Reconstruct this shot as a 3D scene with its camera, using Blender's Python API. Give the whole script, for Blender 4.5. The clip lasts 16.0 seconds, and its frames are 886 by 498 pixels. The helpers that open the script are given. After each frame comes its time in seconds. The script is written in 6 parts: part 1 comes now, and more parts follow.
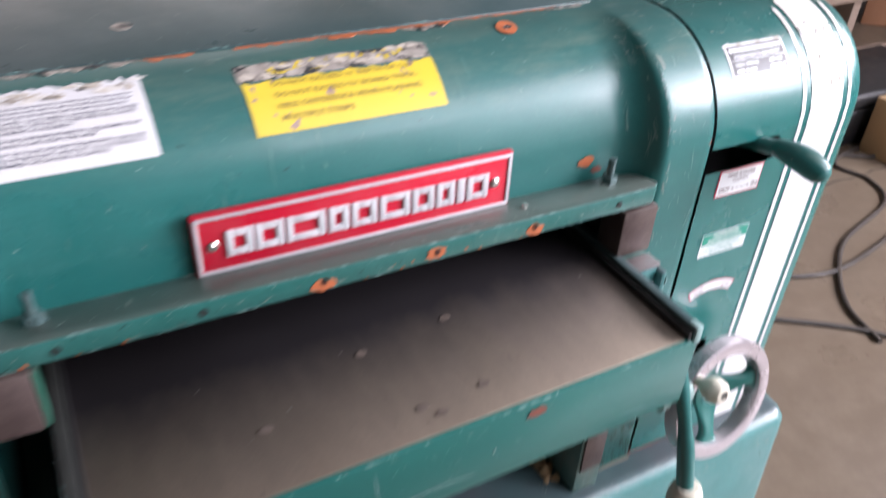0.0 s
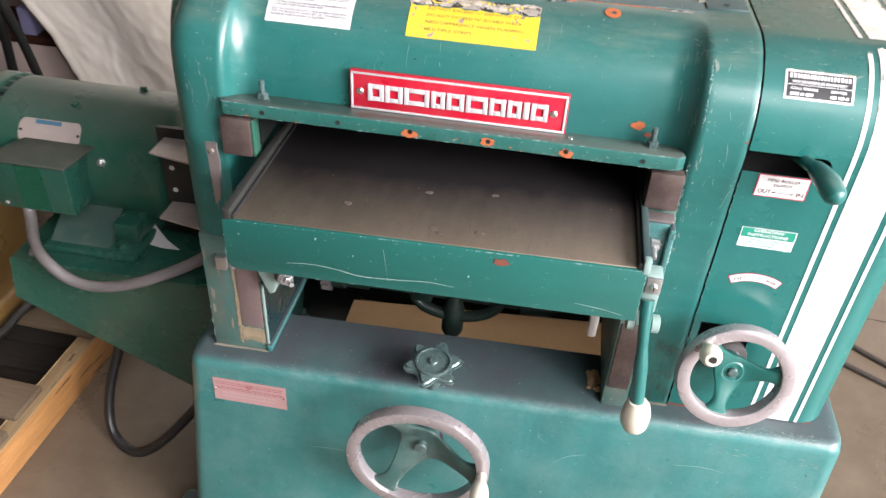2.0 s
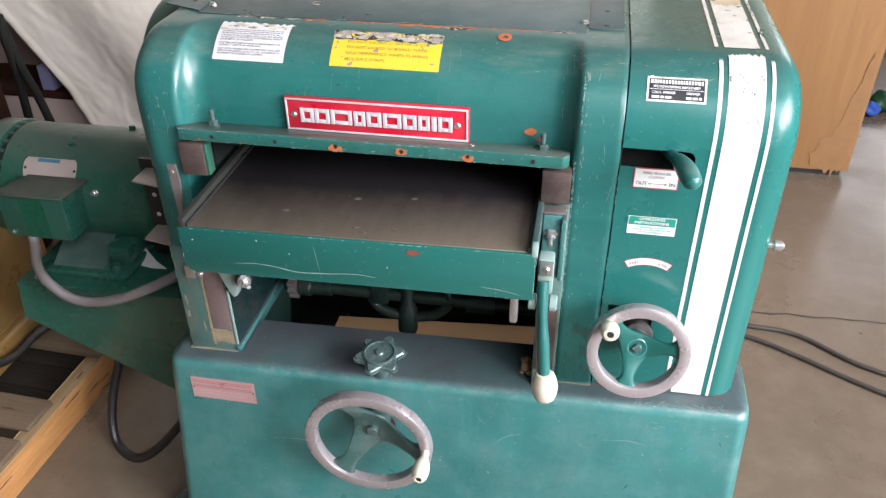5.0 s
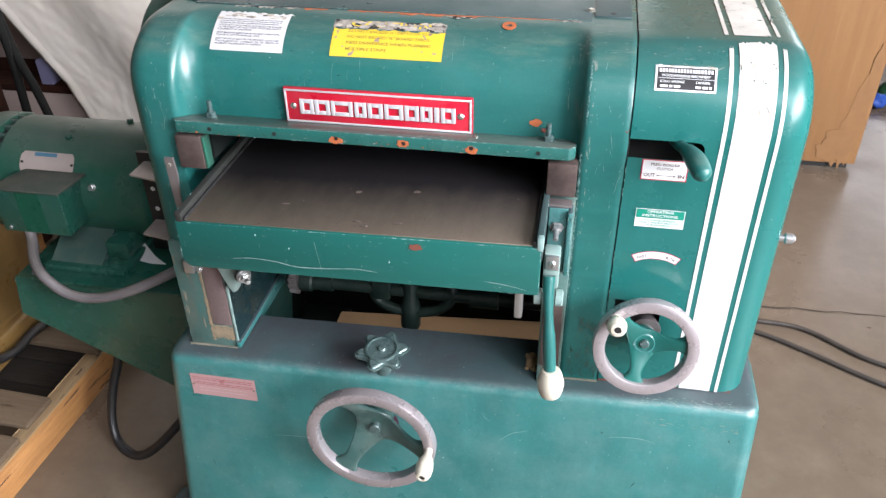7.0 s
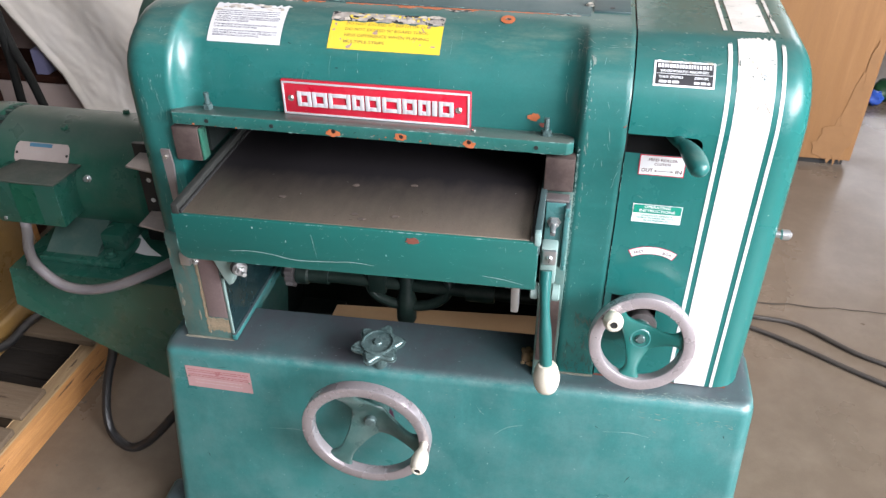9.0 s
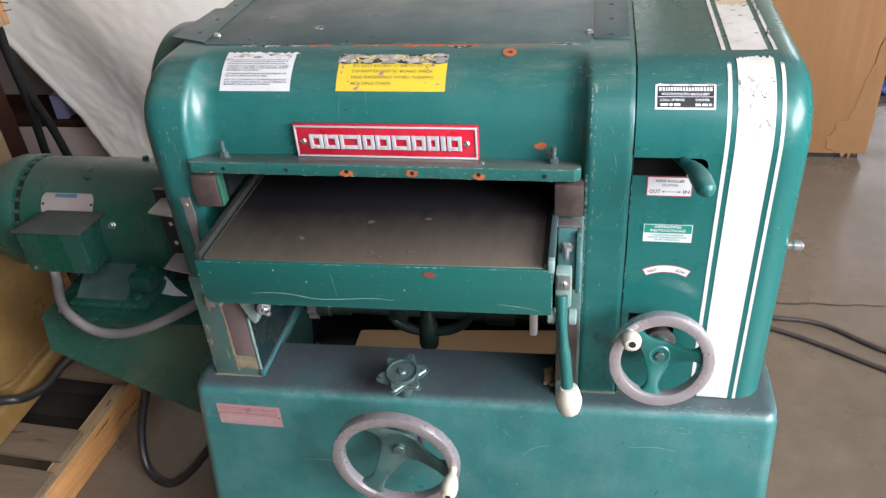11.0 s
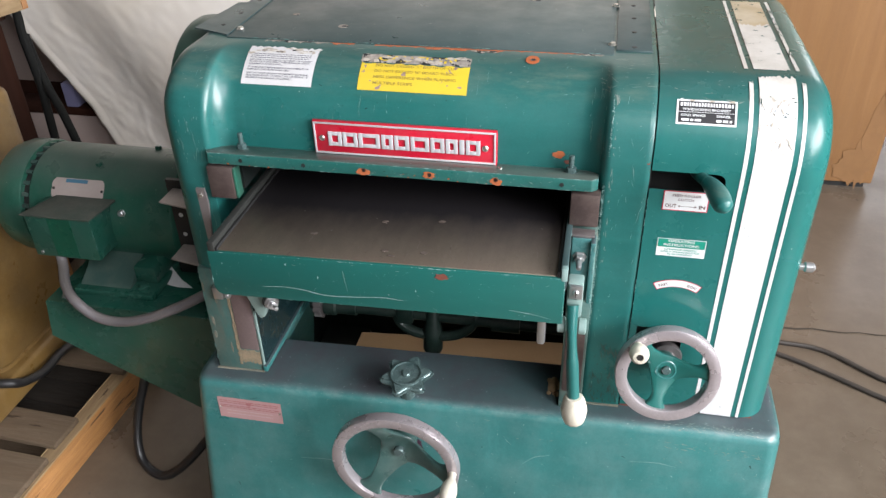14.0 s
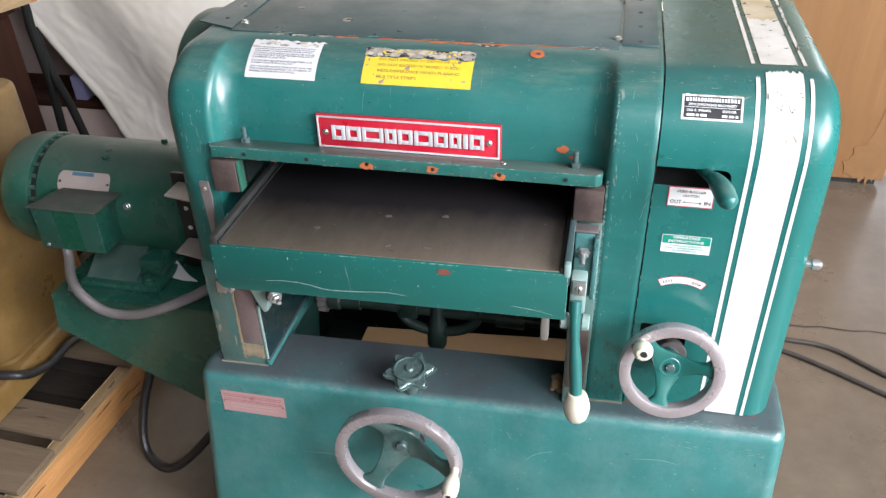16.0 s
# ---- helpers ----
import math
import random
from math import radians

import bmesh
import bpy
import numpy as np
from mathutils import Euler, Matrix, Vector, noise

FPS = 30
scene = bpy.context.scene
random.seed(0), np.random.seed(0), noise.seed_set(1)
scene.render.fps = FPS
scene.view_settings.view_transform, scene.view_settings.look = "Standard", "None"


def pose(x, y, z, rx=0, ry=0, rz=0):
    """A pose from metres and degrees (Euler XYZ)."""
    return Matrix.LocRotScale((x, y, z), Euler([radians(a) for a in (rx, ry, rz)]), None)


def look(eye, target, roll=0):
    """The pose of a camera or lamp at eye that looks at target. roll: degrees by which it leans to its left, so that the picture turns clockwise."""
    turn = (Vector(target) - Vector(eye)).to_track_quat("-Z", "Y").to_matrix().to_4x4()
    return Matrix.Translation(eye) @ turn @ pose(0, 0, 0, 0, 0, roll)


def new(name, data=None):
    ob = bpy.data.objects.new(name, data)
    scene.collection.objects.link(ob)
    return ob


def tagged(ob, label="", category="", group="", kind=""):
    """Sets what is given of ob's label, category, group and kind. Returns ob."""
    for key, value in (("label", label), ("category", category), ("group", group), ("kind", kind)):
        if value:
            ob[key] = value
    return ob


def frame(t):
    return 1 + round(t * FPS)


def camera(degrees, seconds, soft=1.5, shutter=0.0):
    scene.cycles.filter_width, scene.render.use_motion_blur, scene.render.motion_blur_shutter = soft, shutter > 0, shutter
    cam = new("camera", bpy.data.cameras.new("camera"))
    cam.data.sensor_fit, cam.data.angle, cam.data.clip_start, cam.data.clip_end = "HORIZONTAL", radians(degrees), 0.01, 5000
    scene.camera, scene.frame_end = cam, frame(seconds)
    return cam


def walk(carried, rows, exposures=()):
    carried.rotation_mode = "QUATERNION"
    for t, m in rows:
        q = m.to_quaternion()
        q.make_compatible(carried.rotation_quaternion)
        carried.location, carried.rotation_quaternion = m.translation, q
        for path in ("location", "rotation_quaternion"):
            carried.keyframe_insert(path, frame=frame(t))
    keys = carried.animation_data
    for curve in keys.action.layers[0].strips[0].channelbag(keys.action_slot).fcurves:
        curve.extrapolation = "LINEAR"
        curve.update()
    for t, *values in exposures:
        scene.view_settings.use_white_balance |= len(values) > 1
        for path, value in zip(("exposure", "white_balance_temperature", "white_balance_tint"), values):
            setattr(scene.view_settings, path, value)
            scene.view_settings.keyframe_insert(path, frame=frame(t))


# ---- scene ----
cam = camera(58.47, 16.0, soft=1.4, shutter=0.5)
PATH = [
    (0, (-0.1973, -0.3309, 1.2224), (0.6137, 1.0952, 0.0785), 3.50),
    (0.2, (-0.1369, -0.3103, 1.2050), (0.6689, 1.1725, 0.1316), 3.14),
    (0.5, (-0.0575, -0.3090, 1.2331), (0.5973, 1.1979, 0.0927), 5.89),
    (0.7, (-0.0289, -0.3488, 1.2286), (0.4773, 1.2102, 0.0826), 6.81),
    (0.8, (-0.0111, -0.3778, 1.2337), (0.4150, 1.1922, 0.0703), 7.46),
    (1, (0.0578, -0.4543, 1.2578), (0.2634, 1.1168, 0.0375), 7.81),
    (1.2, (0.1016, -0.5294, 1.2719), (0.1353, 1.0536, 0.0499), 5.96),
    (1.5, (0.1161, -0.6081, 1.3101), (0.0189, 0.9655, 0.0796), 4.11),
    (1.7, (0.0978, -0.6425, 1.2989), (-0.0443, 0.9229, 0.0623), 3.97),
    (2, (0.1087, -0.7007, 1.3177), (-0.1023, 0.8853, 0.1176), 3.55),
    (2.2, (0.1508, -0.7349, 1.3258), (-0.1005, 0.8567, 0.1411), 3.36),
    (2.5, (0.2291, -0.7830, 1.3299), (-0.0782, 0.8021, 0.1497), 2.36),
    (3, (0.2732, -0.8169, 1.3428), (-0.0326, 0.7900, 0.1920), 1.47),
    (3.5, (0.2753, -0.8407, 1.3618), (-0.0311, 0.7895, 0.2444), 0.38),
    (3.7, (0.2766, -0.8431, 1.3632), (-0.0211, 0.7923, 0.2510), 0.14),
    (5.8, (0.2778, -0.8091, 1.3478), (-0.0340, 0.8114, 0.2179), -0.99),
    (6, (0.2757, -0.8076, 1.3442), (-0.0297, 0.8123, 0.2116), -0.89),
    (6.5, (0.2763, -0.8033, 1.3388), (-0.0342, 0.8116, 0.2005), -1.13),
    (7, (0.2732, -0.8043, 1.3441), (-0.0402, 0.8147, 0.2125), -0.86),
    (7.5, (0.2654, -0.8055, 1.3426), (-0.0671, 0.8152, 0.2189), -0.83),
    (8, (0.2655, -0.8043, 1.3422), (-0.0585, 0.8175, 0.2176), -0.64),
    (8.5, (0.2707, -0.8048, 1.3410), (-0.0345, 0.8158, 0.2095), -0.40),
    (9, (0.2704, -0.8038, 1.3440), (-0.0290, 0.8084, 0.1989), -0.21),
    (9.2, (0.2730, -0.8014, 1.3509), (-0.0287, 0.8082, 0.2028), -0.15),
    (11.3, (0.2799, -0.8067, 1.3823), (-0.0788, 0.8136, 0.2661), -4.93),
    (11.5, (0.2759, -0.8164, 1.3774), (-0.0855, 0.8164, 0.2805), -4.76),
    (12, (0.2675, -0.8206, 1.3855), (-0.0985, 0.8167, 0.2968), -3.27),
    (12.5, (0.2623, -0.8183, 1.3801), (-0.0902, 0.8285, 0.3012), -2.35),
    (13, (0.2638, -0.8106, 1.3740), (-0.0869, 0.8330, 0.2898), -2.03),
    (13.5, (0.2609, -0.8142, 1.3753), (-0.0833, 0.8273, 0.2858), -1.60),
    (14, (0.2586, -0.8148, 1.3753), (-0.0895, 0.8165, 0.2719), -1.50),
    (14.5, (0.2691, -0.8118, 1.3703), (-0.0772, 0.8235, 0.2721), -1.51),
    (15, (0.2743, -0.8101, 1.3692), (-0.0809, 0.8157, 0.2599), -1.79),
    (15.5, (0.2714, -0.8098, 1.3712), (-0.0927, 0.8132, 0.2607), -1.65),
    (16, (0.2668, -0.8091, 1.3720), (-0.1042, 0.8107, 0.2592), -1.63),
]
EXPOSURES = [
    (0.0, 0.14, 6450, 23), (0.5, -0.12, 6500, 22), (1.0, 0.02, 6560, 21), (1.5, 0.43, 6750, 17), (2.0, 0.53, 6950, 17), (2.5, 0.45, 7000, 17), (3.5, 0.35, 7000, 16),
    (6.0, 0.18, 6500, 15), (6.5, 0.15, 6500, 15), (7.0, 0.33, 6500, 15), (8.0, 0.38, 6500, 15), (9.0, 0.35, 6500, 15), (11.5, -0.07, 6500, 14), (12.5, -0.09, 6500, 14),
    (13.5, -0.07, 6500, 13), (14.0, 0.01, 6640, 13), (14.5, 0.18, 6600, 13), (15.5, 0.23, 6500, 13), (16.0, 0.23, 6500, 13),
]
walk(cam, [(t, look(eye, target, roll)) for t, eye, target, roll in PATH], exposures=EXPOSURES)

# ---- world and light ----
world = bpy.data.worlds.new("daylight")
scene.world = world
world.use_nodes = True
wn, wl = world.node_tree.nodes, world.node_tree.links
wn.clear()
sky = wn.new("ShaderNodeTexSky")
sky.sky_type, sky.sun_disc = "NISHITA", False
sky.sun_elevation, sky.sun_rotation = radians(48), radians(200)
wbg, wout = wn.new("ShaderNodeBackground"), wn.new("ShaderNodeOutputWorld")
wbg.inputs[1].default_value = 0.06
wl.new(sky.outputs[0], wbg.inputs[0])
wl.new(wbg.outputs[0], wout.inputs[0])


def opening_light(name, x, y, z, w, h, rot, watts, colour):
    la = bpy.data.lights.new(name, "AREA")
    la.shape, la.size, la.size_y, la.energy, la.color = "RECTANGLE", w, h, watts, colour
    ob = new(name, la)
    ob.matrix_world = pose(x, y, z, *rot)
    return ob


# daylight through unseen openings, added as high windows and an open shop door behind the camera, and a window in the
# side wall
opening_light("high_window_daylight", 2.2, -2.52, 3.55, 2.6, 1.5, (48, 0, 20), 115, (0.92, 0.95, 1.0))
opening_light("door_daylight", 2.4, -2.52, 1.5, 1.9, 2.4, (88, 0, 22), 30, (0.92, 0.95, 1.0))
opening_light("north_window_daylight", 2.45, 4.36, 1.45, 0.8, 0.9, (-90, 0, 0), 14, (0.94, 0.965, 1.0))
opening_light("window_daylight", 3.52, -1.5, 2.3, 3.0, 1.5, (75, 0, 80), 440, (0.93, 0.958, 1.0))

# ---- materials ----
def mat(name, colour, rough=0.5, metal=0.0, second=None, scale=6.0, mix=0.5, dust=None, dust_amount=0.0, dust_scale=30.0,
        bump=0.0, bump_scale=200.0, rough_var=0.1, chips=None, chip_amount=0.0, chip_scale=40.0, coat=0.0, stretch=None, spec=0.5, settle=None, settle_amount=0.0,
        streak=0.0, streak_dir=(45, 45, 4), specks=None, speck_amount=0.0, speck_scale=90.0, wear=None, wear_amount=0.0, wear_scale=(6, 22, 22), wear_range=(0.3, 0.7, 0.97), grain=0.0, grain_scale=380.0, rear_tone=None, rear_tone_y=(0.1, 0.15)):
    """Principled paint, metal or wood: two tones, dust, chips, bump and uneven gloss."""
    m = bpy.data.materials.new(name)
    m.use_nodes = True
    n, l = m.node_tree.nodes, m.node_tree.links
    p = n["Principled BSDF"]
    tc = n.new("ShaderNodeTexCoord")
    src = tc.outputs["Object"]
    if stretch:
        mp = n.new("ShaderNodeMapping")
        mp.inputs["Scale"].default_value = stretch
        l.new(src, mp.inputs[0])
        src = mp.outputs[0]

    def noise_tex(sc, detail=6.0, rgh=0.6):
        t = n.new("ShaderNodeTexNoise")
        t.inputs["Scale"].default_value, t.inputs["Detail"].default_value, t.inputs["Roughness"].default_value = sc, detail, rgh
        l.new(src, t.inputs["Vector"])
        return t.outputs["Fac"]

    def ramp(fac, a, b, lo=0.0, hi=1.0):
        r = n.new("ShaderNodeMapRange")
        r.inputs[1].default_value, r.inputs[2].default_value, r.inputs[3].default_value, r.inputs[4].default_value = a, b, lo, hi
        r.clamp = True
        l.new(fac, r.inputs[0])
        return r.outputs[0]

    def mixer(fac, a, b):
        x = n.new("ShaderNodeMix")
        x.data_type = "RGBA"
        l.new(fac, x.inputs[0])
        for sock, v in ((x.inputs[6], a), (x.inputs[7], b)):
            if isinstance(v, tuple):
                sock.default_value = (*v, 1)
            else:
                l.new(v, sock)
        return x.outputs[2]

    col = mixer(ramp(noise_tex(scale), 0.3, 0.7, 0.0, mix), colour, second or tuple(c * 0.7 for c in colour))
    if dust:
        col = mixer(ramp(noise_tex(dust_scale, 8.0, 0.7), 0.42, 0.85, 0.0, dust_amount), col, dust)
    def product(a, b):
        x = n.new("ShaderNodeMath")
        x.operation = "MULTIPLY"
        l.new(a, x.inputs[0])
        l.new(b, x.inputs[1])
        return x.outputs[0]

    if streak:
        sm = n.new("ShaderNodeMapping")
        sm.inputs["Scale"].default_value = streak_dir
        l.new(tc.outputs["Object"], sm.inputs[0])
        st = n.new("ShaderNodeTexNoise")
        st.inputs["Scale"].default_value, st.inputs["Detail"].default_value, st.inputs["Roughness"].default_value = 1.0, 6.0, 0.7
        l.new(sm.outputs[0], st.inputs["Vector"])
        patch = ramp(noise_tex(7.0, 3.0), 0.35, 0.65, 0.3, 1.0)
        col = mixer(product(ramp(st.outputs["Fac"], 0.5, 0.8, 0.0, streak), patch), col, tuple(min(1.0, c * 1.6 + 0.035) for c in colour))
        col = mixer(product(ramp(st.outputs["Fac"], 0.47, 0.25, 0.0, streak), patch), col, tuple(c * 0.45 for c in colour))
    if grain:
        g = noise_tex(grain_scale, 4.0, 0.75)
        col = mixer(ramp(g, 0.5, 0.75, 0.0, grain), col, tuple(min(1.0, c * 1.9 + 0.03) for c in colour))
        col = mixer(ramp(g, 0.5, 0.25, 0.0, grain), col, tuple(c * 0.35 for c in colour))
    # blends towards a second colour along y, with a noisy edge
    if rear_tone:
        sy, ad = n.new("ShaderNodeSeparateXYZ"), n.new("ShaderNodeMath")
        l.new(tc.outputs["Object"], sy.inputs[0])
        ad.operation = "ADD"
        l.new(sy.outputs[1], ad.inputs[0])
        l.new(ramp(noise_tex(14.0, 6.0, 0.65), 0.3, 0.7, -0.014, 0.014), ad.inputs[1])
        col = mixer(ramp(ad.outputs[0], *rear_tone_y), col, rear_tone)
    if wear:
        ge, sx = n.new("ShaderNodeNewGeometry"), n.new("ShaderNodeSeparateXYZ")
        l.new(ge.outputs["Normal"], sx.inputs[0])
        band = product(ramp(sx.outputs[2], wear_range[0], wear_range[1]), ramp(sx.outputs[2], 0.999, wear_range[2]))
        wm = n.new("ShaderNodeMapping")
        wm.inputs["Scale"].default_value = wear_scale
        l.new(tc.outputs["Object"], wm.inputs[0])
        wt = n.new("ShaderNodeTexNoise")
        wt.inputs["Scale"].default_value, wt.inputs["Detail"].default_value, wt.inputs["Roughness"].default_value = 1.6, 9.0, 0.72
        l.new(wm.outputs[0], wt.inputs["Vector"])
        col = mixer(product(band, ramp(wt.outputs["Fac"], 0.45, 0.68, 0.0, wear_amount)), col, wear)
    if settle:
        ge, sx = n.new("ShaderNodeNewGeometry"), n.new("ShaderNodeSeparateXYZ")
        l.new(ge.outputs["Normal"], sx.inputs[0])
        mu = n.new("ShaderNodeMath")
        mu.operation = "MULTIPLY"
        l.new(ramp(sx.outputs[2], 0.6, 0.98, 0.0, settle_amount), mu.inputs[0])
        l.new(ramp(noise_tex(9.0, 5.0, 0.65), 0.25, 0.7, 0.6, 1.0), mu.inputs[1])
        col = mixer(mu.outputs[0], col, settle)
    rsrc = ramp(noise_tex(scale * 2.3), 0.3, 0.7, max(0.02, rough - rough_var), min(1.0, rough + rough_var))
    l.new(rsrc, p.inputs["Roughness"])
    if chips:
        f = ramp(noise_tex(chip_scale, 4.0, 0.55), 0.78 - chip_amount, 0.79 - chip_amount)
        col = mixer(f, col, chips)
    if specks:
        vo, sc = n.new("ShaderNodeTexVoronoi"), n.new("ShaderNodeSeparateColor")
        vo.inputs["Scale"].default_value = speck_scale
        l.new(tc.outputs["Object"], vo.inputs["Vector"])
        l.new(vo.outputs["Color"], sc.inputs[0])
        few = ramp(sc.outputs[0], 1.0 - speck_amount, 1.0 - speck_amount + 0.001)
        col = mixer(product(few, ramp(vo.outputs["Distance"], 0.11, 0.04)), col, specks)
    l.new(col, p.inputs["Base Color"])
    p.inputs["Metallic"].default_value = metal
    p.inputs["Specular IOR Level"].default_value = spec
    p.inputs["Coat Weight"].default_value = coat
    p.inputs["Coat Roughness"].default_value = 0.12
    if bump:
        b = n.new("ShaderNodeBump")
        b.inputs["Strength"].default_value, b.inputs["Distance"].default_value = bump, 0.001
        l.new(noise_tex(bump_scale, 5.0), b.inputs["Height"])
        l.new(b.outputs[0], p.inputs["Normal"])
    return m


GREEN = (0.013, 0.142, 0.13)
green = mat("green_machine_paint", GREEN, 0.35, second=(0.005, 0.088, 0.079), scale=3.5, mix=0.8, dust=(0.065, 0.18, 0.17), dust_amount=0.38, dust_scale=9, bump=0.2, bump_scale=40, coat=0.14, rough_var=0.12, streak=0.22, streak_dir=(6, 40, 40), specks=(0.35, 0.43, 0.4), speck_amount=0.1, speck_scale=120, wear=(0.16, 0.22, 0.17), wear_amount=0.55, wear_scale=(9, 30, 30), wear_range=(0.5, 0.8, 0.985), settle=(0.05, 0.082, 0.075), settle_amount=0.65, grain=0.08)
# machine green darkened for the apron's shade, with less dust
green_apron = mat("shaded_green_apron_paint", (0.008, 0.117, 0.1), 0.36, second=(0.006, 0.088, 0.076), scale=3, mix=0.8, dust=(0.05, 0.16, 0.145), dust_amount=0.16, dust_scale=12, bump=0.12, bump_scale=45, coat=0.1, streak=0.16, streak_dir=(6, 40, 40), specks=(0.35, 0.43, 0.4), speck_amount=0.05, speck_scale=110, grain=0.05)
green_guard = mat("green_guard_paint", GREEN, 0.28, second=(0.006, 0.105, 0.094), scale=3, mix=0.7, dust=(0.04, 0.18, 0.165), dust_amount=0.22, dust_scale=14, bump=0.08, bump_scale=45, coat=0.06, spec=0.4, rough_var=0.1, streak=0.14, specks=(0.35, 0.43, 0.4), speck_amount=0.05, speck_scale=110, wear=(0.1, 0.17, 0.15), wear_amount=0.4, wear_scale=(12, 30, 30), wear_range=(0.55, 0.82, 0.985), settle=(0.05, 0.082, 0.075), settle_amount=0.7, grain=0.05)
green_dusty = mat("dusty_green_paint", (0.034, 0.066, 0.068), 0.36, second=(0.05, 0.08, 0.083), dust=(0.13, 0.155, 0.15), dust_amount=0.5, dust_scale=6, bump=0.1, bump_scale=60, streak=0.3, streak_dir=(12, 5, 12), specks=(0.4, 0.42, 0.4), speck_amount=0.05, speck_scale=60, grain=0.06)
# settled dust on top; its dark tone also paints shade under the table
green_cast = mat("green_painted_casting", (0.036, 0.2, 0.192), 0.36, second=(0.022, 0.122, 0.12), scale=3.2, mix=1.0, dust=(0.18, 0.285, 0.28), dust_amount=0.52, dust_scale=11, bump=0.3, bump_scale=110, coat=0.15, streak=0.3, streak_dir=(25, 25, 6), specks=(0.4, 0.48, 0.46), speck_amount=0.2, speck_scale=120, wear=(0.22, 0.31, 0.3), wear_amount=0.6, wear_scale=(14, 30, 30), wear_range=(0.15, 0.6, 0.93), settle=(0.066, 0.06, 0.07), settle_amount=0.95, grain=0.1)
green_bar = mat("dusty_green_bar_paint", (0.011, 0.128, 0.11), 0.36, second=(0.008, 0.078, 0.068), scale=3.2, mix=1.0, dust=(0.1, 0.22, 0.2), dust_amount=0.4, dust_scale=16, bump=0.3, bump_scale=110, coat=0.12, streak=0.3, streak_dir=(25, 25, 6), specks=(0.4, 0.48, 0.46), speck_amount=0.12, speck_scale=120, wear=(0.22, 0.31, 0.3), wear_amount=0.6, wear_scale=(14, 30, 30), wear_range=(0.15, 0.6, 0.93), settle=(0.085, 0.096, 0.083), settle_amount=0.95, grain=0.1)
green_worn = mat("worn_dusty_column_paint", (0.03, 0.12, 0.108), 0.5, second=(0.085, 0.16, 0.145), scale=9, mix=1.0, dust=(0.27, 0.28, 0.24), dust_amount=0.6, dust_scale=12, bump=0.35, bump_scale=90, streak=0.35, streak_dir=(45, 45, 6), specks=(0.5, 0.5, 0.45), speck_amount=0.1, wear=(0.2, 0.11, 0.07), wear_amount=0.45, wear_scale=(30, 30, 5), wear_range=(-0.3, -0.05, 0.9), grain=0.12)
green_motor = mat("dark_green_motor_paint", (0.015, 0.1, 0.066), 0.34, second=(0.008, 0.05, 0.036), dust=(0.12, 0.15, 0.13), dust_amount=0.4, dust_scale=30, bump=0.2, bump_scale=120, settle=(0.13, 0.145, 0.13), settle_amount=0.6, streak=0.25, specks=(0.4, 0.42, 0.38), speck_amount=0.12, speck_scale=110, grain=0.1)
# near-black green: the shade inside head and base is put into the colour
green_dark = mat("shade_dark_green_casting", (0.004, 0.008, 0.007), 0.5, bump=0.4, bump_scale=90, dust=(0.02, 0.024, 0.022), dust_amount=0.5)
green_oily = mat("oily_shaft_paint", (0.011, 0.026, 0.021), 0.4, bump=0.4, bump_scale=90, dust=(0.07, 0.085, 0.075), dust_amount=0.5)
steel_table = mat("worn_table_steel", (0.33, 0.27, 0.203), 0.52, metal=0.8, second=(0.26, 0.212, 0.172), scale=3, mix=0.9, dust=(0.33, 0.27, 0.22), dust_amount=0.35, dust_scale=8, bump=0.05, bump_scale=120, stretch=(1.6, 0.8, 1), rough_var=0.07, streak=0.14, streak_dir=(50, 3, 3), specks=(0.4, 0.38, 0.35), speck_amount=0.03, speck_scale=90, rear_tone=(0.05, 0.045, 0.049), rear_tone_y=(0.0, 0.135), grain=0.1)
steel = mat("bare_machined_steel", (0.3, 0.27, 0.27), 0.38, metal=0.7, second=(0.2, 0.17, 0.17), bump=0.15, bump_scale=200, dust=(0.35, 0.3, 0.27), dust_amount=0.3, grain=0.12)
steel_brown = mat("tarnished_gib_steel", (0.085, 0.06, 0.057), 0.45, metal=0.4, second=(0.08, 0.06, 0.055), bump=0.2, dust=(0.3, 0.24, 0.2), dust_amount=0.4, grain=0.12)
steel_mauve = mat("tarnished_mauve_steel", (0.25, 0.185, 0.18), 0.45, metal=0.3, second=(0.16, 0.115, 0.115), scale=10, mix=0.9, bump=0.2, dust=(0.34, 0.27, 0.25), dust_amount=0.4, dust_scale=20, grain=0.14)
tab_steel = mat("pale_dusty_tab_steel", (0.5, 0.44, 0.41), 0.5, metal=0.25, second=(0.36, 0.31, 0.285), scale=20, mix=1.0, bump=0.15, bump_scale=150, grain=0.12)
zinc = mat("zinc_plated_steel", (0.55, 0.56, 0.56), 0.35, metal=0.85, second=(0.4, 0.4, 0.4))
rim_metal = mat("polished_cast_iron_rim", (0.48, 0.44, 0.45), 0.28, metal=0.6, second=(0.36, 0.31, 0.33), bump=0.1, dust=(0.42, 0.38, 0.4), dust_amount=0.25, streak=0.3, streak_dir=(30, 30, 30), grain=0.14)
black_iron = mat("black_iron", (0.012, 0.012, 0.012), 0.5, second=(0.03, 0.03, 0.03))
ivory = mat("yellowed_white_plastic", (0.62, 0.58, 0.47), 0.4, second=(0.72, 0.68, 0.58), dust=(0.3, 0.25, 0.18), dust_amount=0.3, dust_scale=60, grain=0.12)
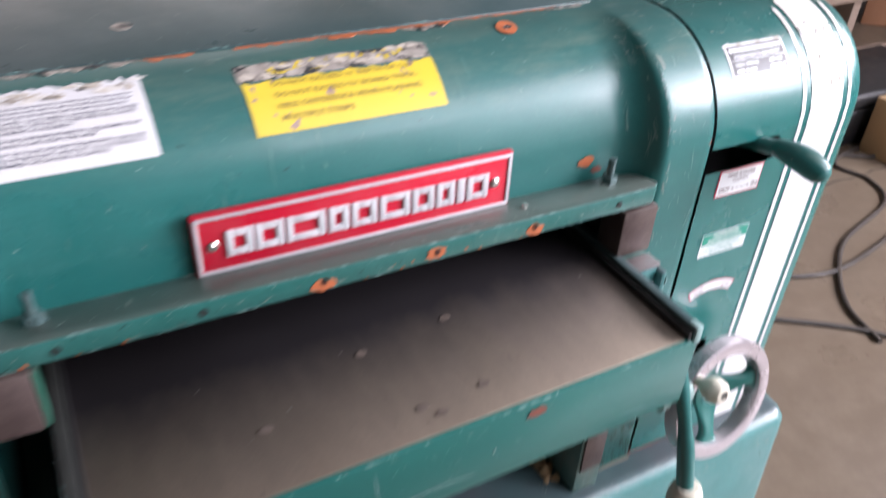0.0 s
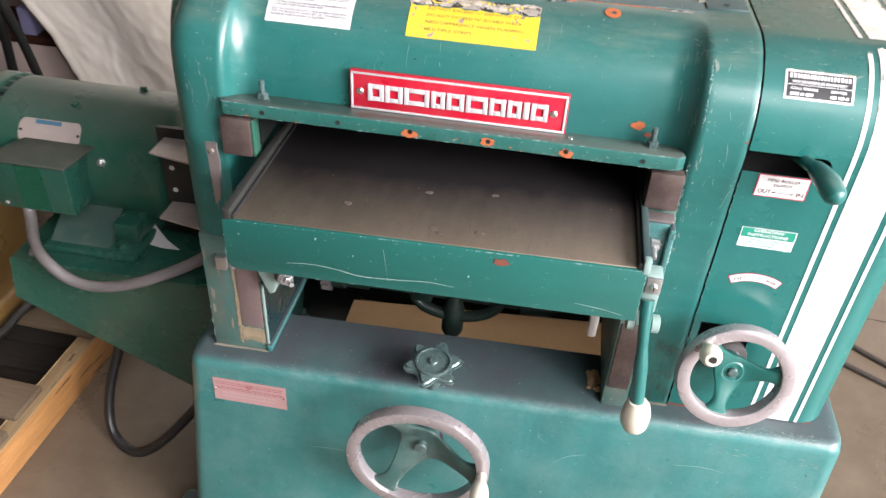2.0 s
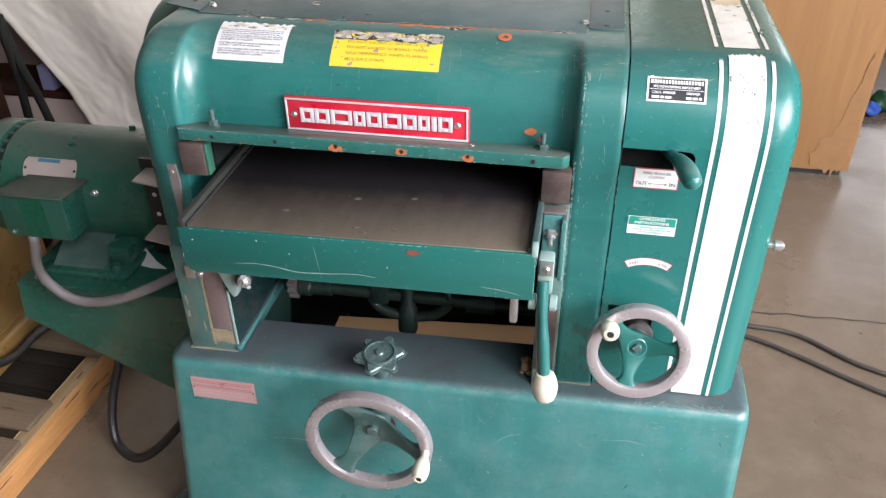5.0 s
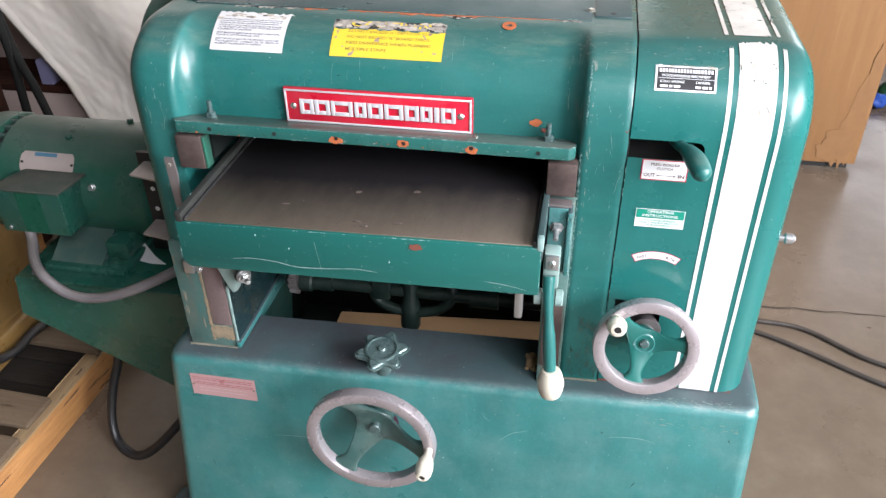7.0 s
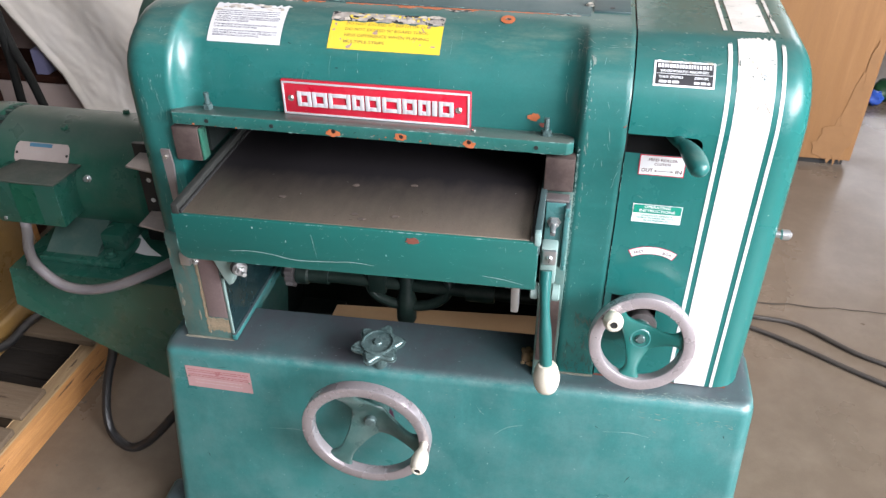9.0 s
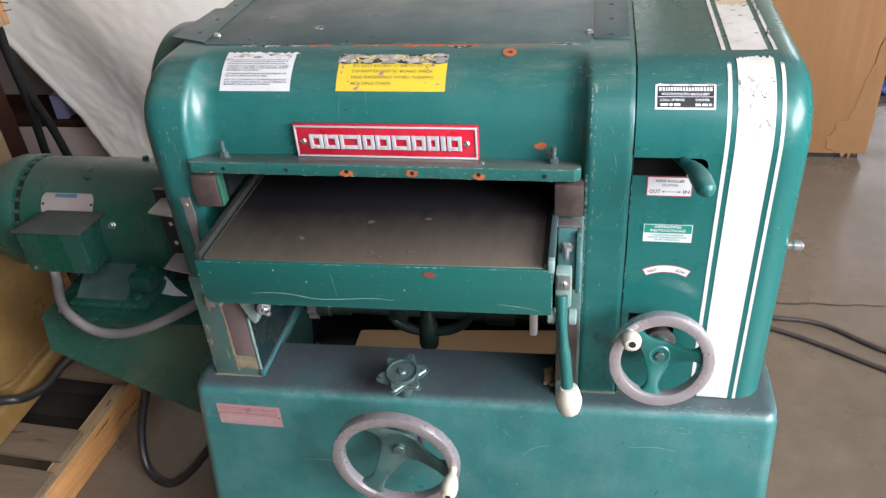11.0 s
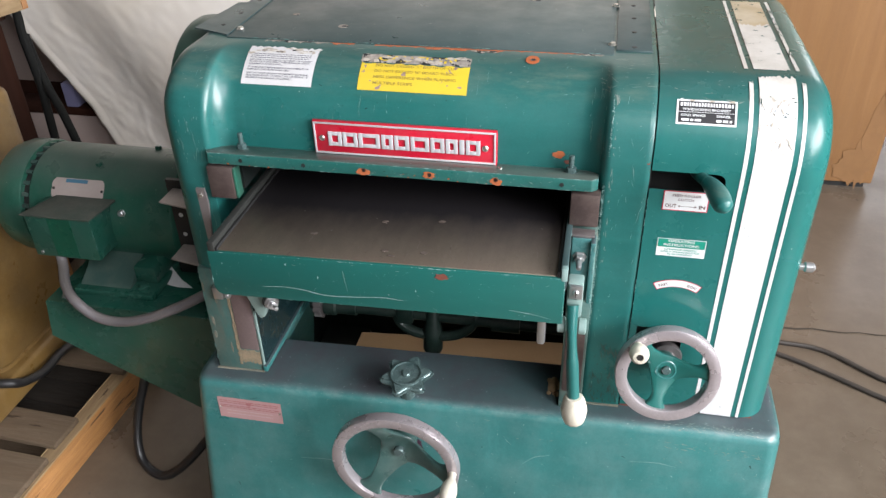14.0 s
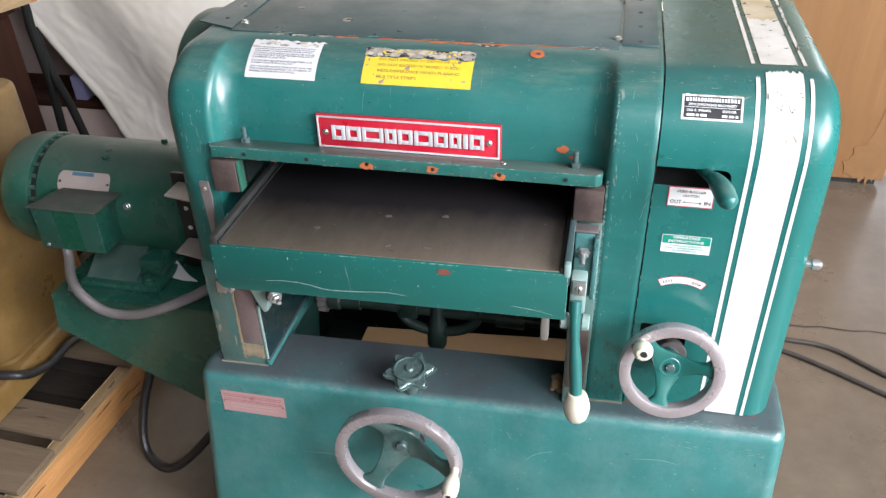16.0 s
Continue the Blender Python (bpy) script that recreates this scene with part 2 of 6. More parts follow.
stripe_white = mat("white_stripe_paint", (0.7, 0.71, 0.71), 0.45, second=(0.62, 0.63, 0.62), dust=(0.55, 0.52, 0.47), dust_amount=0.25, dust_scale=25, chips=(0.05, 0.11, 0.09), chip_amount=0.03, chip_scale=70, streak=0.25)
stripe_worn = mat("worn_white_stripe_paint", (0.66, 0.64, 0.6), 0.55, second=(0.5, 0.46, 0.4), dust=(0.3, 0.27, 0.22), dust_amount=0.6, dust_scale=30, chips=(0.05, 0.11, 0.09), chip_amount=0.12, chip_scale=60)
stripe_stained = mat("brown_stained_stripe_paint", (0.6, 0.55, 0.45), 0.55, second=(0.42, 0.32, 0.18), scale=9, mix=1.0, dust=(0.28, 0.2, 0.1), dust_amount=0.6, dust_scale=25, chips=(0.08, 0.1, 0.07), chip_amount=0.13, chip_scale=60)
red_enamel = mat("red_enamel", (0.55, 0.008, 0.03), 0.35, second=(0.42, 0.006, 0.025), dust=(0.6, 0.3, 0.3), dust_amount=0.15)
silver_cast = mat("satin_cast_aluminium", (0.6, 0.59, 0.61), 0.5, metal=0.15, second=(0.5, 0.5, 0.5), dust=(0.35, 0.33, 0.32), dust_amount=0.4, dust_scale=50)
yellow_label = mat("yellow_label_film", (0.66, 0.49, 0.035), 0.45, second=(0.58, 0.42, 0.05), chips=(0.3, 0.21, 0.18), chip_amount=0.155, chip_scale=70)
white_label = mat("white_label_paper", (0.62, 0.62, 0.63), 0.55, second=(0.55, 0.54, 0.53), dust=(0.4, 0.36, 0.3), dust_amount=0.3, chips=(0.35, 0.36, 0.33), chip_amount=0.0, chip_scale=50)
torn_label = mat("torn_label_remains", (0.42, 0.38, 0.33), 0.7, second=(0.16, 0.14, 0.12), scale=90, mix=1.0, chips=(0.03, 0.03, 0.03), chip_amount=0.24, chip_scale=70, bump=0.6, bump_scale=150)
torn_paper = mat("torn_paper_fibre", (0.5, 0.45, 0.38), 0.85, second=(0.3, 0.26, 0.21), scale=80, bump=0.5, bump_scale=200)
torn_white = mat("torn_white_fibre", (0.66, 0.64, 0.6), 0.85, second=(0.5, 0.46, 0.4), scale=60, bump=0.5, bump_scale=200)
label_black = mat("black_label_print", (0.015, 0.015, 0.018), 0.5)
label_blue = mat("dark_print", (0.11, 0.115, 0.145), 0.5)
label_red = mat("red_label_print", (0.55, 0.02, 0.06), 0.5)
label_umber = mat("umber_label_print", (0.13, 0.065, 0.065), 0.5)
label_green = mat("green_label_print", (0.0, 0.26, 0.18), 0.45)
label_pale = mat("pale_label_print", (0.78, 0.8, 0.8), 0.45)
label_brown = mat("faded_label_print", (0.28, 0.21, 0.05), 0.55)
pale_casting = mat("rubbed_pale_green_casting", (0.28, 0.39, 0.365), 0.5, second=(0.16, 0.26, 0.24), scale=14, mix=1.0, dust=(0.3, 0.33, 0.29), dust_amount=0.5, dust_scale=40, bump=0.3, bump_scale=110)
worn_knob = mat("hand_worn_dark_casting", (0.055, 0.1, 0.1), 0.26, metal=0.35, second=(0.11, 0.17, 0.165), scale=30, mix=1.0, dust=(0.26, 0.32, 0.31), dust_amount=0.4, dust_scale=45, bump=0.2, bump_scale=120)
web_dark = mat("hand_worn_dark_spoke_paint", (0.022, 0.07, 0.062), 0.33, second=(0.075, 0.13, 0.12), scale=12, mix=1.0, dust=(0.22, 0.28, 0.26), dust_amount=0.4, dust_scale=25, bump=0.2, bump_scale=120, coat=0.1, grain=0.08)
hose_black = mat("matt_black_hose", (0.006, 0.007, 0.0065), 0.8, spec=0.25, second=(0.01, 0.01, 0.009), dust=(0.02, 0.019, 0.017), dust_amount=0.3)
orange_wood = mat("orange_brown_plank", (0.38, 0.19, 0.08), 0.65, second=(0.26, 0.12, 0.05), scale=6, stretch=(1, 6, 6), bump=0.2, streak=0.4, streak_dir=(3, 50, 50))
pale_pine = mat("pale_worn_pine", (0.34, 0.24, 0.13), 0.75, second=(0.24, 0.155, 0.08), mix=0.9, scale=9, stretch=(9, 1, 9), bump=0.4, bump_scale=70, streak=0.6, streak_dir=(60, 2.5, 60), chips=(0.1, 0.06, 0.03), chip_amount=0.12, chip_scale=12)
shade_wood = mat("shade_dark_plank", (0.016, 0.012, 0.008), 0.9, second=(0.028, 0.019, 0.012), scale=9, stretch=(1, 9, 9), bump=0.4, bump_scale=70)
rating_metal = mat("dusty_rating_plate", (0.46, 0.39, 0.36), 0.5, metal=0.1, second=(0.36, 0.29, 0.265), scale=12, dust=(0.5, 0.45, 0.42), dust_amount=0.5, dust_scale=60)
dark_lip = mat("dark_steel_lip", (0.03, 0.032, 0.03), 0.45, metal=0.3, second=(0.05, 0.052, 0.048), dust=(0.12, 0.12, 0.1), dust_amount=0.2, dust_scale=30)
edge_pale = mat("paint_worn_pale_at_edge", (0.2, 0.32, 0.3), 0.6, second=(0.08, 0.19, 0.175), scale=30, mix=1.0)
caked_dust = mat("caked_pale_dust", (0.2, 0.18, 0.135), 0.9, second=(0.11, 0.125, 0.1), scale=25, mix=1.0, bump=0.5, bump_scale=120, grain=0.2)
caked_tan = mat("caked_tan_dirt", (0.3, 0.225, 0.145), 0.9, second=(0.17, 0.15, 0.1), scale=60, mix=1.0, bump=0.6, bump_scale=150, grain=0.25)
plate_red = mat("faded_red_print", (0.36, 0.12, 0.13), 0.5)
plate_pale = mat("worn_plate_print", (0.55, 0.4, 0.4), 0.5)
pink_plate = mat("faded_pink_plate", (0.5, 0.29, 0.29), 0.4, metal=0.15, second=(0.42, 0.3, 0.3), dust=(0.3, 0.22, 0.2), dust_amount=0.3)
orange_primer = mat("orange_primer", (0.44, 0.125, 0.045), 0.6, second=(0.33, 0.085, 0.03), scale=60)
rust = mat("rusty_chip", (0.2, 0.06, 0.04), 0.7, second=(0.12, 0.05, 0.04), scale=70)
scuff_pale = mat("pale_scuff", (0.09, 0.22, 0.2), 0.6, second=(0.17, 0.28, 0.255), scale=60, mix=1.0)
scuff_grey = mat("bare_primer_scuff", (0.13, 0.2, 0.175), 0.6, second=(0.24, 0.28, 0.245), scale=70, mix=1.0)
scuff_dark = mat("dark_scuff", (0.006, 0.045, 0.04), 0.5, second=(0.01, 0.06, 0.052), scale=50)
grime = mat("brown_grime", (0.035, 0.085, 0.068), 0.7, second=(0.055, 0.09, 0.07), scale=40, mix=1.0)
table_scratch = mat("bright_table_scratch", (0.24, 0.19, 0.165), 0.3, metal=0.4, second=(0.19, 0.15, 0.13), scale=40, mix=1.0)
scratch_pale = mat("pale_scratch", (0.22, 0.34, 0.32), 0.6, second=(0.32, 0.42, 0.4), scale=40)
table_stain = mat("dull_table_stain", (0.15, 0.118, 0.1), 0.45, metal=0.35, second=(0.175, 0.14, 0.12), grain=0.12)
purple_smear = mat("purplish_paint_smear", (0.09, 0.03, 0.06), 0.5)
concrete = mat("sealed_concrete_floor", (0.142, 0.108, 0.077), 0.33, second=(0.114, 0.088, 0.064), scale=1.3, mix=0.8, dust=(0.245, 0.2, 0.15), dust_amount=0.4, dust_scale=14, bump=0.05, bump_scale=60, rough_var=0.12, chips=(0.1, 0.085, 0.07), chip_amount=0.07, chip_scale=22, grain=0.12)
crack_dark = mat("dark_crack", (0.05, 0.04, 0.03), 0.8)
cable_black = mat("black_rubber_cable", (0.009, 0.009, 0.01), 0.45, second=(0.02, 0.02, 0.02), dust=(0.08, 0.075, 0.07), dust_amount=0.2)
cable_dusty = mat("dusty_brown_black_cable", (0.022, 0.018, 0.016), 0.6, second=(0.04, 0.032, 0.026), scale=8, dust=(0.12, 0.096, 0.074), dust_amount=0.35, dust_scale=18, settle=(0.09, 0.072, 0.056), settle_amount=0.5)
conduit_grey = mat("grey_flexible_conduit", (0.15, 0.136, 0.142), 0.45, second=(0.09, 0.082, 0.085), dust=(0.2, 0.18, 0.16), dust_amount=0.5, settle=(0.2, 0.18, 0.165), settle_amount=0.7)
dark_gloss = mat("dark_glossy_side_paint", (0.008, 0.024, 0.028), 0.22, second=(0.014, 0.04, 0.042), scale=8, coat=0.3, specks=(0.3, 0.36, 0.35), speck_amount=0.12, speck_scale=70, streak=0.2)
box_paint = mat("terminal_box_paint", (0.014, 0.094, 0.064), 0.3, second=(0.007, 0.045, 0.036), dust=(0.1, 0.13, 0.115), dust_amount=0.3, dust_scale=30, bump=0.2, bump_scale=120, specks=(0.4, 0.42, 0.38), speck_amount=0.1, speck_scale=110, grain=0.08)
lid_dust = mat("dust_covered_lid_paint", (0.062, 0.07, 0.058), 0.7, second=(0.03, 0.05, 0.04), scale=14, mix=1.0, dust=(0.16, 0.145, 0.12), dust_amount=0.5, dust_scale=30, bump=0.3, bump_scale=150, grain=0.15)
foot_paint = mat("dusty_motor_foot_paint", (0.04, 0.085, 0.072), 0.45, second=(0.025, 0.06, 0.05), scale=12, dust=(0.16, 0.18, 0.16), dust_amount=0.5, dust_scale=30, bump=0.3, bump_scale=110)
tan_paint = mat("tan_machine_paint", (0.23, 0.137, 0.04), 0.35, second=(0.12, 0.068, 0.022), mix=1.0, dust=(0.3, 0.22, 0.12), dust_amount=0.3, bump=0.1, grain=0.12)
pallet_wood = mat("pallet_pine", (0.12, 0.086, 0.054), 0.78, second=(0.1, 0.062, 0.034), scale=9, stretch=(1, 9, 9), bump=0.4, bump_scale=70, dust=(0.16, 0.1, 0.06), dust_amount=0.35, streak=0.7, streak_dir=(2.5, 60, 60), chips=(0.05, 0.03, 0.015), chip_amount=0.13, chip_scale=7, grain=0.25)
pallet_wood_y = mat("pallet_pine_lengthwise", (0.42, 0.2, 0.06), 0.75, second=(0.27, 0.12, 0.04), mix=0.9, scale=9, stretch=(9, 1, 9), bump=0.4, bump_scale=70, dust=(0.2, 0.12, 0.06), dust_amount=0.35, streak=0.7, streak_dir=(60, 2.5, 60), chips=(0.1, 0.05, 0.02), chip_amount=0.12, chip_scale=9, grain=0.25)
cabinet_wood = mat("honey_veneer", (0.285, 0.146, 0.057), 0.45, second=(0.2, 0.098, 0.037), scale=2.5, stretch=(5, 5, 0.5), mix=0.7, dust=(0.2, 0.1, 0.05), dust_amount=0.3, dust_scale=12, chips=(0.12, 0.06, 0.025), chip_amount=0.05, chip_scale=30, streak=0.35, streak_dir=(40, 40, 1.2), grain=0.15)
# warmer second tone paints the warm bounce light on the canvas
cloth_white = mat("off_white_drop_cloth", (0.75, 0.71, 0.665), 0.85, second=(0.68, 0.605, 0.49), scale=1.5, mix=0.9, bump=0.25, bump_scale=30)
cardboard = mat("cardboard", (0.46, 0.31, 0.17), 0.8, second=(0.4, 0.26, 0.14), scale=5, grain=0.12)
# walls and ceiling stay unseen; dark tones keep bounced light down
wall_paint = mat("shop_wall_paint", (0.16, 0.15, 0.135), 0.8, second=(0.13, 0.12, 0.11), scale=1.2, bump=0.1)
ceiling_paint = mat("ceiling_board", (0.17, 0.165, 0.16), 0.85, second=(0.14, 0.135, 0.13), scale=1.0)
dark_wood = mat("dark_stained_board", (0.034, 0.012, 0.007), 0.85, spec=0.15, second=(0.01, 0.004, 0.003), scale=4, stretch=(6, 6, 0.6))
brown_wood = mat("reddish_rough_board", (0.3, 0.14, 0.07), 0.7, second=(0.2, 0.09, 0.045), scale=4, stretch=(6, 6, 0.6), bump=0.3)
pale_wood = mat("weathered_pale_plank", (0.24, 0.175, 0.135), 0.75, second=(0.15, 0.1, 0.07), scale=5, stretch=(1, 6, 6), bump=0.3, bump_scale=70)
veneer_dark = mat("darker_veneer", (0.225, 0.115, 0.046), 0.5, second=(0.27, 0.138, 0.055), scale=20, mix=1.0)
cardboard_grey = mat("grey_brown_cardboard", (0.36, 0.285, 0.26), 0.85, second=(0.28, 0.22, 0.195), scale=4, grain=0.12)
lavender = mat("lavender_plastic", (0.3, 0.3, 0.5), 0.5)
chrome = mat("bright_screw_metal", (0.7, 0.68, 0.62), 0.25, metal=0.9)


# ---- shape helpers ----
def part(name, bm, material, parent=None, label="", smooth=30):
    """One mesh object out of a bmesh, under parent; edges sharper than smooth degrees stay sharp."""
    bmesh.ops.recalc_face_normals(bm, faces=bm.faces)
    for f in bm.faces:
        f.smooth = smooth > 0
    for e in bm.edges:
        if len(e.link_faces) == 2 and e.calc_face_angle(0) > radians(smooth):
            e.smooth = False
    me = bpy.data.meshes.new(name)
    bm.to_mesh(me)
    bm.free()
    me.materials.append(material)
    ob = new(name, me)
    if parent is not None:
        ob.parent = parent
    if label:
        tagged(ob, label)
    return ob


def thing(name, label, category, group="", at=(0, 0, 0)):
    ob = new(name)
    ob.empty_display_size = 0.05
    ob.location = at
    return tagged(ob, label, category, group)


def add_box(bm, x0, x1, y0, y1, z0, z1, bevel=0.0, seg=2):
    s = bmesh.ops.create_cube(bm, size=1)["verts"]
    for v in s:
        v.co = Vector((x0 + (v.co.x + 0.5) * (x1 - x0), y0 + (v.co.y + 0.5) * (y1 - y0), z0 + (v.co.z + 0.5) * (z1 - z0)))
    if bevel:
        es = list({e for v in s for e in v.link_edges})
        s = bmesh.ops.bevel(bm, geom=es, offset=bevel, segments=seg, profile=0.5, affect="EDGES")["verts"]
    return s


def box_bm(*a, **k):
    bm = bmesh.new()
    add_box(bm, *a, **k)
    return bm


def axis_matrix(origin, direction):
    """z of the local frame along direction."""
    return Matrix.Translation(origin) @ Vector(direction).to_track_quat("Z", "Y").to_matrix().to_4x4()


def add_lathe(bm, origin, direction, rz, seg=28):
    """A turned body: rz is a list of (radius, height) along direction from origin."""
    m = axis_matrix(origin, direction)
    rings = []
    for r, h in rz:
        if r < 1e-6:
            rings.append([bm.verts.new(m @ Vector((0, 0, h)))])
        else:
            rings.append([bm.verts.new(m @ Vector((r * math.cos(2 * math.pi * k / seg), r * math.sin(2 * math.pi * k / seg), h))) for k in range(seg)])
    for a, b in zip(rings, rings[1:]):
        for k in range(seg):
            j = (k + 1) % seg
            if len(a) == 1 and len(b) > 1:
                bm.faces.new((a[0], b[k], b[j]))
            elif len(b) == 1 and len(a) > 1:
                bm.faces.new((a[k], a[j], b[0]))
            elif len(a) > 1:
                bm.faces.new((a[k], a[j], b[j], b[k]))
    for ring in (rings[0], rings[-1]):
        if len(ring) > 1:
            bm.faces.new(ring)


def lathe_bm(*a, **k):
    bm = bmesh.new()
    add_lathe(bm, *a, **k)
    return bm


def add_bolt(bm, at, direction, r=0.006, h=0.004, shank=0.0):
    add_lathe(bm, at, direction, [(r * 1.35, 0), (r * 1.35, 0.001), (r, 0.001), (r, h), (r * 0.8, h + 0.0008), (0, h + 0.0008)], 6)
    if shank:
        add_lathe(bm, at, direction, [(r * 0.5, 0), (r * 0.5, h + shank), (0, h + shank + 0.001)], 10)


def spline(points, n=10):
    """Catmull-Rom through points."""
    ps = [Vector(p) for p in points]
    ps = [2 * ps[0] - ps[1]] + ps + [2 * ps[-1] - ps[-2]]
    out = []
    for i in range(1, len(ps) - 2):
        a, b, c, d = ps[i - 1 : i + 3]
        for k in range(n):
            t = k / n
            out.append(0.5 * ((2 * b) + (c - a) * t + (2 * a - 5 * b + 4 * c - d) * t * t + (3 * b - a - 3 * c + d) * t ** 3))
    out.append(ps[-2])
    return out


def add_tube(bm, pts, radius, seg=12, flat=1.0):
    """A round bar along pts; radius is a number or one per point."""
    prev, up = None, None
    rings = []
    for i, p in enumerate(pts):
        d = (pts[min(i + 1, len(pts) - 1)] - pts[max(i - 1, 0)]).normalized()
        if up is None:
            up = d.orthogonal().normalized()
        up = (up - d * up.dot(d)).normalized()
        side = d.cross(up)
        r = radius[i] if isinstance(radius, list) else radius
        rings.append([bm.verts.new(p + r * (math.cos(2 * math.pi * k / seg) * up * flat + math.sin(2 * math.pi * k / seg) * side)) for k in range(seg)])
    for a, b in zip(rings, rings[1:]):
        for k in range(seg):
            bm.faces.new((a[k], a[(k + 1) % seg], b[(k + 1) % seg], b[k]))
    bm.faces.new(rings[0])
    bm.faces.new(rings[-1])


def tube_bm(points, radius, n=10, seg=12):
    bm = bmesh.new()
    add_tube(bm, spline(points, n), radius, seg)
    return bm


def add_prism(bm, outline, depth, m=None):
    """A plate: outline of (x, y) raised by depth along z, then placed by m."""
    m = m or Matrix()
    a = [bm.verts.new(m @ Vector((x, y, 0))) for x, y in outline]
    b = [bm.verts.new(m @ Vector((x, y, depth))) for x, y in outline]
    bm.faces.new(a)
    bm.faces.new(b)
    for k in range(len(a)):
        j = (k + 1) % len(a)
        bm.faces.new((a[k], a[j], b[j], b[k]))


def prism_bm(outline, depth, m=None, bevel=0.0):
    bm = bmesh.new()
    add_prism(bm, outline, depth, m)
    if bevel:
        bmesh.ops.recalc_face_normals(bm, faces=bm.faces)
        bmesh.ops.bevel(bm, geom=list(bm.edges), offset=bevel, segments=2, profile=0.5, affect="EDGES")
    return bm


def grid_bm(rows, closed=False):
    """A sheet out of rows of points; a None point leaves a hole."""
    bm = bmesh.new()
    vs = [[bm.verts.new(p) if p is not None else None for p in r] for r in rows]
    for a, b in zip(vs, vs[1:]):
        for k in range(len(a) - 1):
            q = (a[k], a[k + 1], b[k + 1], b[k])
            if all(v is not None for v in q):
                bm.faces.new(q)
    return bm


def text_mesh(body, height, align="CENTER", bold=0.0):
    """Built-in font as a bmesh, cap height given, in the xy plane."""
    cu = bpy.data.curves.new("lettering", "FONT")
    cu.body, cu.align_x, cu.align_y, cu.size, cu.extrude, cu.resolution_u = body, align, "CENTER", height / 0.7, 0.0, 2
    cu.offset = bold * height
    ob = bpy.data.objects.new("lettering", cu)
    scene.collection.objects.link(ob)
    me = bpy.data.meshes.new_from_object(ob)
    bm = bmesh.new()
    bm.from_mesh(me)
    bpy.data.objects.remove(ob)
    bpy.data.curves.remove(cu)
    bpy.data.meshes.remove(me)
    return bm


def fit_width(bm, w):
    xs = [v.co.x for v in bm.verts]
    k = w / (max(xs) - min(xs))
    for v in bm.verts:
        v.co.x *= k




def front_at(x, y, z):
    return pose(x, y, z, 90, 0, 0)


# ---- the room ----
bm = bmesh.new()
N = 40
vs = [[bm.verts.new((-4.0 + 7.6 * i / N, -2.75 + 7.15 * j / N, 0)) for i in range(N + 1)] for j in range(N + 1)]
for j in range(N):
    for i in range(N):
        bm.faces.new((vs[j][i], vs[j][i + 1], vs[j + 1][i + 1], vs[j + 1][i]))
floor = part("floor", bm, concrete)
tagged(floor, "grey-brown sealed concrete shop floor with stains", "floor", kind="structure")


def wall(name, *b, label="plain beige painted shop wall"):
    return tagged(part(name, box_bm(*b), wall_paint), label, "wall", kind="structure")


bm = bmesh.new()
for x0, x1, z0, z1 in ((-4.15, 2.0, 0, 4.6), (2.9, 3.75, 0, 4.6), (2.0, 2.9, 0, 0.95), (2.0, 2.9, 1.95, 4.6)):
    add_box(bm, x0, x1, 4.4, 4.55, z0, z1)
tagged(part("wall_north", bm, wall_paint), "grey-beige shop wall with a small window opening", "wall", kind="structure")
wall("wall_west", -4.15, -4.0, -2.6, 4.4, 0, 4.6)
# east wall with a window opening
bm = bmesh.new()
for y0, y1, z0, z1 in ((-2.6, -2.45, 0, 4.6), (0.65, 4.4, 0, 4.6), (-2.45, 0.65, 0, 1.5), (-2.45, 0.65, 3.1, 4.6)):
    add_box(bm, 3.6, 3.75, y0, y1, z0, z1)
tagged(part("wall_east", bm, wall_paint), "grey-beige shop wall with a window opening", "wall", kind="structure")
# south wall with the open door and high windows over it
bm = bmesh.new()
for x0, x1, z0, z1 in ((-4.15, 0.85, 0, 4.6), (3.6, 3.75, 0, 4.6), (0.85, 1.4, 0, 2.75), (3.4, 3.6, 0, 2.75), (0.85, 3.6, 4.3, 4.6), (1.4, 3.4, 2.7, 2.75)):
    add_box(bm, x0, x1, -2.75, -2.6, z0, z1)
tagged(part("wall_south", bm, wall_paint), "grey-beige shop wall with a door and high windows", "wall", kind="structure")
tagged(part("ceiling", box_bm(-4.15, 3.75, -2.75, 4.55, 4.6, 4.7), ceiling_paint), "grey board ceiling", "ceiling", kind="structure")
tagged(part("ground", box_bm(-40, 40, -60, -2.75, -0.06, -0.02), concrete), "concrete yard outside the open door", "ground", kind="structure")

# ---- the planer ----
planer = thing("thickness_planer", "large green cast-iron thickness planer with white stripes and dusty worn paint", "planer")

ARC = 0.1


def curve_point(s, y0, z0, z_start, r=ARC):
    """Front skin of the head: up from z_start, over the round shoulder, back along the top. Returns (y, z)."""
    up = z0 - z_start
    if s < up:
        return y0, z_start + s
    a = (s - up) / r
    if a < math.pi / 2:
        return y0 + r - r * math.cos(a), z0 + r * math.sin(a)
    return y0 + r + (s - up - r * math.pi / 2), z0 + r


def skin_at(x, s, y0, z0, z_start, lift=0.0, r=ARC):
    y, z = curve_point(s, y0, z0, z_start, r)
    y2, z2 = curve_point(s + 1e-4, y0, z0, z_start, r)
    t = Vector((0, y2 - y, z2 - z)).normalized()
    return Vector((x, y, z)) + lift * Vector((0, -t.z, t.y))


TOP_Z, SHOULDER = 0.996, 0.896
HOOD_Y, SIDE_Y = 0.150, 0.1195
LX, RX = -0.352, 0.334  # outer faces of the head casting
COL_L, COL_R = -0.283, 0.272  # inner faces of the side columns


def ease(t):
    t = max(0.0, min(1.0, t))
    return t * t * (3 - 2 * t)


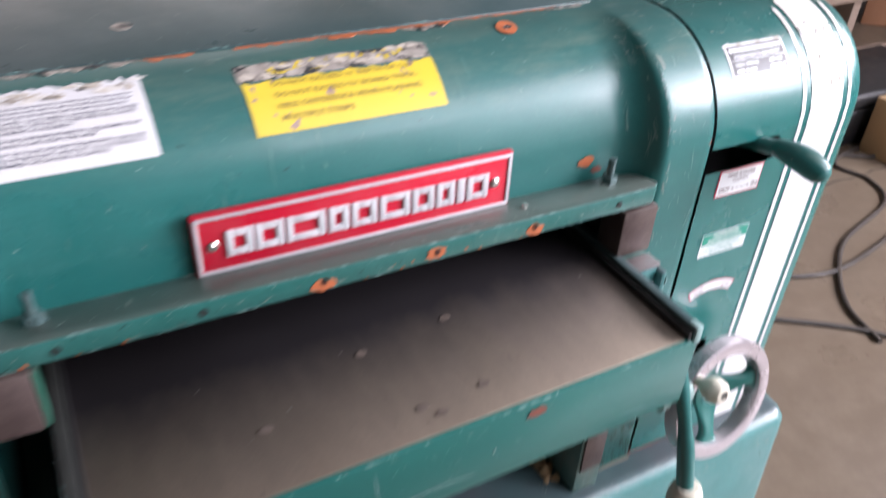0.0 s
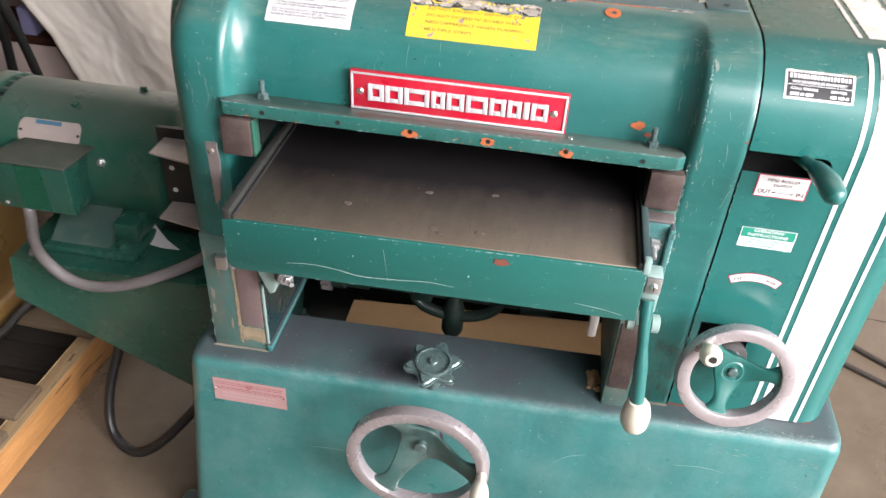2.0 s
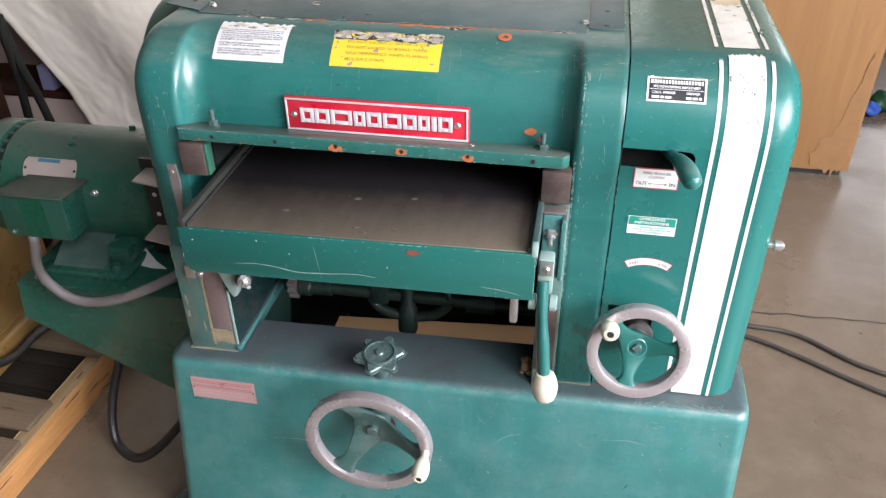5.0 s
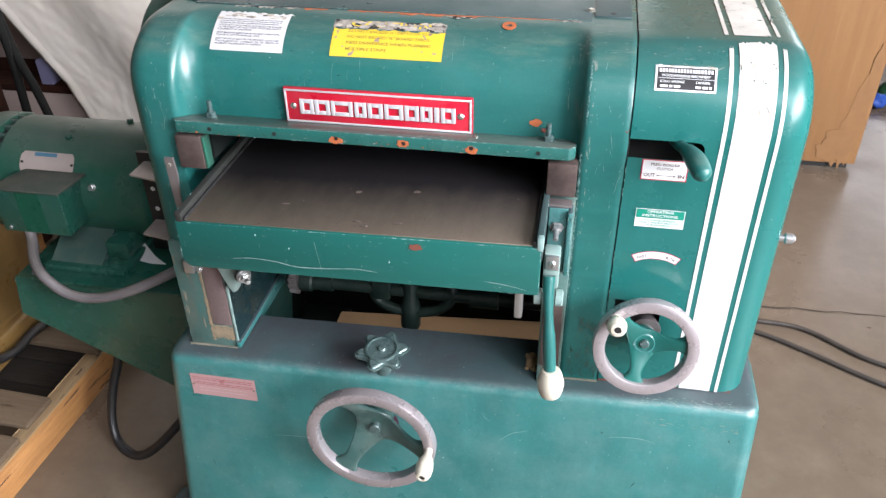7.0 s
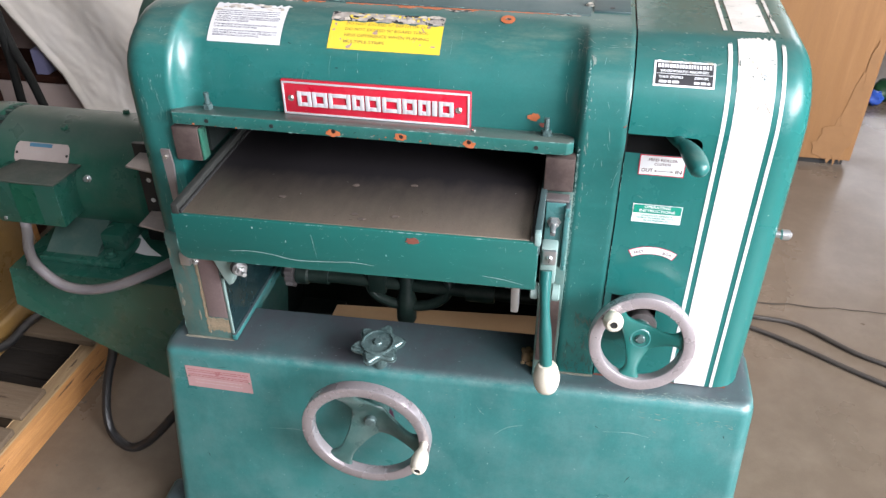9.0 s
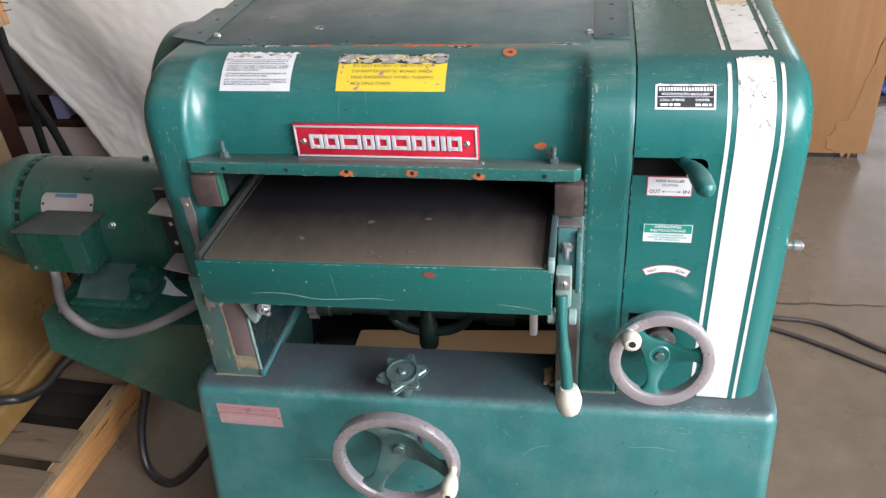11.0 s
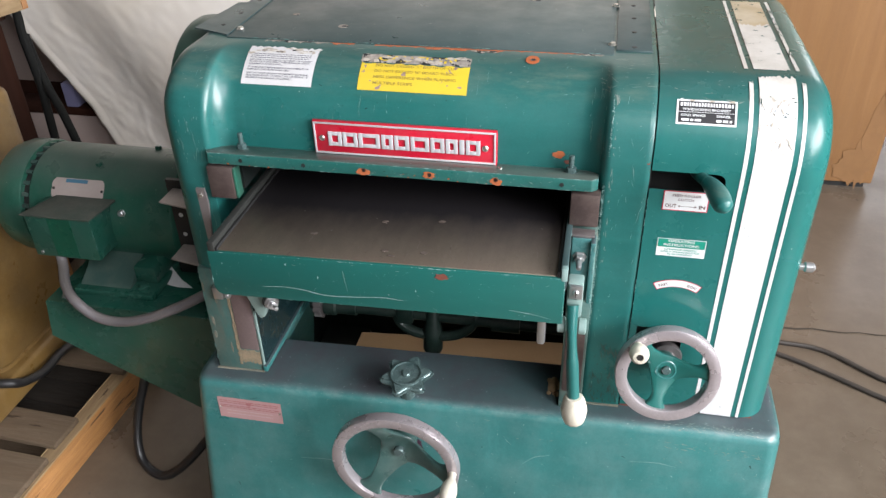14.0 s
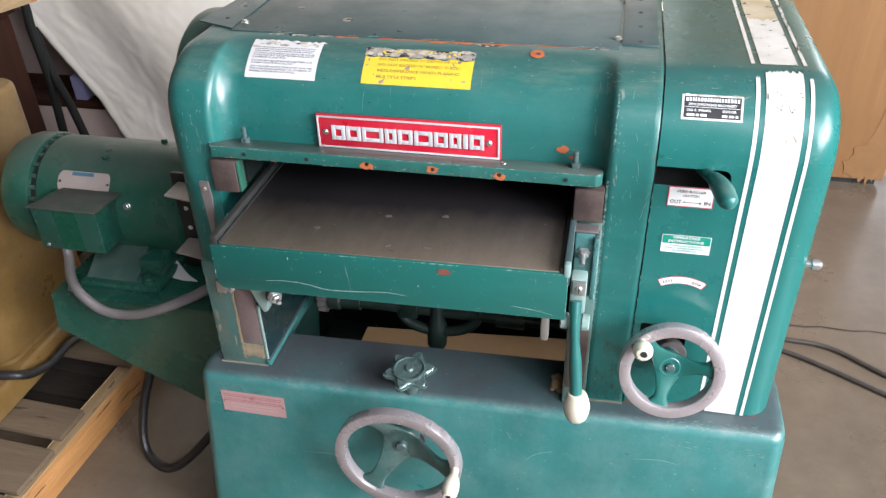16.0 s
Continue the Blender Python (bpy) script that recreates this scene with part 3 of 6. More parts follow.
STEEP, COVE_R, EDGE_R = radians(65), 0.034, 0.011  # slope between the cove and the rounded column edge, and their radii
COVE_W = (COVE_R + EDGE_R) * math.sin(STEEP) + (HOOD_Y - SIDE_Y - (COVE_R + EDGE_R) * (1 - math.cos(STEEP))) / math.tan(STEEP)


def bulge(x):
    """How far the side columns stand in front of the hood, with a fillet along each column."""
    d = max(-0.243 - x, x - 0.241)
    if d <= 0.0:
        return 0.0
    if d < COVE_R * math.sin(STEEP):
        return COVE_R - math.sqrt(COVE_R ** 2 - d * d)
    e = COVE_W - d
    full = HOOD_Y - SIDE_Y
    if e <= 0.0:
        return full
    if e < EDGE_R * math.sin(STEEP):
        return full - EDGE_R + math.sqrt(EDGE_R ** 2 - e * e)
    return COVE_R * (1 - math.cos(STEEP)) + (d - COVE_R * math.sin(STEEP)) * math.tan(STEEP)


def rounding(x, r=0.034):
    d = x - LX
    return r - math.sqrt(max(0.0, r * r - (r - d) ** 2)) if d < r else 0.0


COVE = [-0.01, -0.004] + [0.0015 * k for k in range(17)] + [0.026, 0.0275, 0.029, 0.0305, 0.032, 0.0333, 0.0345, 0.0355, 0.0365, 0.0375, 0.0385, 0.0395, 0.041, 0.0425, 0.0435]
cols = [LX, LX + 0.002, LX + 0.006, LX + 0.012, LX + 0.019, LX + 0.027, LX + 0.036, -0.30] + sorted([-0.243 - d for d in COVE] + [COL_L]) + [-0.21, -0.1, 0, 0.1, 0.2] + sorted([0.241 + d for d in COVE] + [COL_R]) + [0.29, 0.3, 0.315, 0.326, 0.331, RX]
levels = [0.47, 0.55, 0.65, 0.75, 0.82, 0.862, 0.875, 0.896]
ss = [z - 0.47 for z in levels] + [0.426 + ARC * a * math.pi / 2 / 14 for a in range(1, 15)] + [0.426 + ARC * math.pi / 2 + d for d in (0.1, 0.2, 0.3)]
rows = []
for s in ss:
    row = []
    for x in cols:
        y, z = curve_point(s, HOOD_Y, SHOULDER, 0.47)
        fade = 1.0 - ease((z - 0.90) / 0.096)  # 1 on the front, 0 on the top
        edge = rounding(x) + max(0.0, (x - 0.331)) * 0.5
        p = Vector((x, y - bulge(x) + edge * (0.35 + 0.65 * fade), z - edge * (1 - fade)))
        if z < 0.8615 and COL_L + 1e-6 < x < COL_R - 1e-6:
            p = None
        row.append(p)
    rows.append(row)
bm = grid_bm(rows)
# outer and inner side faces of the two columns
for x, zt in ((LX, 0.94), (RX, 0.955)):
    y0 = rows[0][0].y if x == LX else rows[0][-1].y
    col = [r[0] if x == LX else r[-1] for r in rows]
    back = [Vector((x, 0.556, p.z)) for p in col]
    f = [bm.verts.new(p) for p in col], [bm.verts.new(p) for p in back]
    for k in range(len(col) - 1):
        if col[k].y < 0.55:
            bm.faces.new((f[0][k], f[0][k + 1], f[1][k + 1], f[1][k]))
for x in (COL_L, COL_R):
    q = [bm.verts.new(p) for p in ((x, HOOD_Y - bulge(x), 0.47), (x, HOOD_Y - bulge(x), 0.9), (x, 0.556, 0.9), (x, 0.556, 0.47))]
    bm.faces.new(q)
head = part("head_casting", bm, green, planer, "green painted cast hood between two rounded side columns", smooth=50)
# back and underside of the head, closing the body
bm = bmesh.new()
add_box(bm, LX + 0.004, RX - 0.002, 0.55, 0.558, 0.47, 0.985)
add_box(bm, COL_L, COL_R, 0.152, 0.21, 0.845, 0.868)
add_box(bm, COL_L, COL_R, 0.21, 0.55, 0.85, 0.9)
part("inner_housing", bm, green_dark, planer, "inside of the head, coloured dark for its shade")
# feed roller and chipbreaker in the throat
bm = lathe_bm((COL_L + 0.01, 0.235, 0.848), (1, 0, 0), [(0.03, 0), (0.03, COL_R - COL_L - 0.02)], 24)
part("feed_roller", bm, black_iron, planer, "dark steel feed roller")

# removable top plate and its flanges
part("top_plate", box_bm(-0.2885, 0.2755, 0.2515, 0.552, 0.994, 0.9975, bevel=0.0008), green_dusty, planer, "dusty grey-green sheet-metal top plate")
part("left_flange", prism_bm([(-0.29, 0.258), (-0.29, 0.552), (-0.325, 0.552), (-0.325, 0.418), (-0.34, 0.416), (-0.354, 0.283)], 0.0022, pose(0, 0, 0.9965)), green_dusty, planer, "bent sheet-metal flange with screw holes")
part("right_flange", box_bm(0.2785, 0.3275, 0.268, 0.552, 0.9945, 0.9985, bevel=0.001), green_dusty, planer, "sheet-metal flange with screw holes")
for x, y in ((-0.282, 0.288), (-0.286, 0.475), (0.273, 0.289), (0.275, 0.473)):
    bm = bmesh.new()
    add_bolt(bm, (x, y, 0.9976), (0, 0, 1), 0.0045, 0.003)
    part("cap_screw", bm, chrome, planer)
for x, y in ((0.303, 0.28), (0.303, 0.345), (0.303, 0.41), (0.302, 0.475), (-0.315, 0.30), (-0.312, 0.36), (-0.309, 0.43)):
    part("screw_hole", lathe_bm((x, y, 0.9986), (0, 0, 1), [(0.0035, 0), (0.0035, 0.0006), (0, 0.0006)], 12), black_iron, planer)

# belt guard on the right: same shoulder, rounded outer edge, slot for the clutch lever
GX0, GX1, GY = 0.3356, 0.552, 0.119
SLOT = (0.3356, 0.428, 0.868, 0.894)
gcols = [GX0, 0.345, 0.36, 0.38, 0.4, 0.41, 0.415, 0.422, 0.426, SLOT[1], 0.445, 0.47, 0.5] + [0.512 + 0.04 * math.sin(a * math.pi / 20) for a in range(0, 11)]
gl = [0.484, 0.55, 0.588, 0.64, 0.68, 0.75, 0.82, SLOT[2], SLOT[3], 0.896]
gss = [z - 0.484 for z in gl] + [0.412 + ARC * a * math.pi / 2 / 14 for a in range(1, 15)] + [0.412 + ARC * math.pi / 2 + d for d in (0.1, 0.2, 0.337)]
rows = []
for s in gss:
    row = []
    for x in gcols:
        d = max(0.0, x - 0.512)
        edge = 0.04 - math.sqrt(max(0.0, 0.04 ** 2 - d * d))
        row.append(skin_at(x, s, GY, SHOULDER, 0.484, -edge))
    rows.append(row)
bm = grid_bm(rows)
cut = []
for f in bm.faces:
    c = f.calc_center_median()
    if c.y < 0.13 and ((SLOT[0] - 1e-4 < c.x < SLOT[1] and SLOT[2] < c.z < SLOT[3]) or (0.345 < c.x < 0.41 and 0.588 < c.z < 0.64)):
        cut.append(f)
bmesh.ops.delete(bm, geom=cut, context="FACES")
col = [r[-1] for r in rows]
a = [bm.verts.new(p) for p in col]
b = [bm.verts.new(Vector((GX1, 0.556, p.z))) for p in col]
for k in range(len(col) - 1):
    if col[k].y < 0.5:
        bm.faces.new((a[k], a[k + 1], b[k + 1], b[k]))
# the slot's closed end is rounded
for sz in (1, -1):
    r, cx, cz = 0.011, SLOT[1], SLOT[3] if sz > 0 else SLOT[2]
    arc = [(cx - r + r * math.sin(a * math.pi / 16), cz - sz * (r - r * math.cos(a * math.pi / 16))) for a in range(9)]
    add_prism(bm, [(cx, cz)] + arc[::-1], 0.0025, front_at(0, GY + 0.0025, 0))
guard = part("belt_guard", bm, green_guard, planer, "green sheet-metal belt guard with a rounded shoulder", smooth=45)
bm = box_bm(0.3337, 0.3362, 0.126, 0.55, 0.49, 0.895)
add_box(bm, 0.3337, 0.3362, 0.2, 0.55, 0.895, 0.984)
add_box(bm, 0.3285, 0.336, 0.5, 0.557, 0.96, 0.9945)
part("seam_filler", bm, black_iron, planer, "dark seam between the head and the guard")
# black box gives the guard's openings their inner shade by colour
part("guard_lining", box_bm(0.339, 0.54, 0.165, 0.55, 0.49, 0.96), black_iron, planer, "dark box added inside the guard for its shade")
part("guard_flange", box_bm(GX0, 0.532, 0.121, 0.5, 0.478, 0.4835), rust, planer, "rusty lower edge of the guard")


def stripe(x0, x1, s0, s1, material, lift=0.0007, frayed=0.0):
    n, m = 26, 22
    r = random.Random(int(x0 * 1e4) + int(s0 * 1e3))
    torn = [r.random() for _ in range(m + 1)]
    rows = []
    for k in range(n + 1):
        rows.append([skin_at(x0 + (x1 - x0) * i / m, s0 + (s1 - frayed * torn[i] - s0) * k / n, GY, SHOULDER, 0.484, lift) for i in range(m + 1)])
    return part("stripe", grid_bm(rows), material, guard)


S_TOP = 0.412 + ARC * math.pi / 2
for x0, x1 in ((0.4445, 0.4495), (0.4565, 0.501), (0.508, 0.5125)):
    drop = 0.012 if x1 - x0 > 0.02 else 0.025
    stripe(x0, x1, 0.0, 0.412 + ARC * 0.95, stripe_white)
    stripe(x0, x1, 0.412 + ARC * 0.95, S_TOP - drop, stripe_worn, frayed=0.009)
    stripe(x0 - 0.003, x1 - 0.003, S_TOP + 0.004, S_TOP + 0.196, stripe_worn, frayed=0.016)
    stripe(x0 - 0.003, x1 - 0.003, S_TOP + 0.16, S_TOP + 0.31, stripe_stained if x1 - x0 > 0.02 else stripe_worn, lift=0.0004, frayed=0.004)

# front bar over the throat
bar = prism_bm([(-0.283, 0.152), (-0.283, 0.118), (-0.276, 0.106), (0.262, 0.106), (0.27, 0.113), (0.27, 0.152)], 0.018, pose(0, 0, 0.862), bevel=0.002)
for v in bar.verts:  # its top slopes back to the hood
    if v.co.z > 0.871:
        v.co.z -= 0.2 * max(0.0, v.co.y - 0.108)
front_bar = part("front_bar", bar, green_bar, planer, "green cast bar with chipped orange primer round its holes")
for x in (-0.226, -0.133, -0.046, 0.046, 0.136, 0.223):
    part("bolt_hole", lathe_bm((x, 0.106, 0.8705), (0, -1, 0), [(0.003, 0), (0.003, 0.0006), (0, 0.0006)], 12), black_iron, front_bar)


def blot(x, y, z, w, h, seed, m, parent, material=orange_primer, name="paint_chip", n=18):
    """A flake-shaped patch in the local xy plane of m."""
    rnd = random.Random(seed)
    pts = []
    for k in range(n):
        a = 2 * math.pi * k / n
        r = 0.62 + 0.38 * rnd.random()
        pts.append((x + w / 2 * r * math.cos(a), y + h / 2 * r * math.sin(a)))
    return part(name, prism_bm(pts, 0.0004, m @ Matrix.Translation((0, 0, z))), material, parent)


for k, (x, w) in enumerate(((-0.047, 0.026), (0.045, 0.024), (0.136, 0.022))):
    blot(0, 0, 0, w * 0.85, 0.013, k, front_at(x, 0.1058, 0.868 + 0.002 * (k % 2)), front_bar)
chip_rnd = random.Random(44)
for k in range(11):
    w = 0.0015 + 0.007 * chip_rnd.random() ** 2
    blot(0, 0, 0, w, 0.0015 + 0.35 * w * chip_rnd.random(), 40 + k, front_at(-0.26 + 0.4 * chip_rnd.random(), 0.1058, 0.8635 + 0.008 * chip_rnd.random() ** 2), front_bar)
for x in (-0.235, 0.233):
    bm = bmesh.new()
    add_bolt(bm, (x, 0.135, 0.8744), (0, 0, 1), 0.007, 0.0075, 0.017)
    part("stud", bm, worn_knob, planer, "painted stud and nut on the bar")
part("screw", lathe_bm((0.139, 0.128, 0.8758), (0, 0, 1), [(0.003, 0), (0.003, 0.002), (0, 0.003)], 10), chrome, planer)

# guideways: machined pads on the columns
# dark boxes added behind the pads, standing for the throat's shade
for x0, x1 in ((COL_L + 0.001, -0.244), (0.2445, COL_R - 0.001)):
    part("pad_filler", box_bm(x0, x1, 0.141, 0.5, 0.806, 0.85), green_dark, planer, "dark filler added behind the guide pad for the throat's shade")
part("upper_pad", box_bm(COL_L, -0.2445, 0.108, 0.132, 0.805, 0.856, bevel=0.002), steel_brown, planer, "bare steel guide pad")
part("pad_side", box_bm(-0.2443, -0.2405, 0.1095, 0.128, 0.806, 0.855, bevel=0.0012), green_motor, planer, "green painted side of the guide pad")
part("upper_pad", box_bm(0.236, 0.2745, 0.109, 0.14, 0.807, 0.856, bevel=0.002), steel_brown, planer, "bare steel guide pad")
ob = part("guide_column", box_bm(-0.341, -0.2575, 0.1165, 0.5, 0.45, 0.668, bevel=0.004), green_worn, planer, "worn pale green guide column streaked with rust and dust")
part("machined_face", box_bm(-0.2925, -0.2595, 0.1148, 0.12, 0.508, 0.66, bevel=0.0008), steel_mauve, ob, "tarnished purplish machined face")
for k, (x0, x1, z0, z1) in enumerate(((-0.3, -0.293, 0.515, 0.63), (-0.294, -0.2595, 0.474, 0.5075), (-0.3, -0.2935, 0.472, 0.515))):
    r = random.Random(60 + k)
    n = 14
    if z1 - z0 > x1 - x0:
        pts = [(x0 + 0.003 * r.random(), z0 + (z1 - z0) * q / n) for q in range(n + 1)] + [(x1 - 0.002 * r.random(), z1 - (z1 - z0) * q / n) for q in range(n + 1)]
    else:
        pts = [(x0 + (x1 - x0) * q / n, z1 - 0.006 * r.random()) for q in range(n + 1)] + [(x1 - (x1 - x0) * q / n, z0 + 0.008 * r.random()) for q in range(n + 1)]
    part("dirt_crust", prism_bm(pts, 0.0012, front_at(0, 0.1166, 0)), caked_tan, ob, "tan dirt caked beside the machined face")
ob = part("guide_column", box_bm(0.241, 0.276, 0.104, 0.5, 0.472, 0.802, bevel=0.003), green_worn, planer, "green cast guide column")
part("machined_face", box_bm(0.2445, 0.2725, 0.1015, 0.106, 0.512, 0.63, bevel=0.0008), steel_brown, ob, "tarnished purplish machined face")

# ---- table ----
TZ = 0.79


def tilted(bm):
    """The table hangs a little lower on one side."""
    for v in bm.verts:
        v.co.z += 0.002 + 0.021 * v.co.x
    return bm


table = part("table", tilted(box_bm(-0.233, 0.2335, 0.004, 0.52, TZ - 0.012, TZ, bevel=0.001)), steel_table, planer, "worn grey steel planer table, darker towards the back")
apron = [(-0.245, TZ - 0.0015), (-0.245, 0.73)] + [(-0.231 - 0.014 * math.cos(radians(a)), 0.73 - 0.014 * math.sin(radians(a))) for a in (20, 40, 60, 80)] + [(-0.229, 0.716), (0.24, 0.716), (0.24, TZ - 0.0015)]
part("apron", tilted(prism_bm(apron, 0.016, front_at(0, 0.016, 0), bevel=0.002)), green_apron, table, "scratched green front apron of the table")
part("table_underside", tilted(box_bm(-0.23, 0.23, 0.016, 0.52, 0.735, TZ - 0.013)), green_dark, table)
part("side_lip", tilted(box_bm(-0.243, -0.2335, 0.001, 0.5, TZ - 0.02, TZ + 0.012, bevel=0.001)), dark_lip, table, "dull steel side lip of the table")
part("inner_strip", tilted(box_bm(-0.2332, -0.2295, 0.002, 0.45, TZ - 0.004, TZ + 0.004, bevel=0.0008)), black_iron, table, "dark strip along the lip")
part("inner_strip", tilted(box_bm(0.2293, 0.2333, 0.002, 0.45, TZ - 0.004, TZ + 0.007, bevel=0.0008)), black_iron, table, "dark strip along the lip")
part("chipped_corner", tilted(box_bm(0.2345, 0.2425, -0.0005, 0.011, TZ - 0.006, TZ + 0.0125, bevel=0.0018)), scratch_pale, table, "paint worn white at the corner")
part("side_lip", tilted(box_bm(0.2335, 0.2415, 0.001, 0.5, TZ - 0.02, TZ + 0.012, bevel=0.001)), green_dusty, table, "thin side lip of the table")
blot(0, 0, 0, 0.021, 0.012, 3, front_at(0.082, -0.0005, TZ - 0.009), table, rust, "rust_chip")

rnd = random.Random(21)


def scratch(pts, width, m, parent, material, name="scratch"):
    """A thin uneven scored line in the local xy plane of m."""
    bm = bmesh.new()
    line = spline([(x, y, 0) for x, y in pts], 8)
    a, b = [], []
    for k, p in enumerate(line):
        w = width * (0.4 + 0.6 * math.sin(math.pi * k / (len(line) - 1))) * (0.7 + 0.6 * rnd.random()) / 2
        a.append(bm.verts.new(m @ (p + Vector((0, w, 0)))))
        b.append(bm.verts.new(m @ (p - Vector((0, w, 0)))))
    for k in range(len(a) - 1):
        bm.faces.new((a[k], a[k + 1], b[k + 1], b[k]))
    return part(name, bm, material, parent, smooth=0)


apron_face = front_at(0, -0.0004, 0)
scratch([(-0.17, 0.735), (-0.14, 0.738), (-0.11, 0.736), (-0.08, 0.731), (-0.04, 0.733), (0.0, 0.737), (0.03, 0.735)], 0.0012, apron_face, table, scratch_pale)
scratch([(-0.051, 0.776), (-0.049, 0.76), (-0.05, 0.745), (-0.048, 0.73)], 0.0, apron_face, table, scratch_pale)
for k in range(5):
    scratch([(-0.053 + 0.0015 * k, 0.775 - 0.01 * k), (-0.0505 + 0.001 * k, 0.76 - 0.009 * k)], 0.0035, apron_face, table, scratch_pale)
for k in range(4):
    x, z = -0.23 + 0.46 * rnd.random(), 0.73 + 0.055 * rnd.random()
    blot(0, 0, 0, 0.001 + 0.002 * rnd.random(), 0.0015 + 0.003 * rnd.random(), 60 + k, front_at(x, -0.0002, z), table, scratch_pale, "paint_nick", 8)
scratch([(0.17, 0.738), (0.2, 0.735), (0.225, 0.73)], 0.001, apron_face, table, scratch_pale)
for k, (x, y) in enumerate(((-0.019, 0.103), (0.061, 0.113), (-0.001, 0.03), (0.01, 0.02), (0.052, 0.032), (-0.11, 0.06))):
    blot(0, 0, 0, 0.012, 0.008, 80 + k, pose(x, y, TZ + 0.0024 + 0.021 * x, 0, -1.2, 0), table, table_stain, "table_stain", 14)

# ---- base ----
BX0, BX1, BY, BZ = -0.373, 0.574, 0.082, 0.482


def sag(x):
    """The base stands a little lower towards the motor."""
    return 0.028 * (x - 0.5)


def settle_down(bm, flare=True):
    """Let the base's pieces follow its slope, and widen towards the floor."""
    for v in bm.verts:
        d = BZ - v.co.z
        if flare:
            v.co.x += d * (0.05 if v.co.x > 0.1 else -0.1)
            if v.co.y < 0.3:
                v.co.y -= 0.02 * d
        v.co.z += sag(v.co.x) * v.co.z / BZ


RB, RC = 0.018, 0.022  # rounding of the front edge and of the corners
outer = [(BY, 0.03), (BY, 0.3), (BY, BZ - RB)] + [(BY + RB - RB * math.cos(a), BZ - RB + RB * math.sin(a)) for a in (0.3, 0.6, 0.9, 1.2, 1.57)] + [(0.203, BZ), (0.206, BZ - 0.004), (0.206, BZ - 0.04), (0.14, BZ - 0.05), (0.11, 0.03)]
xs = [BX0 + d for d in (0.0, 0.001, 0.004, 0.009, 0.015, RC)] + [-0.15, 0.0, 0.2, 0.4] + [BX1 - d for d in (RC, 0.015, 0.009, 0.004, 0.001, 0.0)]
rows = []
for x in xs:
    d = min(x - BX0, BX1 - x)
    e = RC - math.sqrt(max(0.0, RC ** 2 - (RC - d) ** 2)) if d < RC else 0.0
    rows.append([Vector((x, y + (e if y < 0.14 else 0), z - e * (0.45 if z > BZ - 0.012 else 0.0))) for y, z in outer])
bm = grid_bm(rows)
settle_down(bm)
base = part("base", bm, green_cast, planer, "heavy green cast base with rounded edges", smooth=50)
for x0, x1 in ((BX0, BX0 + 0.025), (BX1 - 0.025, BX1)):
    bm = box_bm(x0, x1, BY + RC - 0.002, 0.63, 0.03, BZ - 0.009, bevel=0.006)
    settle_down(bm)
    part("side_wall", bm, green_cast, base)
bm = box_bm(BX0 + 0.02, BX1 - 0.02, 0.6, 0.63, 0.3, BZ - 0.02, bevel=0.006)
settle_down(bm, False)
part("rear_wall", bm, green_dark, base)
for x0, x1 in ((BX0 + 0.02, COL_L + 0.01), (0.27, BX1 - 0.02)):
    bm = box_bm(x0, x1, 0.2, 0.6, BZ - 0.05, BZ - 0.001)
    settle_down(bm, False)
    part("bearing_top", bm, green_cast, base)
part("base_flange", prism_bm([(-0.425, 0.03), (0.63, 0.03), (0.63, 0.64), (-0.425, 0.64)], 0.03, pose(0, 0.03, 0.0), bevel=0.01), green_cast, base)
for k in range(20):
    x, z = -0.33 + 0.85 * rnd.random(), 0.12 + 0.33 * rnd.random()
    blot(0, 0, 0, 0.001 + 0.002 * rnd.random() ** 2, 0.0015 + 0.003 * rnd.random() ** 2, 100 + k, front_at(x, BY - 0.02 * (BZ - z) - 0.0003, z), base, scratch_pale, "paint_nick", 8)
for pts in ([(0.16, 0.42), (0.165, 0.41), (0.173, 0.402)], [(0.19, 0.36), (0.21, 0.38), (0.235, 0.39)], [(-0.2, 0.3), (-0.15, 0.305), (-0.1, 0.3)], [(0.3, 0.3), (0.33, 0.29), (0.37, 0.292)], [(0.36, 0.4), (0.4, 0.405), (0.43, 0.4)]):
    scratch(pts, 0.001, front_at(0, BY - 0.0035, 0), base, scratch_pale)
blot(0, 0, 0, 0.013, 0.034, 7, front_at(0.018, BY - 0.0025, 0.372), base, purple_smear, "paint_smear")
for sx in (-0.43, 0.60):
    for y in (0.055, 0.6):
        foot = part("foot", box_bm(sx - 0.035, sx + 0.035, y, y + 0.09, 0.0, 0.035, bevel=0.012, seg=3), green_cast, base)
bm = bmesh.new()
add_bolt(bm, (-0.418, 0.075, 0.035), (0, 0, 1), 0.009, 0.007)
part("foot_bolt", bm, zinc, base)


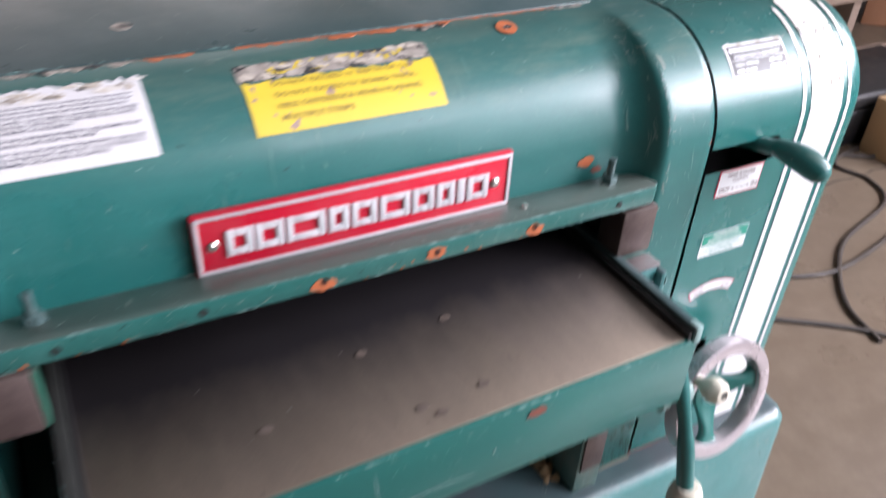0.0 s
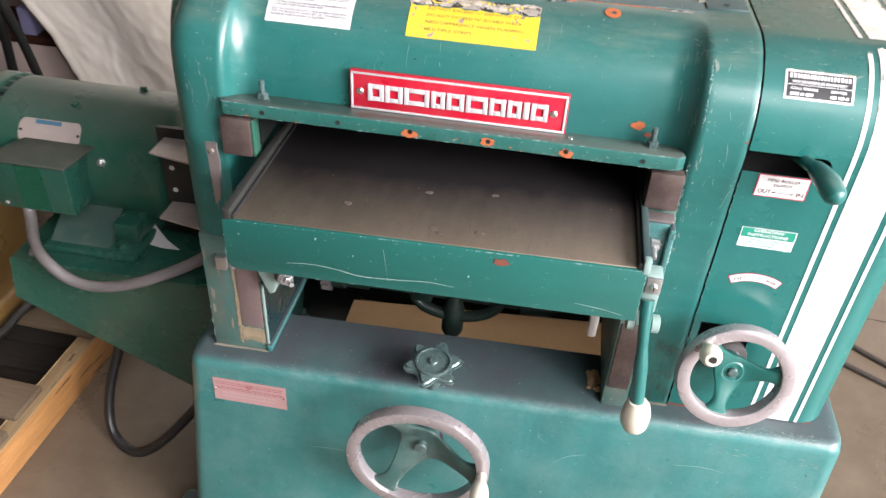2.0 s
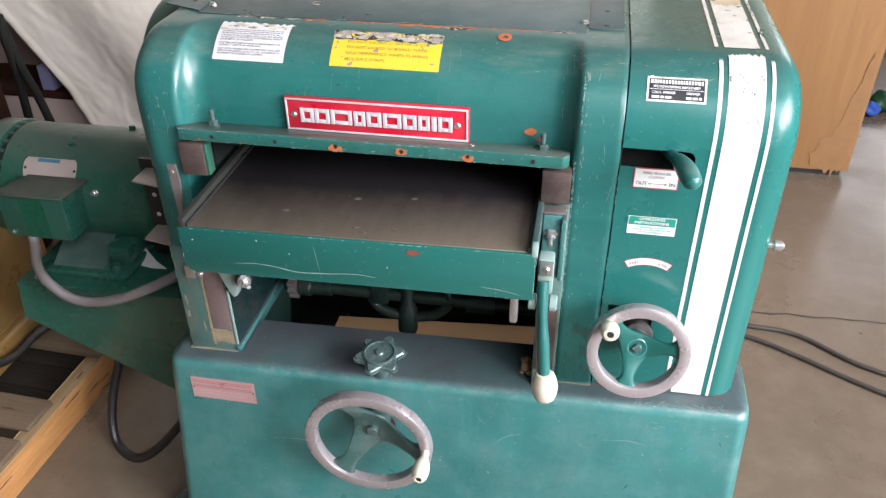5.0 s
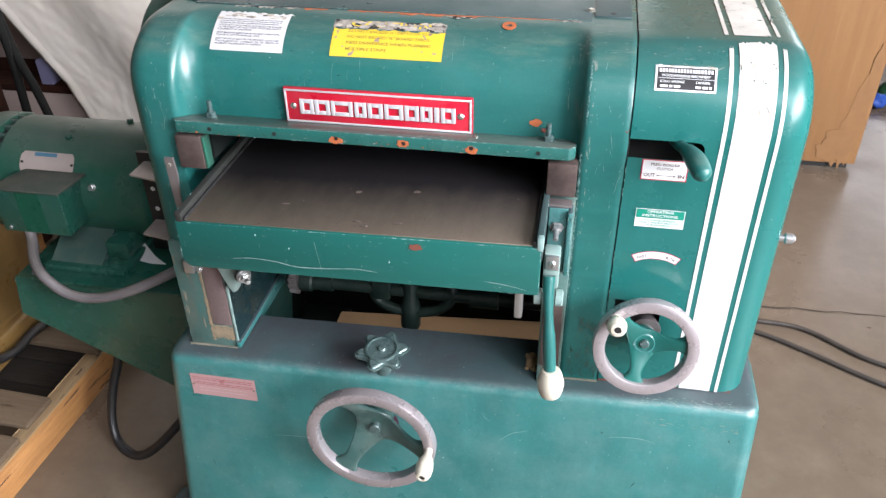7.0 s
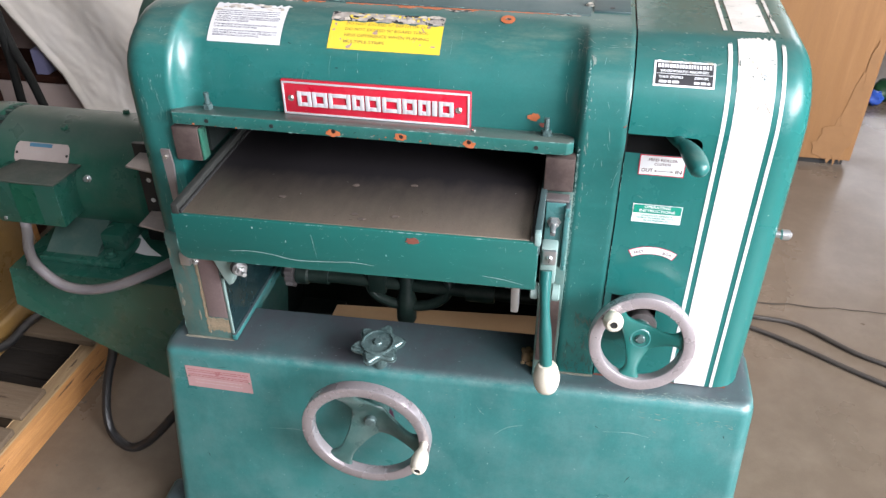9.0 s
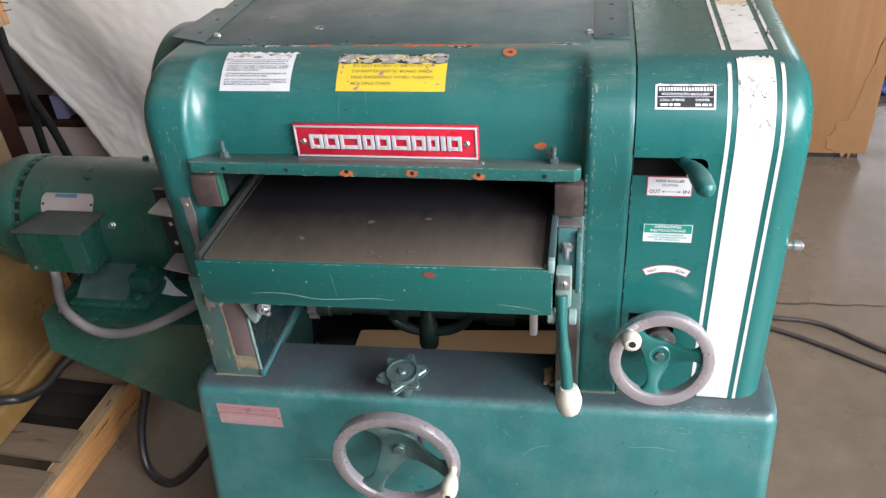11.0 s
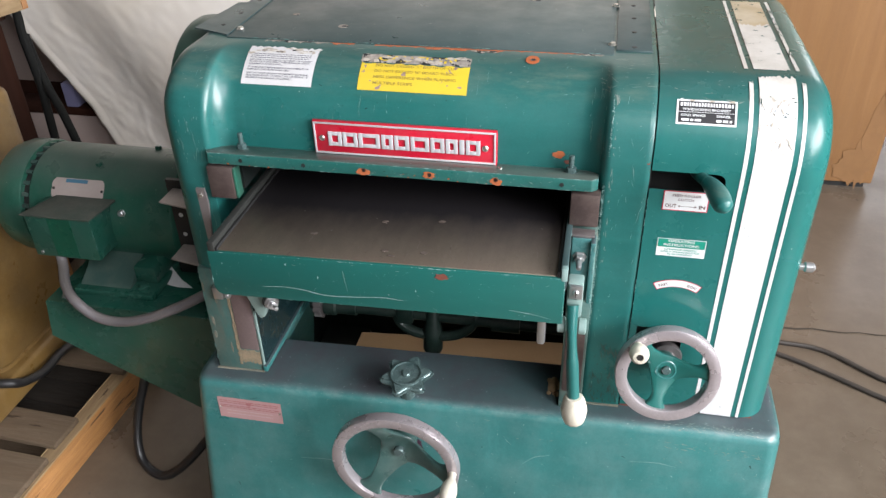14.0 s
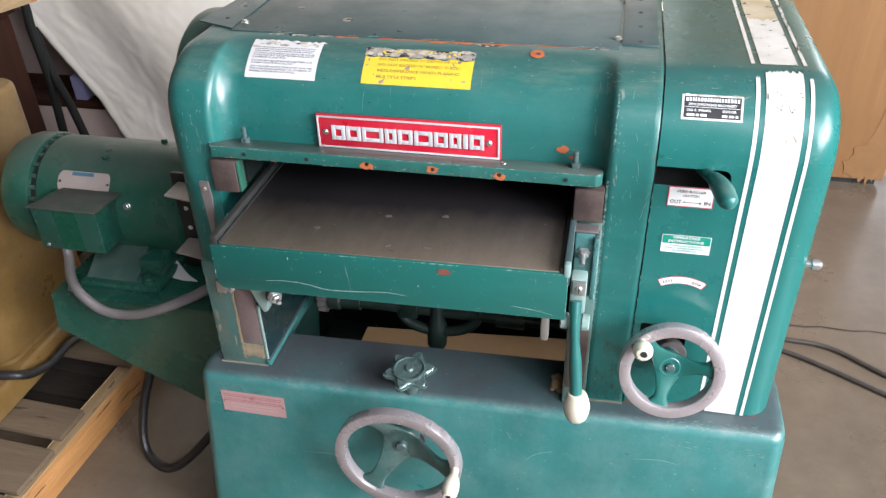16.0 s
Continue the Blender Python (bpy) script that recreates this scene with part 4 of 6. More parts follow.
# ---- hand wheels, levers, knobs ----
def handwheel(name, centre, r, hub_back, angles, knob_angle, label, rim_w, tilt=0.0, turn=0.0, knob=(1.0, 1.0), boss=0.0, web=green_apron):
    """A dished wheel: bright rim, three webbed spokes, nut and handle; tilt leans it back."""
    at = Matrix.Translation(centre) @ Matrix.Rotation(radians(turn), 4, "Z") @ Matrix.Rotation(radians(-tilt), 4, "X")
    front = Vector((0, -1, 0))

    def placed(bm):
        bmesh.ops.transform(bm, matrix=at, verts=bm.verts)
        return bm

    rim = bmesh.new()
    seg = 72
    h, e = 0.0095, 0.0018
    section = [(r, h - e), (r, e - h), (r - e * 0.3, e * 0.3 - h), (r - e, -h), (r - rim_w + e, -h), (r - rim_w + e * 0.3, e * 0.3 - h), (r - rim_w, e - h), (r - rim_w, h - e), (r - rim_w + e, h), (r - e, h)]
    prof = len(section)
    rings = [[rim.verts.new((rr * math.cos(2 * math.pi * i / seg), yy, rr * math.sin(2 * math.pi * i / seg))) for rr, yy in section] for i in range(seg)]
    for i in range(seg):
        p, q = rings[i], rings[(i + 1) % seg]
        for k in range(prof):
            rim.faces.new((p[k], p[(k + 1) % prof], q[(k + 1) % prof], q[k]))
    wheel = part(name, placed(rim), rim_metal, planer, label)
    part("hub", placed(lathe_bm((0, hub_back + 0.03, 0), front, [(0.2 * r, 0), (0.24 * r, 0.012), (0.24 * r, 0.0285), (0.21 * r, 0.0318), (0, 0.0318)], 28)), web, wheel)
    if boss:
        part("hub_ring", placed(lathe_bm((0, hub_back + 0.001, 0), front, [(boss, 0), (boss, 0.0032), (boss - 0.0015, 0.0042), (boss - 0.003, 0.0042), (boss - 0.0042, 0.002), (0, 0.002)], 28)), green_cast, wheel)
    part("hub_nut", placed(lathe_bm((0, hub_back - 0.001, 0), front, [(0.0092, 0), (0.0092, 0.0075), (0.0078, 0.009), (0, 0.0092)] if not boss else [(0.0065, 0), (0.0065, 0.0045), (0.005, 0.006), (0, 0.0062)], 20)), worn_knob, wheel, "worn end of the shaft")
    n, m = 15, 14
    for a in angles:
        # a flat web: wide at the hub, waisted, flaring into the rim
        bm = bmesh.new()
        side = Vector((-math.sin(a), 0, math.cos(a)))
        ring = []
        for k in range(n):
            t = k / (n - 1)
            rr = 0.1 * r + (r - rim_w * 0.95 - 0.1 * r) * t
            p = Vector((rr * math.cos(a), hub_back * (1 - ease(t)) + 0.002, rr * math.sin(a)))
            w = r * (0.108 + 0.2 * (1 - t) ** 2.4 + 0.13 * max(0.0, (t - 0.62) / 0.38) ** 2.4)
            deep = 0.0042 + 0.002 * t
            ring.append([bm.verts.new(p + side * w * math.copysign(abs(math.cos(b)) ** 0.6, math.cos(b)) + Vector((0, deep * math.copysign(abs(math.sin(b)) ** 0.6, math.sin(b)), 0))) for b in (2 * math.pi * q / m for q in range(m))])
        for p, q in zip(ring, ring[1:]):
            for k in range(m):
                bm.faces.new((p[k], p[(k + 1) % m], q[(k + 1) % m], q[k]))
        bm.faces.new(ring[0])
        bm.faces.new(ring[-1])
        part("spoke", placed(bm), web, wheel, smooth=50)
    kx, kz = (r - rim_w * 0.5) * math.cos(knob_angle), (r - rim_w * 0.5) * math.sin(knob_angle)
    w, g = knob
    handle = part("handle", placed(lathe_bm((kx, -0.008, kz), front, [(0.0068 * w, 0), (0.0068 * w, 0.012 * g), (0.0085 * w, 0.016 * g), (0.0128 * w, 0.026 * g), (0.0145 * w, 0.038 * g), (0.0132 * w, 0.05 * g), (0.0095 * w, 0.0572 * g), (0.0055 * w, 0.0585 * g), (0.005 * w, 0.055 * g), (0, 0.055 * g)], 20)), ivory, wheel, "chipped white handle")
    # dark disc paints the shade of the hole in the handle's end
    part("handle_end", placed(lathe_bm((kx, -0.008 - 0.0545 * g, kz), front, [(0.005 * w, 0), (0.005 * w, 0.0025 * g), (0, 0.0025 * g)], 12)), black_iron, handle, "dark disc for the hole in the handle's end")
    return wheel


handwheel("height_wheel", (-0.0039, 0.012, 0.3988), 0.1029, 0.03, [radians(a) for a in (112, 236, -8)], radians(2), "bright-rimmed hand wheel with three green spokes", 0.0175, knob=(0.92, 0.95), web=web_dark)
handwheel("speed_wheel", (0.3907, 0.0674, 0.6009), 0.0729, 0.012, [radians(a) for a in (6, 132, 258)], radians(135), "bright-rimmed small hand wheel with three green spokes", 0.0165, 11.9, 3.3, (0.95, 0.62), 0.0155)
part("wheel_shaft", lathe_bm((-0.0039, 0.09, 0.3988), (0, -1, 0), [(0.014, 0), (0.014, 0.045)], 20), green_cast, planer)
part("wheel_shaft", lathe_bm((0.394, 0.135, 0.588), (-0.05, -1, 0.2), [(0.024, 0), (0.021, 0.025), (0.013, 0.027), (0.012, 0.045)], 20), steel, planer)

# six-lobed star knob on the base rail
bm = bmesh.new()
pts = []
for k in range(84):
    a = 2 * math.pi * k / 84
    w = 0.5 + 0.5 * math.cos(6 * (a - radians(19)))
    r = 0.0308 + 0.0128 * w ** 1.15
    pts.append((r * math.cos(a), r * math.sin(a)))
add_prism(bm, pts, 0.013, pose(-0.001, 0.098, 0.5, 6, 0, 0))
bmesh.ops.recalc_face_normals(bm, faces=bm.faces)
bmesh.ops.bevel(bm, geom=[e for e in bm.edges if abs(e.verts[0].co.z - e.verts[1].co.z) < 0.004], offset=0.0045, segments=3, affect="EDGES", clamp_overlap=True)
star = part("lock_knob", bm, worn_knob, planer, "worn six-lobed dark metal lock knob")
part("knob_boss", lathe_bm((-0.001, 0.1, 0.465), (0, -0.08, 1), [(0.013, 0), (0.015, 0.03), (0.0265, 0.044), (0.0262, 0.0505), (0.0235, 0.051), (0.0215, 0.046), (0.0075, 0.044), (0.0068, 0.05), (0.0052, 0.052), (0, 0.052)], 28), worn_knob, star)

# clutch lever in the slot
pts = spline([(0.392, 0.145, 0.884), (0.398, 0.118, 0.889), (0.406, 0.1, 0.8905), (0.414, 0.081, 0.8875), (0.4205, 0.065, 0.881), (0.4235, 0.0565, 0.8765)], 8)
bm = bmesh.new()
add_tube(bm, pts, [0.0075] * 14 + [0.0075 + 0.0055 * math.sin(math.pi * k / 30) ** 1.2 for k in range(3, 24)] + [0.0095, 0.0086, 0.0076, 0.0062, 0.0044, 0.001], 16)
part("clutch_lever", bm, green, planer, "green teardrop clutch lever")

# lever at the table's side
bracket = part("lever_bracket", box_bm(0.2425, 0.268, 0.087, 0.104, 0.70, 0.803, bevel=0.002), green_cast, planer, "green channel bracket beside the table")
part("bracket_step", box_bm(0.2405, 0.272, 0.088, 0.106, 0.8032, 0.8065, bevel=0.001), steel, bracket, "bare steel step under the guide pad")
part("bracket_flange", box_bm(0.2675, 0.2745, 0.079, 0.104, 0.70, 0.801, bevel=0.0025), green_cast, bracket, "pale worn edge of the bracket")
bm = bmesh.new()
add_bolt(bm, (0.2545, 0.087, 0.774), (0, -0.97, -0.25), 0.0072, 0.007, 0.016)
part("bracket_bolt", bm, zinc, bracket)
part("lever_spine", box_bm(0.247, 0.259, 0.046, 0.0868, 0.72, 0.744, bevel=0.002), green_cast, bracket)
part("lever_collar", box_bm(0.2425, 0.2635, 0.024, 0.047, 0.718, 0.7735, bevel=0.003), pale_casting, bracket, "hand-worn grey-green lever block")
part("square_washer", box_bm(0.2455, 0.2625, 0.0195, 0.0238, 0.751, 0.772, bevel=0.0008), zinc, bracket)
part("washer_screw", lathe_bm((0.254, 0.0195, 0.7615), (0, -1, 0), [(0.0045, 0), (0.0045, 0.002), (0.003, 0.0035), (0, 0.0036)], 12), zinc, bracket)
part("screw_slot", box_bm(0.2535, 0.2545, 0.0155, 0.0162, 0.757, 0.766), black_iron, bracket)
for x0 in (0.233, 0.2605):
    part("lug", lathe_bm((x0, 0.02, 0.708), (1, 0, 0), [(0.008, 0), (0.0112, 0.0015), (0.0112, 0.0095), (0.008, 0.011)], 18), pale_casting, bracket)
bm = bmesh.new()
add_tube(bm, spline([(0.2515, 0.02, 0.742), (0.253, 0.006, 0.712), (0.2575, -0.007, 0.668), (0.2635, -0.0185, 0.608)], 6), [0.0078 - 0.0014 * k / 9 for k in range(10)] + [0.0066, 0.0072, 0.0082] + [0.0084] * 6, 14)
part("lever_arm", bm, green, bracket)
part("lever_knob", lathe_bm((0.264, -0.0185, 0.617), (0.05, -0.06, -1), [(0.0115, 0), (0.0145, 0.004), (0.0178, 0.018), (0.0182, 0.024), (0.0165, 0.036), (0.0135, 0.0425), (0.011, 0.044), (0, 0.044)], 10), ivory, bracket, "chipped white lever knob", smooth=40)

# knob out of the right side
bm = bmesh.new()
add_lathe(bm, (0.551, 0.154, 0.745), (1, 0, 0), [(0.005, 0), (0.005, 0.006), (0.0075, 0.008), (0.0075, 0.017), (0.004, 0.021), (0, 0.021)], 12)
part("side_knob", bm, zinc, planer, "small bright knob on the guard's side")

# paint broken away along the seam between column and guard
for k, (z, w, h, m_) in enumerate(((0.905, 0.006, 0.012, rust), (0.917, 0.004, 0.006, scratch_pale), (0.893, 0.005, 0.009, rust), (0.93, 0.003, 0.008, scratch_pale), (0.862, 0.003, 0.012, scratch_pale), (0.80, 0.002, 0.01, scratch_pale), (0.72, 0.002, 0.014, scratch_pale), (0.64, 0.003, 0.01, scratch_pale), (0.56, 0.002, 0.012, scratch_pale))):
    y = curve_point(z - 0.47, SIDE_Y, SHOULDER, 0.47)[0] if z > 0.896 else SIDE_Y
    blot(0, 0, 0, w, h, 300 + k, pose(0.3305, y + 0.0012, z, 90 - 20 * (z > 0.896), 0, 0), planer, m_, "seam_chip", 10)


WORN = {}


def worn_edge(points, parent, seed, r=0.0007, cover=0.6, piece=0.006):
    """Paint rubbed and chipped off along an edge, and a painted glint on one: short uneven slivers with gaps."""
    rd = random.Random(seed)
    bm = WORN.setdefault(parent.name, (parent, bmesh.new()))[1]
    for a, b in zip(points, points[1:]):
        a, b = Vector(a), Vector(b)
        d = (b - a).normalized()
        length, x = (b - a).length, 0.0
        while x < length:
            w = min(piece * (0.3 + 1.6 * rd.random() ** 2), length - x)
            if rd.random() < cover and w > 0.0008:
                k = r * (0.5 + 0.9 * rd.random())
                u, v = d.orthogonal().normalized(), d.cross(d.orthogonal().normalized())
                rings = []
                for t, q in ((0, 0.2), (0.25, 0.9), (0.6, 1.0 * (0.6 + 0.6 * rd.random())), (1.0, 0.15)):
                    c = a + d * (x + w * t)
                    rings.append([bm.verts.new(c + k * q * (u * math.cos(1.047 * n + 0.3) + v * math.sin(1.047 * n + 0.3))) for n in range(6)])
                for p, q in zip(rings, rings[1:]):
                    for n in range(6):
                        bm.faces.new((p[n], p[(n + 1) % 6], q[(n + 1) % 6], q[n]))
            x += w + piece * 0.4 * rd.random()


def tz(x, z):
    return z + 0.002 + 0.021 * x


worn_edge([(-0.244, 0.0006, tz(-0.244, 0.7875)), (0.239, 0.0006, tz(0.239, 0.7875))], table, 1, 0.00068, 0.48)
worn_edge([(-0.23, 0.0008, tz(-0.23, 0.717)), (0.239, 0.0008, tz(0.239, 0.717))], table, 2, 0.00060, 0.28)
worn_edge([(-0.2442, 0.0008, tz(-0.244, 0.732)), (-0.2442, 0.0008, tz(-0.244, 0.785))], table, 3, 0.00082, 0.56)
worn_edge([(0.2392, 0.0008, tz(0.24, 0.72)), (0.2392, 0.0008, tz(0.24, 0.785))], table, 4, 0.00090, 0.64)
worn_edge([(0.241, 0.002, tz(0.24, 0.8015)), (0.241, 0.2, tz(0.24, 0.8015))], table, 5, 0.00052, 0.56)
worn_edge([(-0.2425, 0.002, tz(-0.24, 0.8015)), (-0.2425, 0.2, tz(-0.24, 0.8015))], table, 6, 0.00052, 0.48)
worn_edge([(-0.275, 0.1066, 0.8794), (0.261, 0.1066, 0.8794), (0.2694, 0.114, 0.8794)], front_bar, 7, 0.00060, 0.44)
worn_edge([(-0.275, 0.1066, 0.8628), (0.261, 0.1066, 0.8628)], front_bar, 8, 0.00052, 0.32)
worn_edge([(-0.2825, 0.1185, 0.8794), (-0.2765, 0.1066, 0.8794)], front_bar, 9, 0.00068, 0.64)
for x, r, lo, hi, k in ((0.2765, 0.0013, 0.6, 0.868, 10), (0.2775, 0.0012, 0.64, 0.868, 22), (0.2785, 0.0008, 0.6, 0.868, 24), (0.2765, 0.0009, 0.485, 0.6, 11)):
    y = HOOD_Y - bulge(x) + 0.0004
    worn_edge([(x, y, lo), (x, y, hi)], head, k, r, 0.9 if lo > 0.5 else 0.5, 0.005)
# worn paint and a painted glint along the right column's shoulder edge
for x, r, lo, hi, k in ((0.2812, 0.0011, 5, 12, 20), (0.2803, 0.0012, 3, 13, 23), (0.2793, 0.0009, 4, 12, 25), (0.282, 0.0007, 6, 11, 26)):
    worn_edge([skin_at(x, 0.01 * q, SIDE_Y, SHOULDER, 0.87, bulge(x) - HOOD_Y + SIDE_Y - 0.0004) for q in range(lo, hi)], head, k, r * 0.75, 0.9, 0.004)
worn_edge([skin_at(-0.283, 0.01 * k, SIDE_Y, SHOULDER, 0.884, -0.0012) for k in range(14)], head, 21, 0.0006, 0.25, 0.006)
worn_edge([(0.2735, 0.0795, 0.703), (0.2735, 0.0795, 0.8)], bracket, 12, 0.0014, 0.85)
worn_edge([(0.2685, 0.0795, 0.703), (0.2685, 0.0795, 0.8)], bracket, 13, 0.00045, 0.40)
worn_edge([(-0.3398, 0.1175, 0.468), (-0.3398, 0.1175, 0.66)], head, 14, 0.0005, 0.3, 0.01)
worn_edge([(-0.2583, 0.1173, 0.468), (-0.2583, 0.1173, 0.66)], head, 15, 0.0014, 0.75)
worn_edge([(-0.2488, 0.112, 0.4755), (-0.2488, 0.39, 0.4755)], planer, 19, 0.0009, 0.6)
worn_edge([(0.3352, 0.1192, 0.486), (0.3352, 0.1192, 0.866)], guard, 16, 0.00045, 0.32)
worn_edge([(-0.28, 0.252, 0.9973), (0.27, 0.252, 0.9973)], planer, 17, 0.00045, 0.40)
worn_edge([(0.3495, 0.27, 0.9965), (0.3495, 0.5, 0.9965)], planer, 18, 0.00045, 0.24)
# dust caked on the lower end of the left column and in corners
rnd = random.Random(77)
for k in range(5):
    x, z = -0.337 + 0.036 * rnd.random(), 0.472 + 0.17 * rnd.random() ** 1.4
    y = 0.1163 - 0.00006 * k
    blot(0, 0, 0, 0.003 + 0.006 * rnd.random(), 0.008 + 0.02 * rnd.random(), 900 + k, pose(x, y, z, 90, 0, 0), planer, caked_dust, "dust_patch", 12)

# ---- mechanism under the table, seen through the gap ----
bm = bmesh.new()
add_lathe(bm, (-0.23, 0.29, 0.482), (1, 0, 0), [(0.012, 0), (0.012, 0.48)], 16)
add_lathe(bm, (-0.202, 0.29, 0.482), (1, 0, 0), [(0.02, 0), (0.02, 0.02), (0.016, 0.024), (0.016, 0.06)], 20)
add_lathe(bm, (0.11, 0.29, 0.482), (1, 0, 0), [(0.018, 0), (0.018, 0.05)], 20)
add_box(bm, -0.066, -0.034, 0.275, 0.305, 0.465, 0.515, bevel=0.004)
part("lift_shaft", bm, green_oily, planer, "dark lifting shaft with collars")
bm = bmesh.new()
pts = []
for k in range(48):
    a = 2 * math.pi * k / 48
    r = 0.03 if k % 4 < 2 else 0.026
    pts.append((r * math.cos(a), r * math.sin(a)))
add_prism(bm, pts, 0.014, axis_matrix((-0.218, 0.29, 0.486), (1, 0, 0)))
part("lift_gear", bm, steel, planer, "toothed steel lifting gear")
bm = bmesh.new()
add_tube(bm, spline([(-0.05, 0.30, 0.52), (-0.066, 0.29, 0.49), (-0.06, 0.285, 0.462), (-0.035, 0.28, 0.448), (0.005, 0.278, 0.444), (0.045, 0.28, 0.45), (0.072, 0.285, 0.468), (0.078, 0.29, 0.495), (0.06, 0.3, 0.52)], 8), 0.0095, 12)
yoke = part("lift_yoke", bm, green_oily, planer, "dark cast loop under the table")
part("yoke_stem", lathe_bm((0.002, 0.29, 0.52), (0, -0.12, -1), [(0.013, 0), (0.013, 0.05), (0.018, 0.065), (0.018, 0.105), (0.015, 0.112), (0, 0.112)], 20), green_oily, yoke)
# unseen cross piece, near-black so the gap under the table reads as shade
part("rear_filler", box_bm(LX + 0.006, COL_R, 0.44, 0.48, 0.355, 0.70, bevel=0.004), green_dark, planer, "near-black cross piece added to fill the dark gap under the table")
bm = bmesh.new()
add_box(bm, 0.202, 0.214, 0.1, 0.115, 0.60, 0.70, bevel=0.003)
add_lathe(bm, (0.182, 0.107, 0.652), (1, 0, 0), [(0.006, 0), (0.006, 0.01), (0.01, 0.011), (0.01, 0.018), (0.006, 0.019), (0.006, 0.044)], 12)
part("gib_clamp", bm, zinc, planer, "grey gib clamp and bolt under the table")
lock = part("lock_bracket", prism_bm([(-0.28, 0.72), (-0.2, 0.72), (-0.2165, 0.646), (-0.229, 0.596), (-0.2365, 0.592), (-0.243, 0.604), (-0.2585, 0.647)], 0.018, front_at(0, 0.116, 0), bevel=0.0025), pale_casting, planer, "pale green lock bracket under the table")
part("rubber_washer", lathe_bm((-0.2145, 0.096, 0.634), (0.75, -0.8, 0.0), [(0.0125, 0), (0.0125, 0.004), (0, 0.004)], 20), black_iron, lock)
part("lock_washer", lathe_bm((-0.2108, 0.0925, 0.634), (0.75, -0.8, 0.0), [(0.011, 0), (0.0115, 0.004), (0.0085, 0.0065), (0, 0.0065)], 20), zinc, lock)
bm = bmesh.new()
add_bolt(bm, (-0.206, 0.0873, 0.634), (0.75, -0.8, 0.0), 0.0072, 0.007, 0.009)
part("lock_bolt", bm, zinc, lock)
part("inner_plate", prism_bm([(0.118, 0.464), (0.445, 0.464), (0.445, 0.69), (0.118, 0.69)], 0.004, pose(-0.2573, 0, 0, 90, 0, 90)), dark_gloss, planer, "dark glossy side plate inside the base")
part("plate_foot", box_bm(-0.257, -0.249, 0.112, 0.40, 0.464, 0.476, bevel=0.002), green_cast, planer)
part("plate_edge", box_bm(-0.2572, -0.2535, 0.115, 0.12, 0.4762, 0.59, bevel=0.001), pale_casting, planer, "pale worn edge of the side plate")
fit_ = part("oil_fitting", box_bm(-0.3165, -0.3005, 0.107, 0.1164, 0.6145, 0.6375, bevel=0.0015), zinc, planer, "small bright plate and bolt under the apron")
bm = bmesh.new()
add_bolt(bm, (-0.295, 0.1164, 0.621), (0.3, -1, 0), 0.0055, 0.006, 0.004)
part("fitting_bolt", bm, zinc, fit_)
gib = part("gib_strip", prism_bm([(-0.2985, 0.826), (-0.2855, 0.826), (-0.2835, 0.8), (-0.2885, 0.745), (-0.296, 0.735)], 0.004, front_at(0, 0.099, 0)), steel, planer, "bare steel strip beside the table")
part("strip_screw", lathe_bm((-0.292, 0.095, 0.815), (0, -1, 0), [(0.0035, 0), (0.003, 0.002), (0, 0.0022)], 10), chrome, gib)
# sawdust caught in the corner by the lever
lump_rnd = random.Random(35)
for k in range(11):
    r = 0.003 + 0.005 * lump_rnd.random()
    part("sawdust_lump", lathe_bm((0.222 + 0.016 * lump_rnd.random(), 0.13 + 0.035 * lump_rnd.random(), BZ - 0.009), (0.3 * lump_rnd.random() - 0.15, 0.2 * lump_rnd.random(), 1), [(r * 1.2, 0), (r, r * 0.6), (r * 0.6, r * 1.4), (0, r * 1.7)], 7), cardboard, base, smooth=50)

# ---- plates and labels on the planer ----
plate = part("name_plate", box_bm(-0.1275, 0.1325, 0.1425, 0.149, 0.8722, 0.9228, bevel=0.0012), red_enamel, planer, "red enamel name plate with a raised silver border and lettering")
bm = bmesh.new()
for b in ((-0.126, 0.131, 0.9185, 0.9213), (-0.126, 0.131, 0.8737, 0.8765), (-0.126, -0.1232, 0.8765, 0.9185), (0.1282, 0.131, 0.8765, 0.9185)):
    add_box(bm, b[0], b[1], 0.1412, 0.1424, b[2], b[3], bevel=0.0004)
part("border", bm, silver_cast, plate)
# maker's mark as plain raised silver blocks
for a, b in ((0.0, 0.092), (0.098, 0.197), (0.205, 0.346), (0.357, 0.434), (0.443, 0.54), (0.55, 0.67), (0.679, 0.769), (0.778, 0.855), (0.865, 0.898), (0.907, 1.0)):
    x0, x1, z0, z1, w = -0.1052 + 0.215 * a, -0.1052 + 0.215 * b, 0.8864, 0.908, 0.0056
    bm = bmesh.new()
    if x1 - x0 < 2.4 * w:
        add_box(bm, x0, x1, 0.1404, 0.1424, z0, z1, bevel=0.0008)
    else:
        for q in ((x0, x0 + w, z0, z1), (x1 - w, x1, z0, z1), (x0 + w - 0.0002, x1 - w + 0.0002, z1 - w, z1 - 0.0003), (x0 + w - 0.0002, x1 - w + 0.0002, z0 + 0.0003, z0 + w)):
            add_box(bm, q[0], q[1], 0.1404, 0.1424, q[2], q[3], bevel=0.0005)
    part("raised_block", bm, silver_cast, plate)
for x in (-0.1145, 0.1165):
    part("plate_screw", lathe_bm((x, 0.1424, 0.897), (0, -1, 0), [(0.0045, 0), (0.0045, 0.001), (0.0025, 0.0025), (0, 0.0026)], 14), chrome, plate)

Z0H = 0.86
S_ARC = SHOULDER - Z0H


def on_hood(u, s, lift):
    return skin_at(u, S_ARC + s, HOOD_Y, SHOULDER, Z0H, lift)


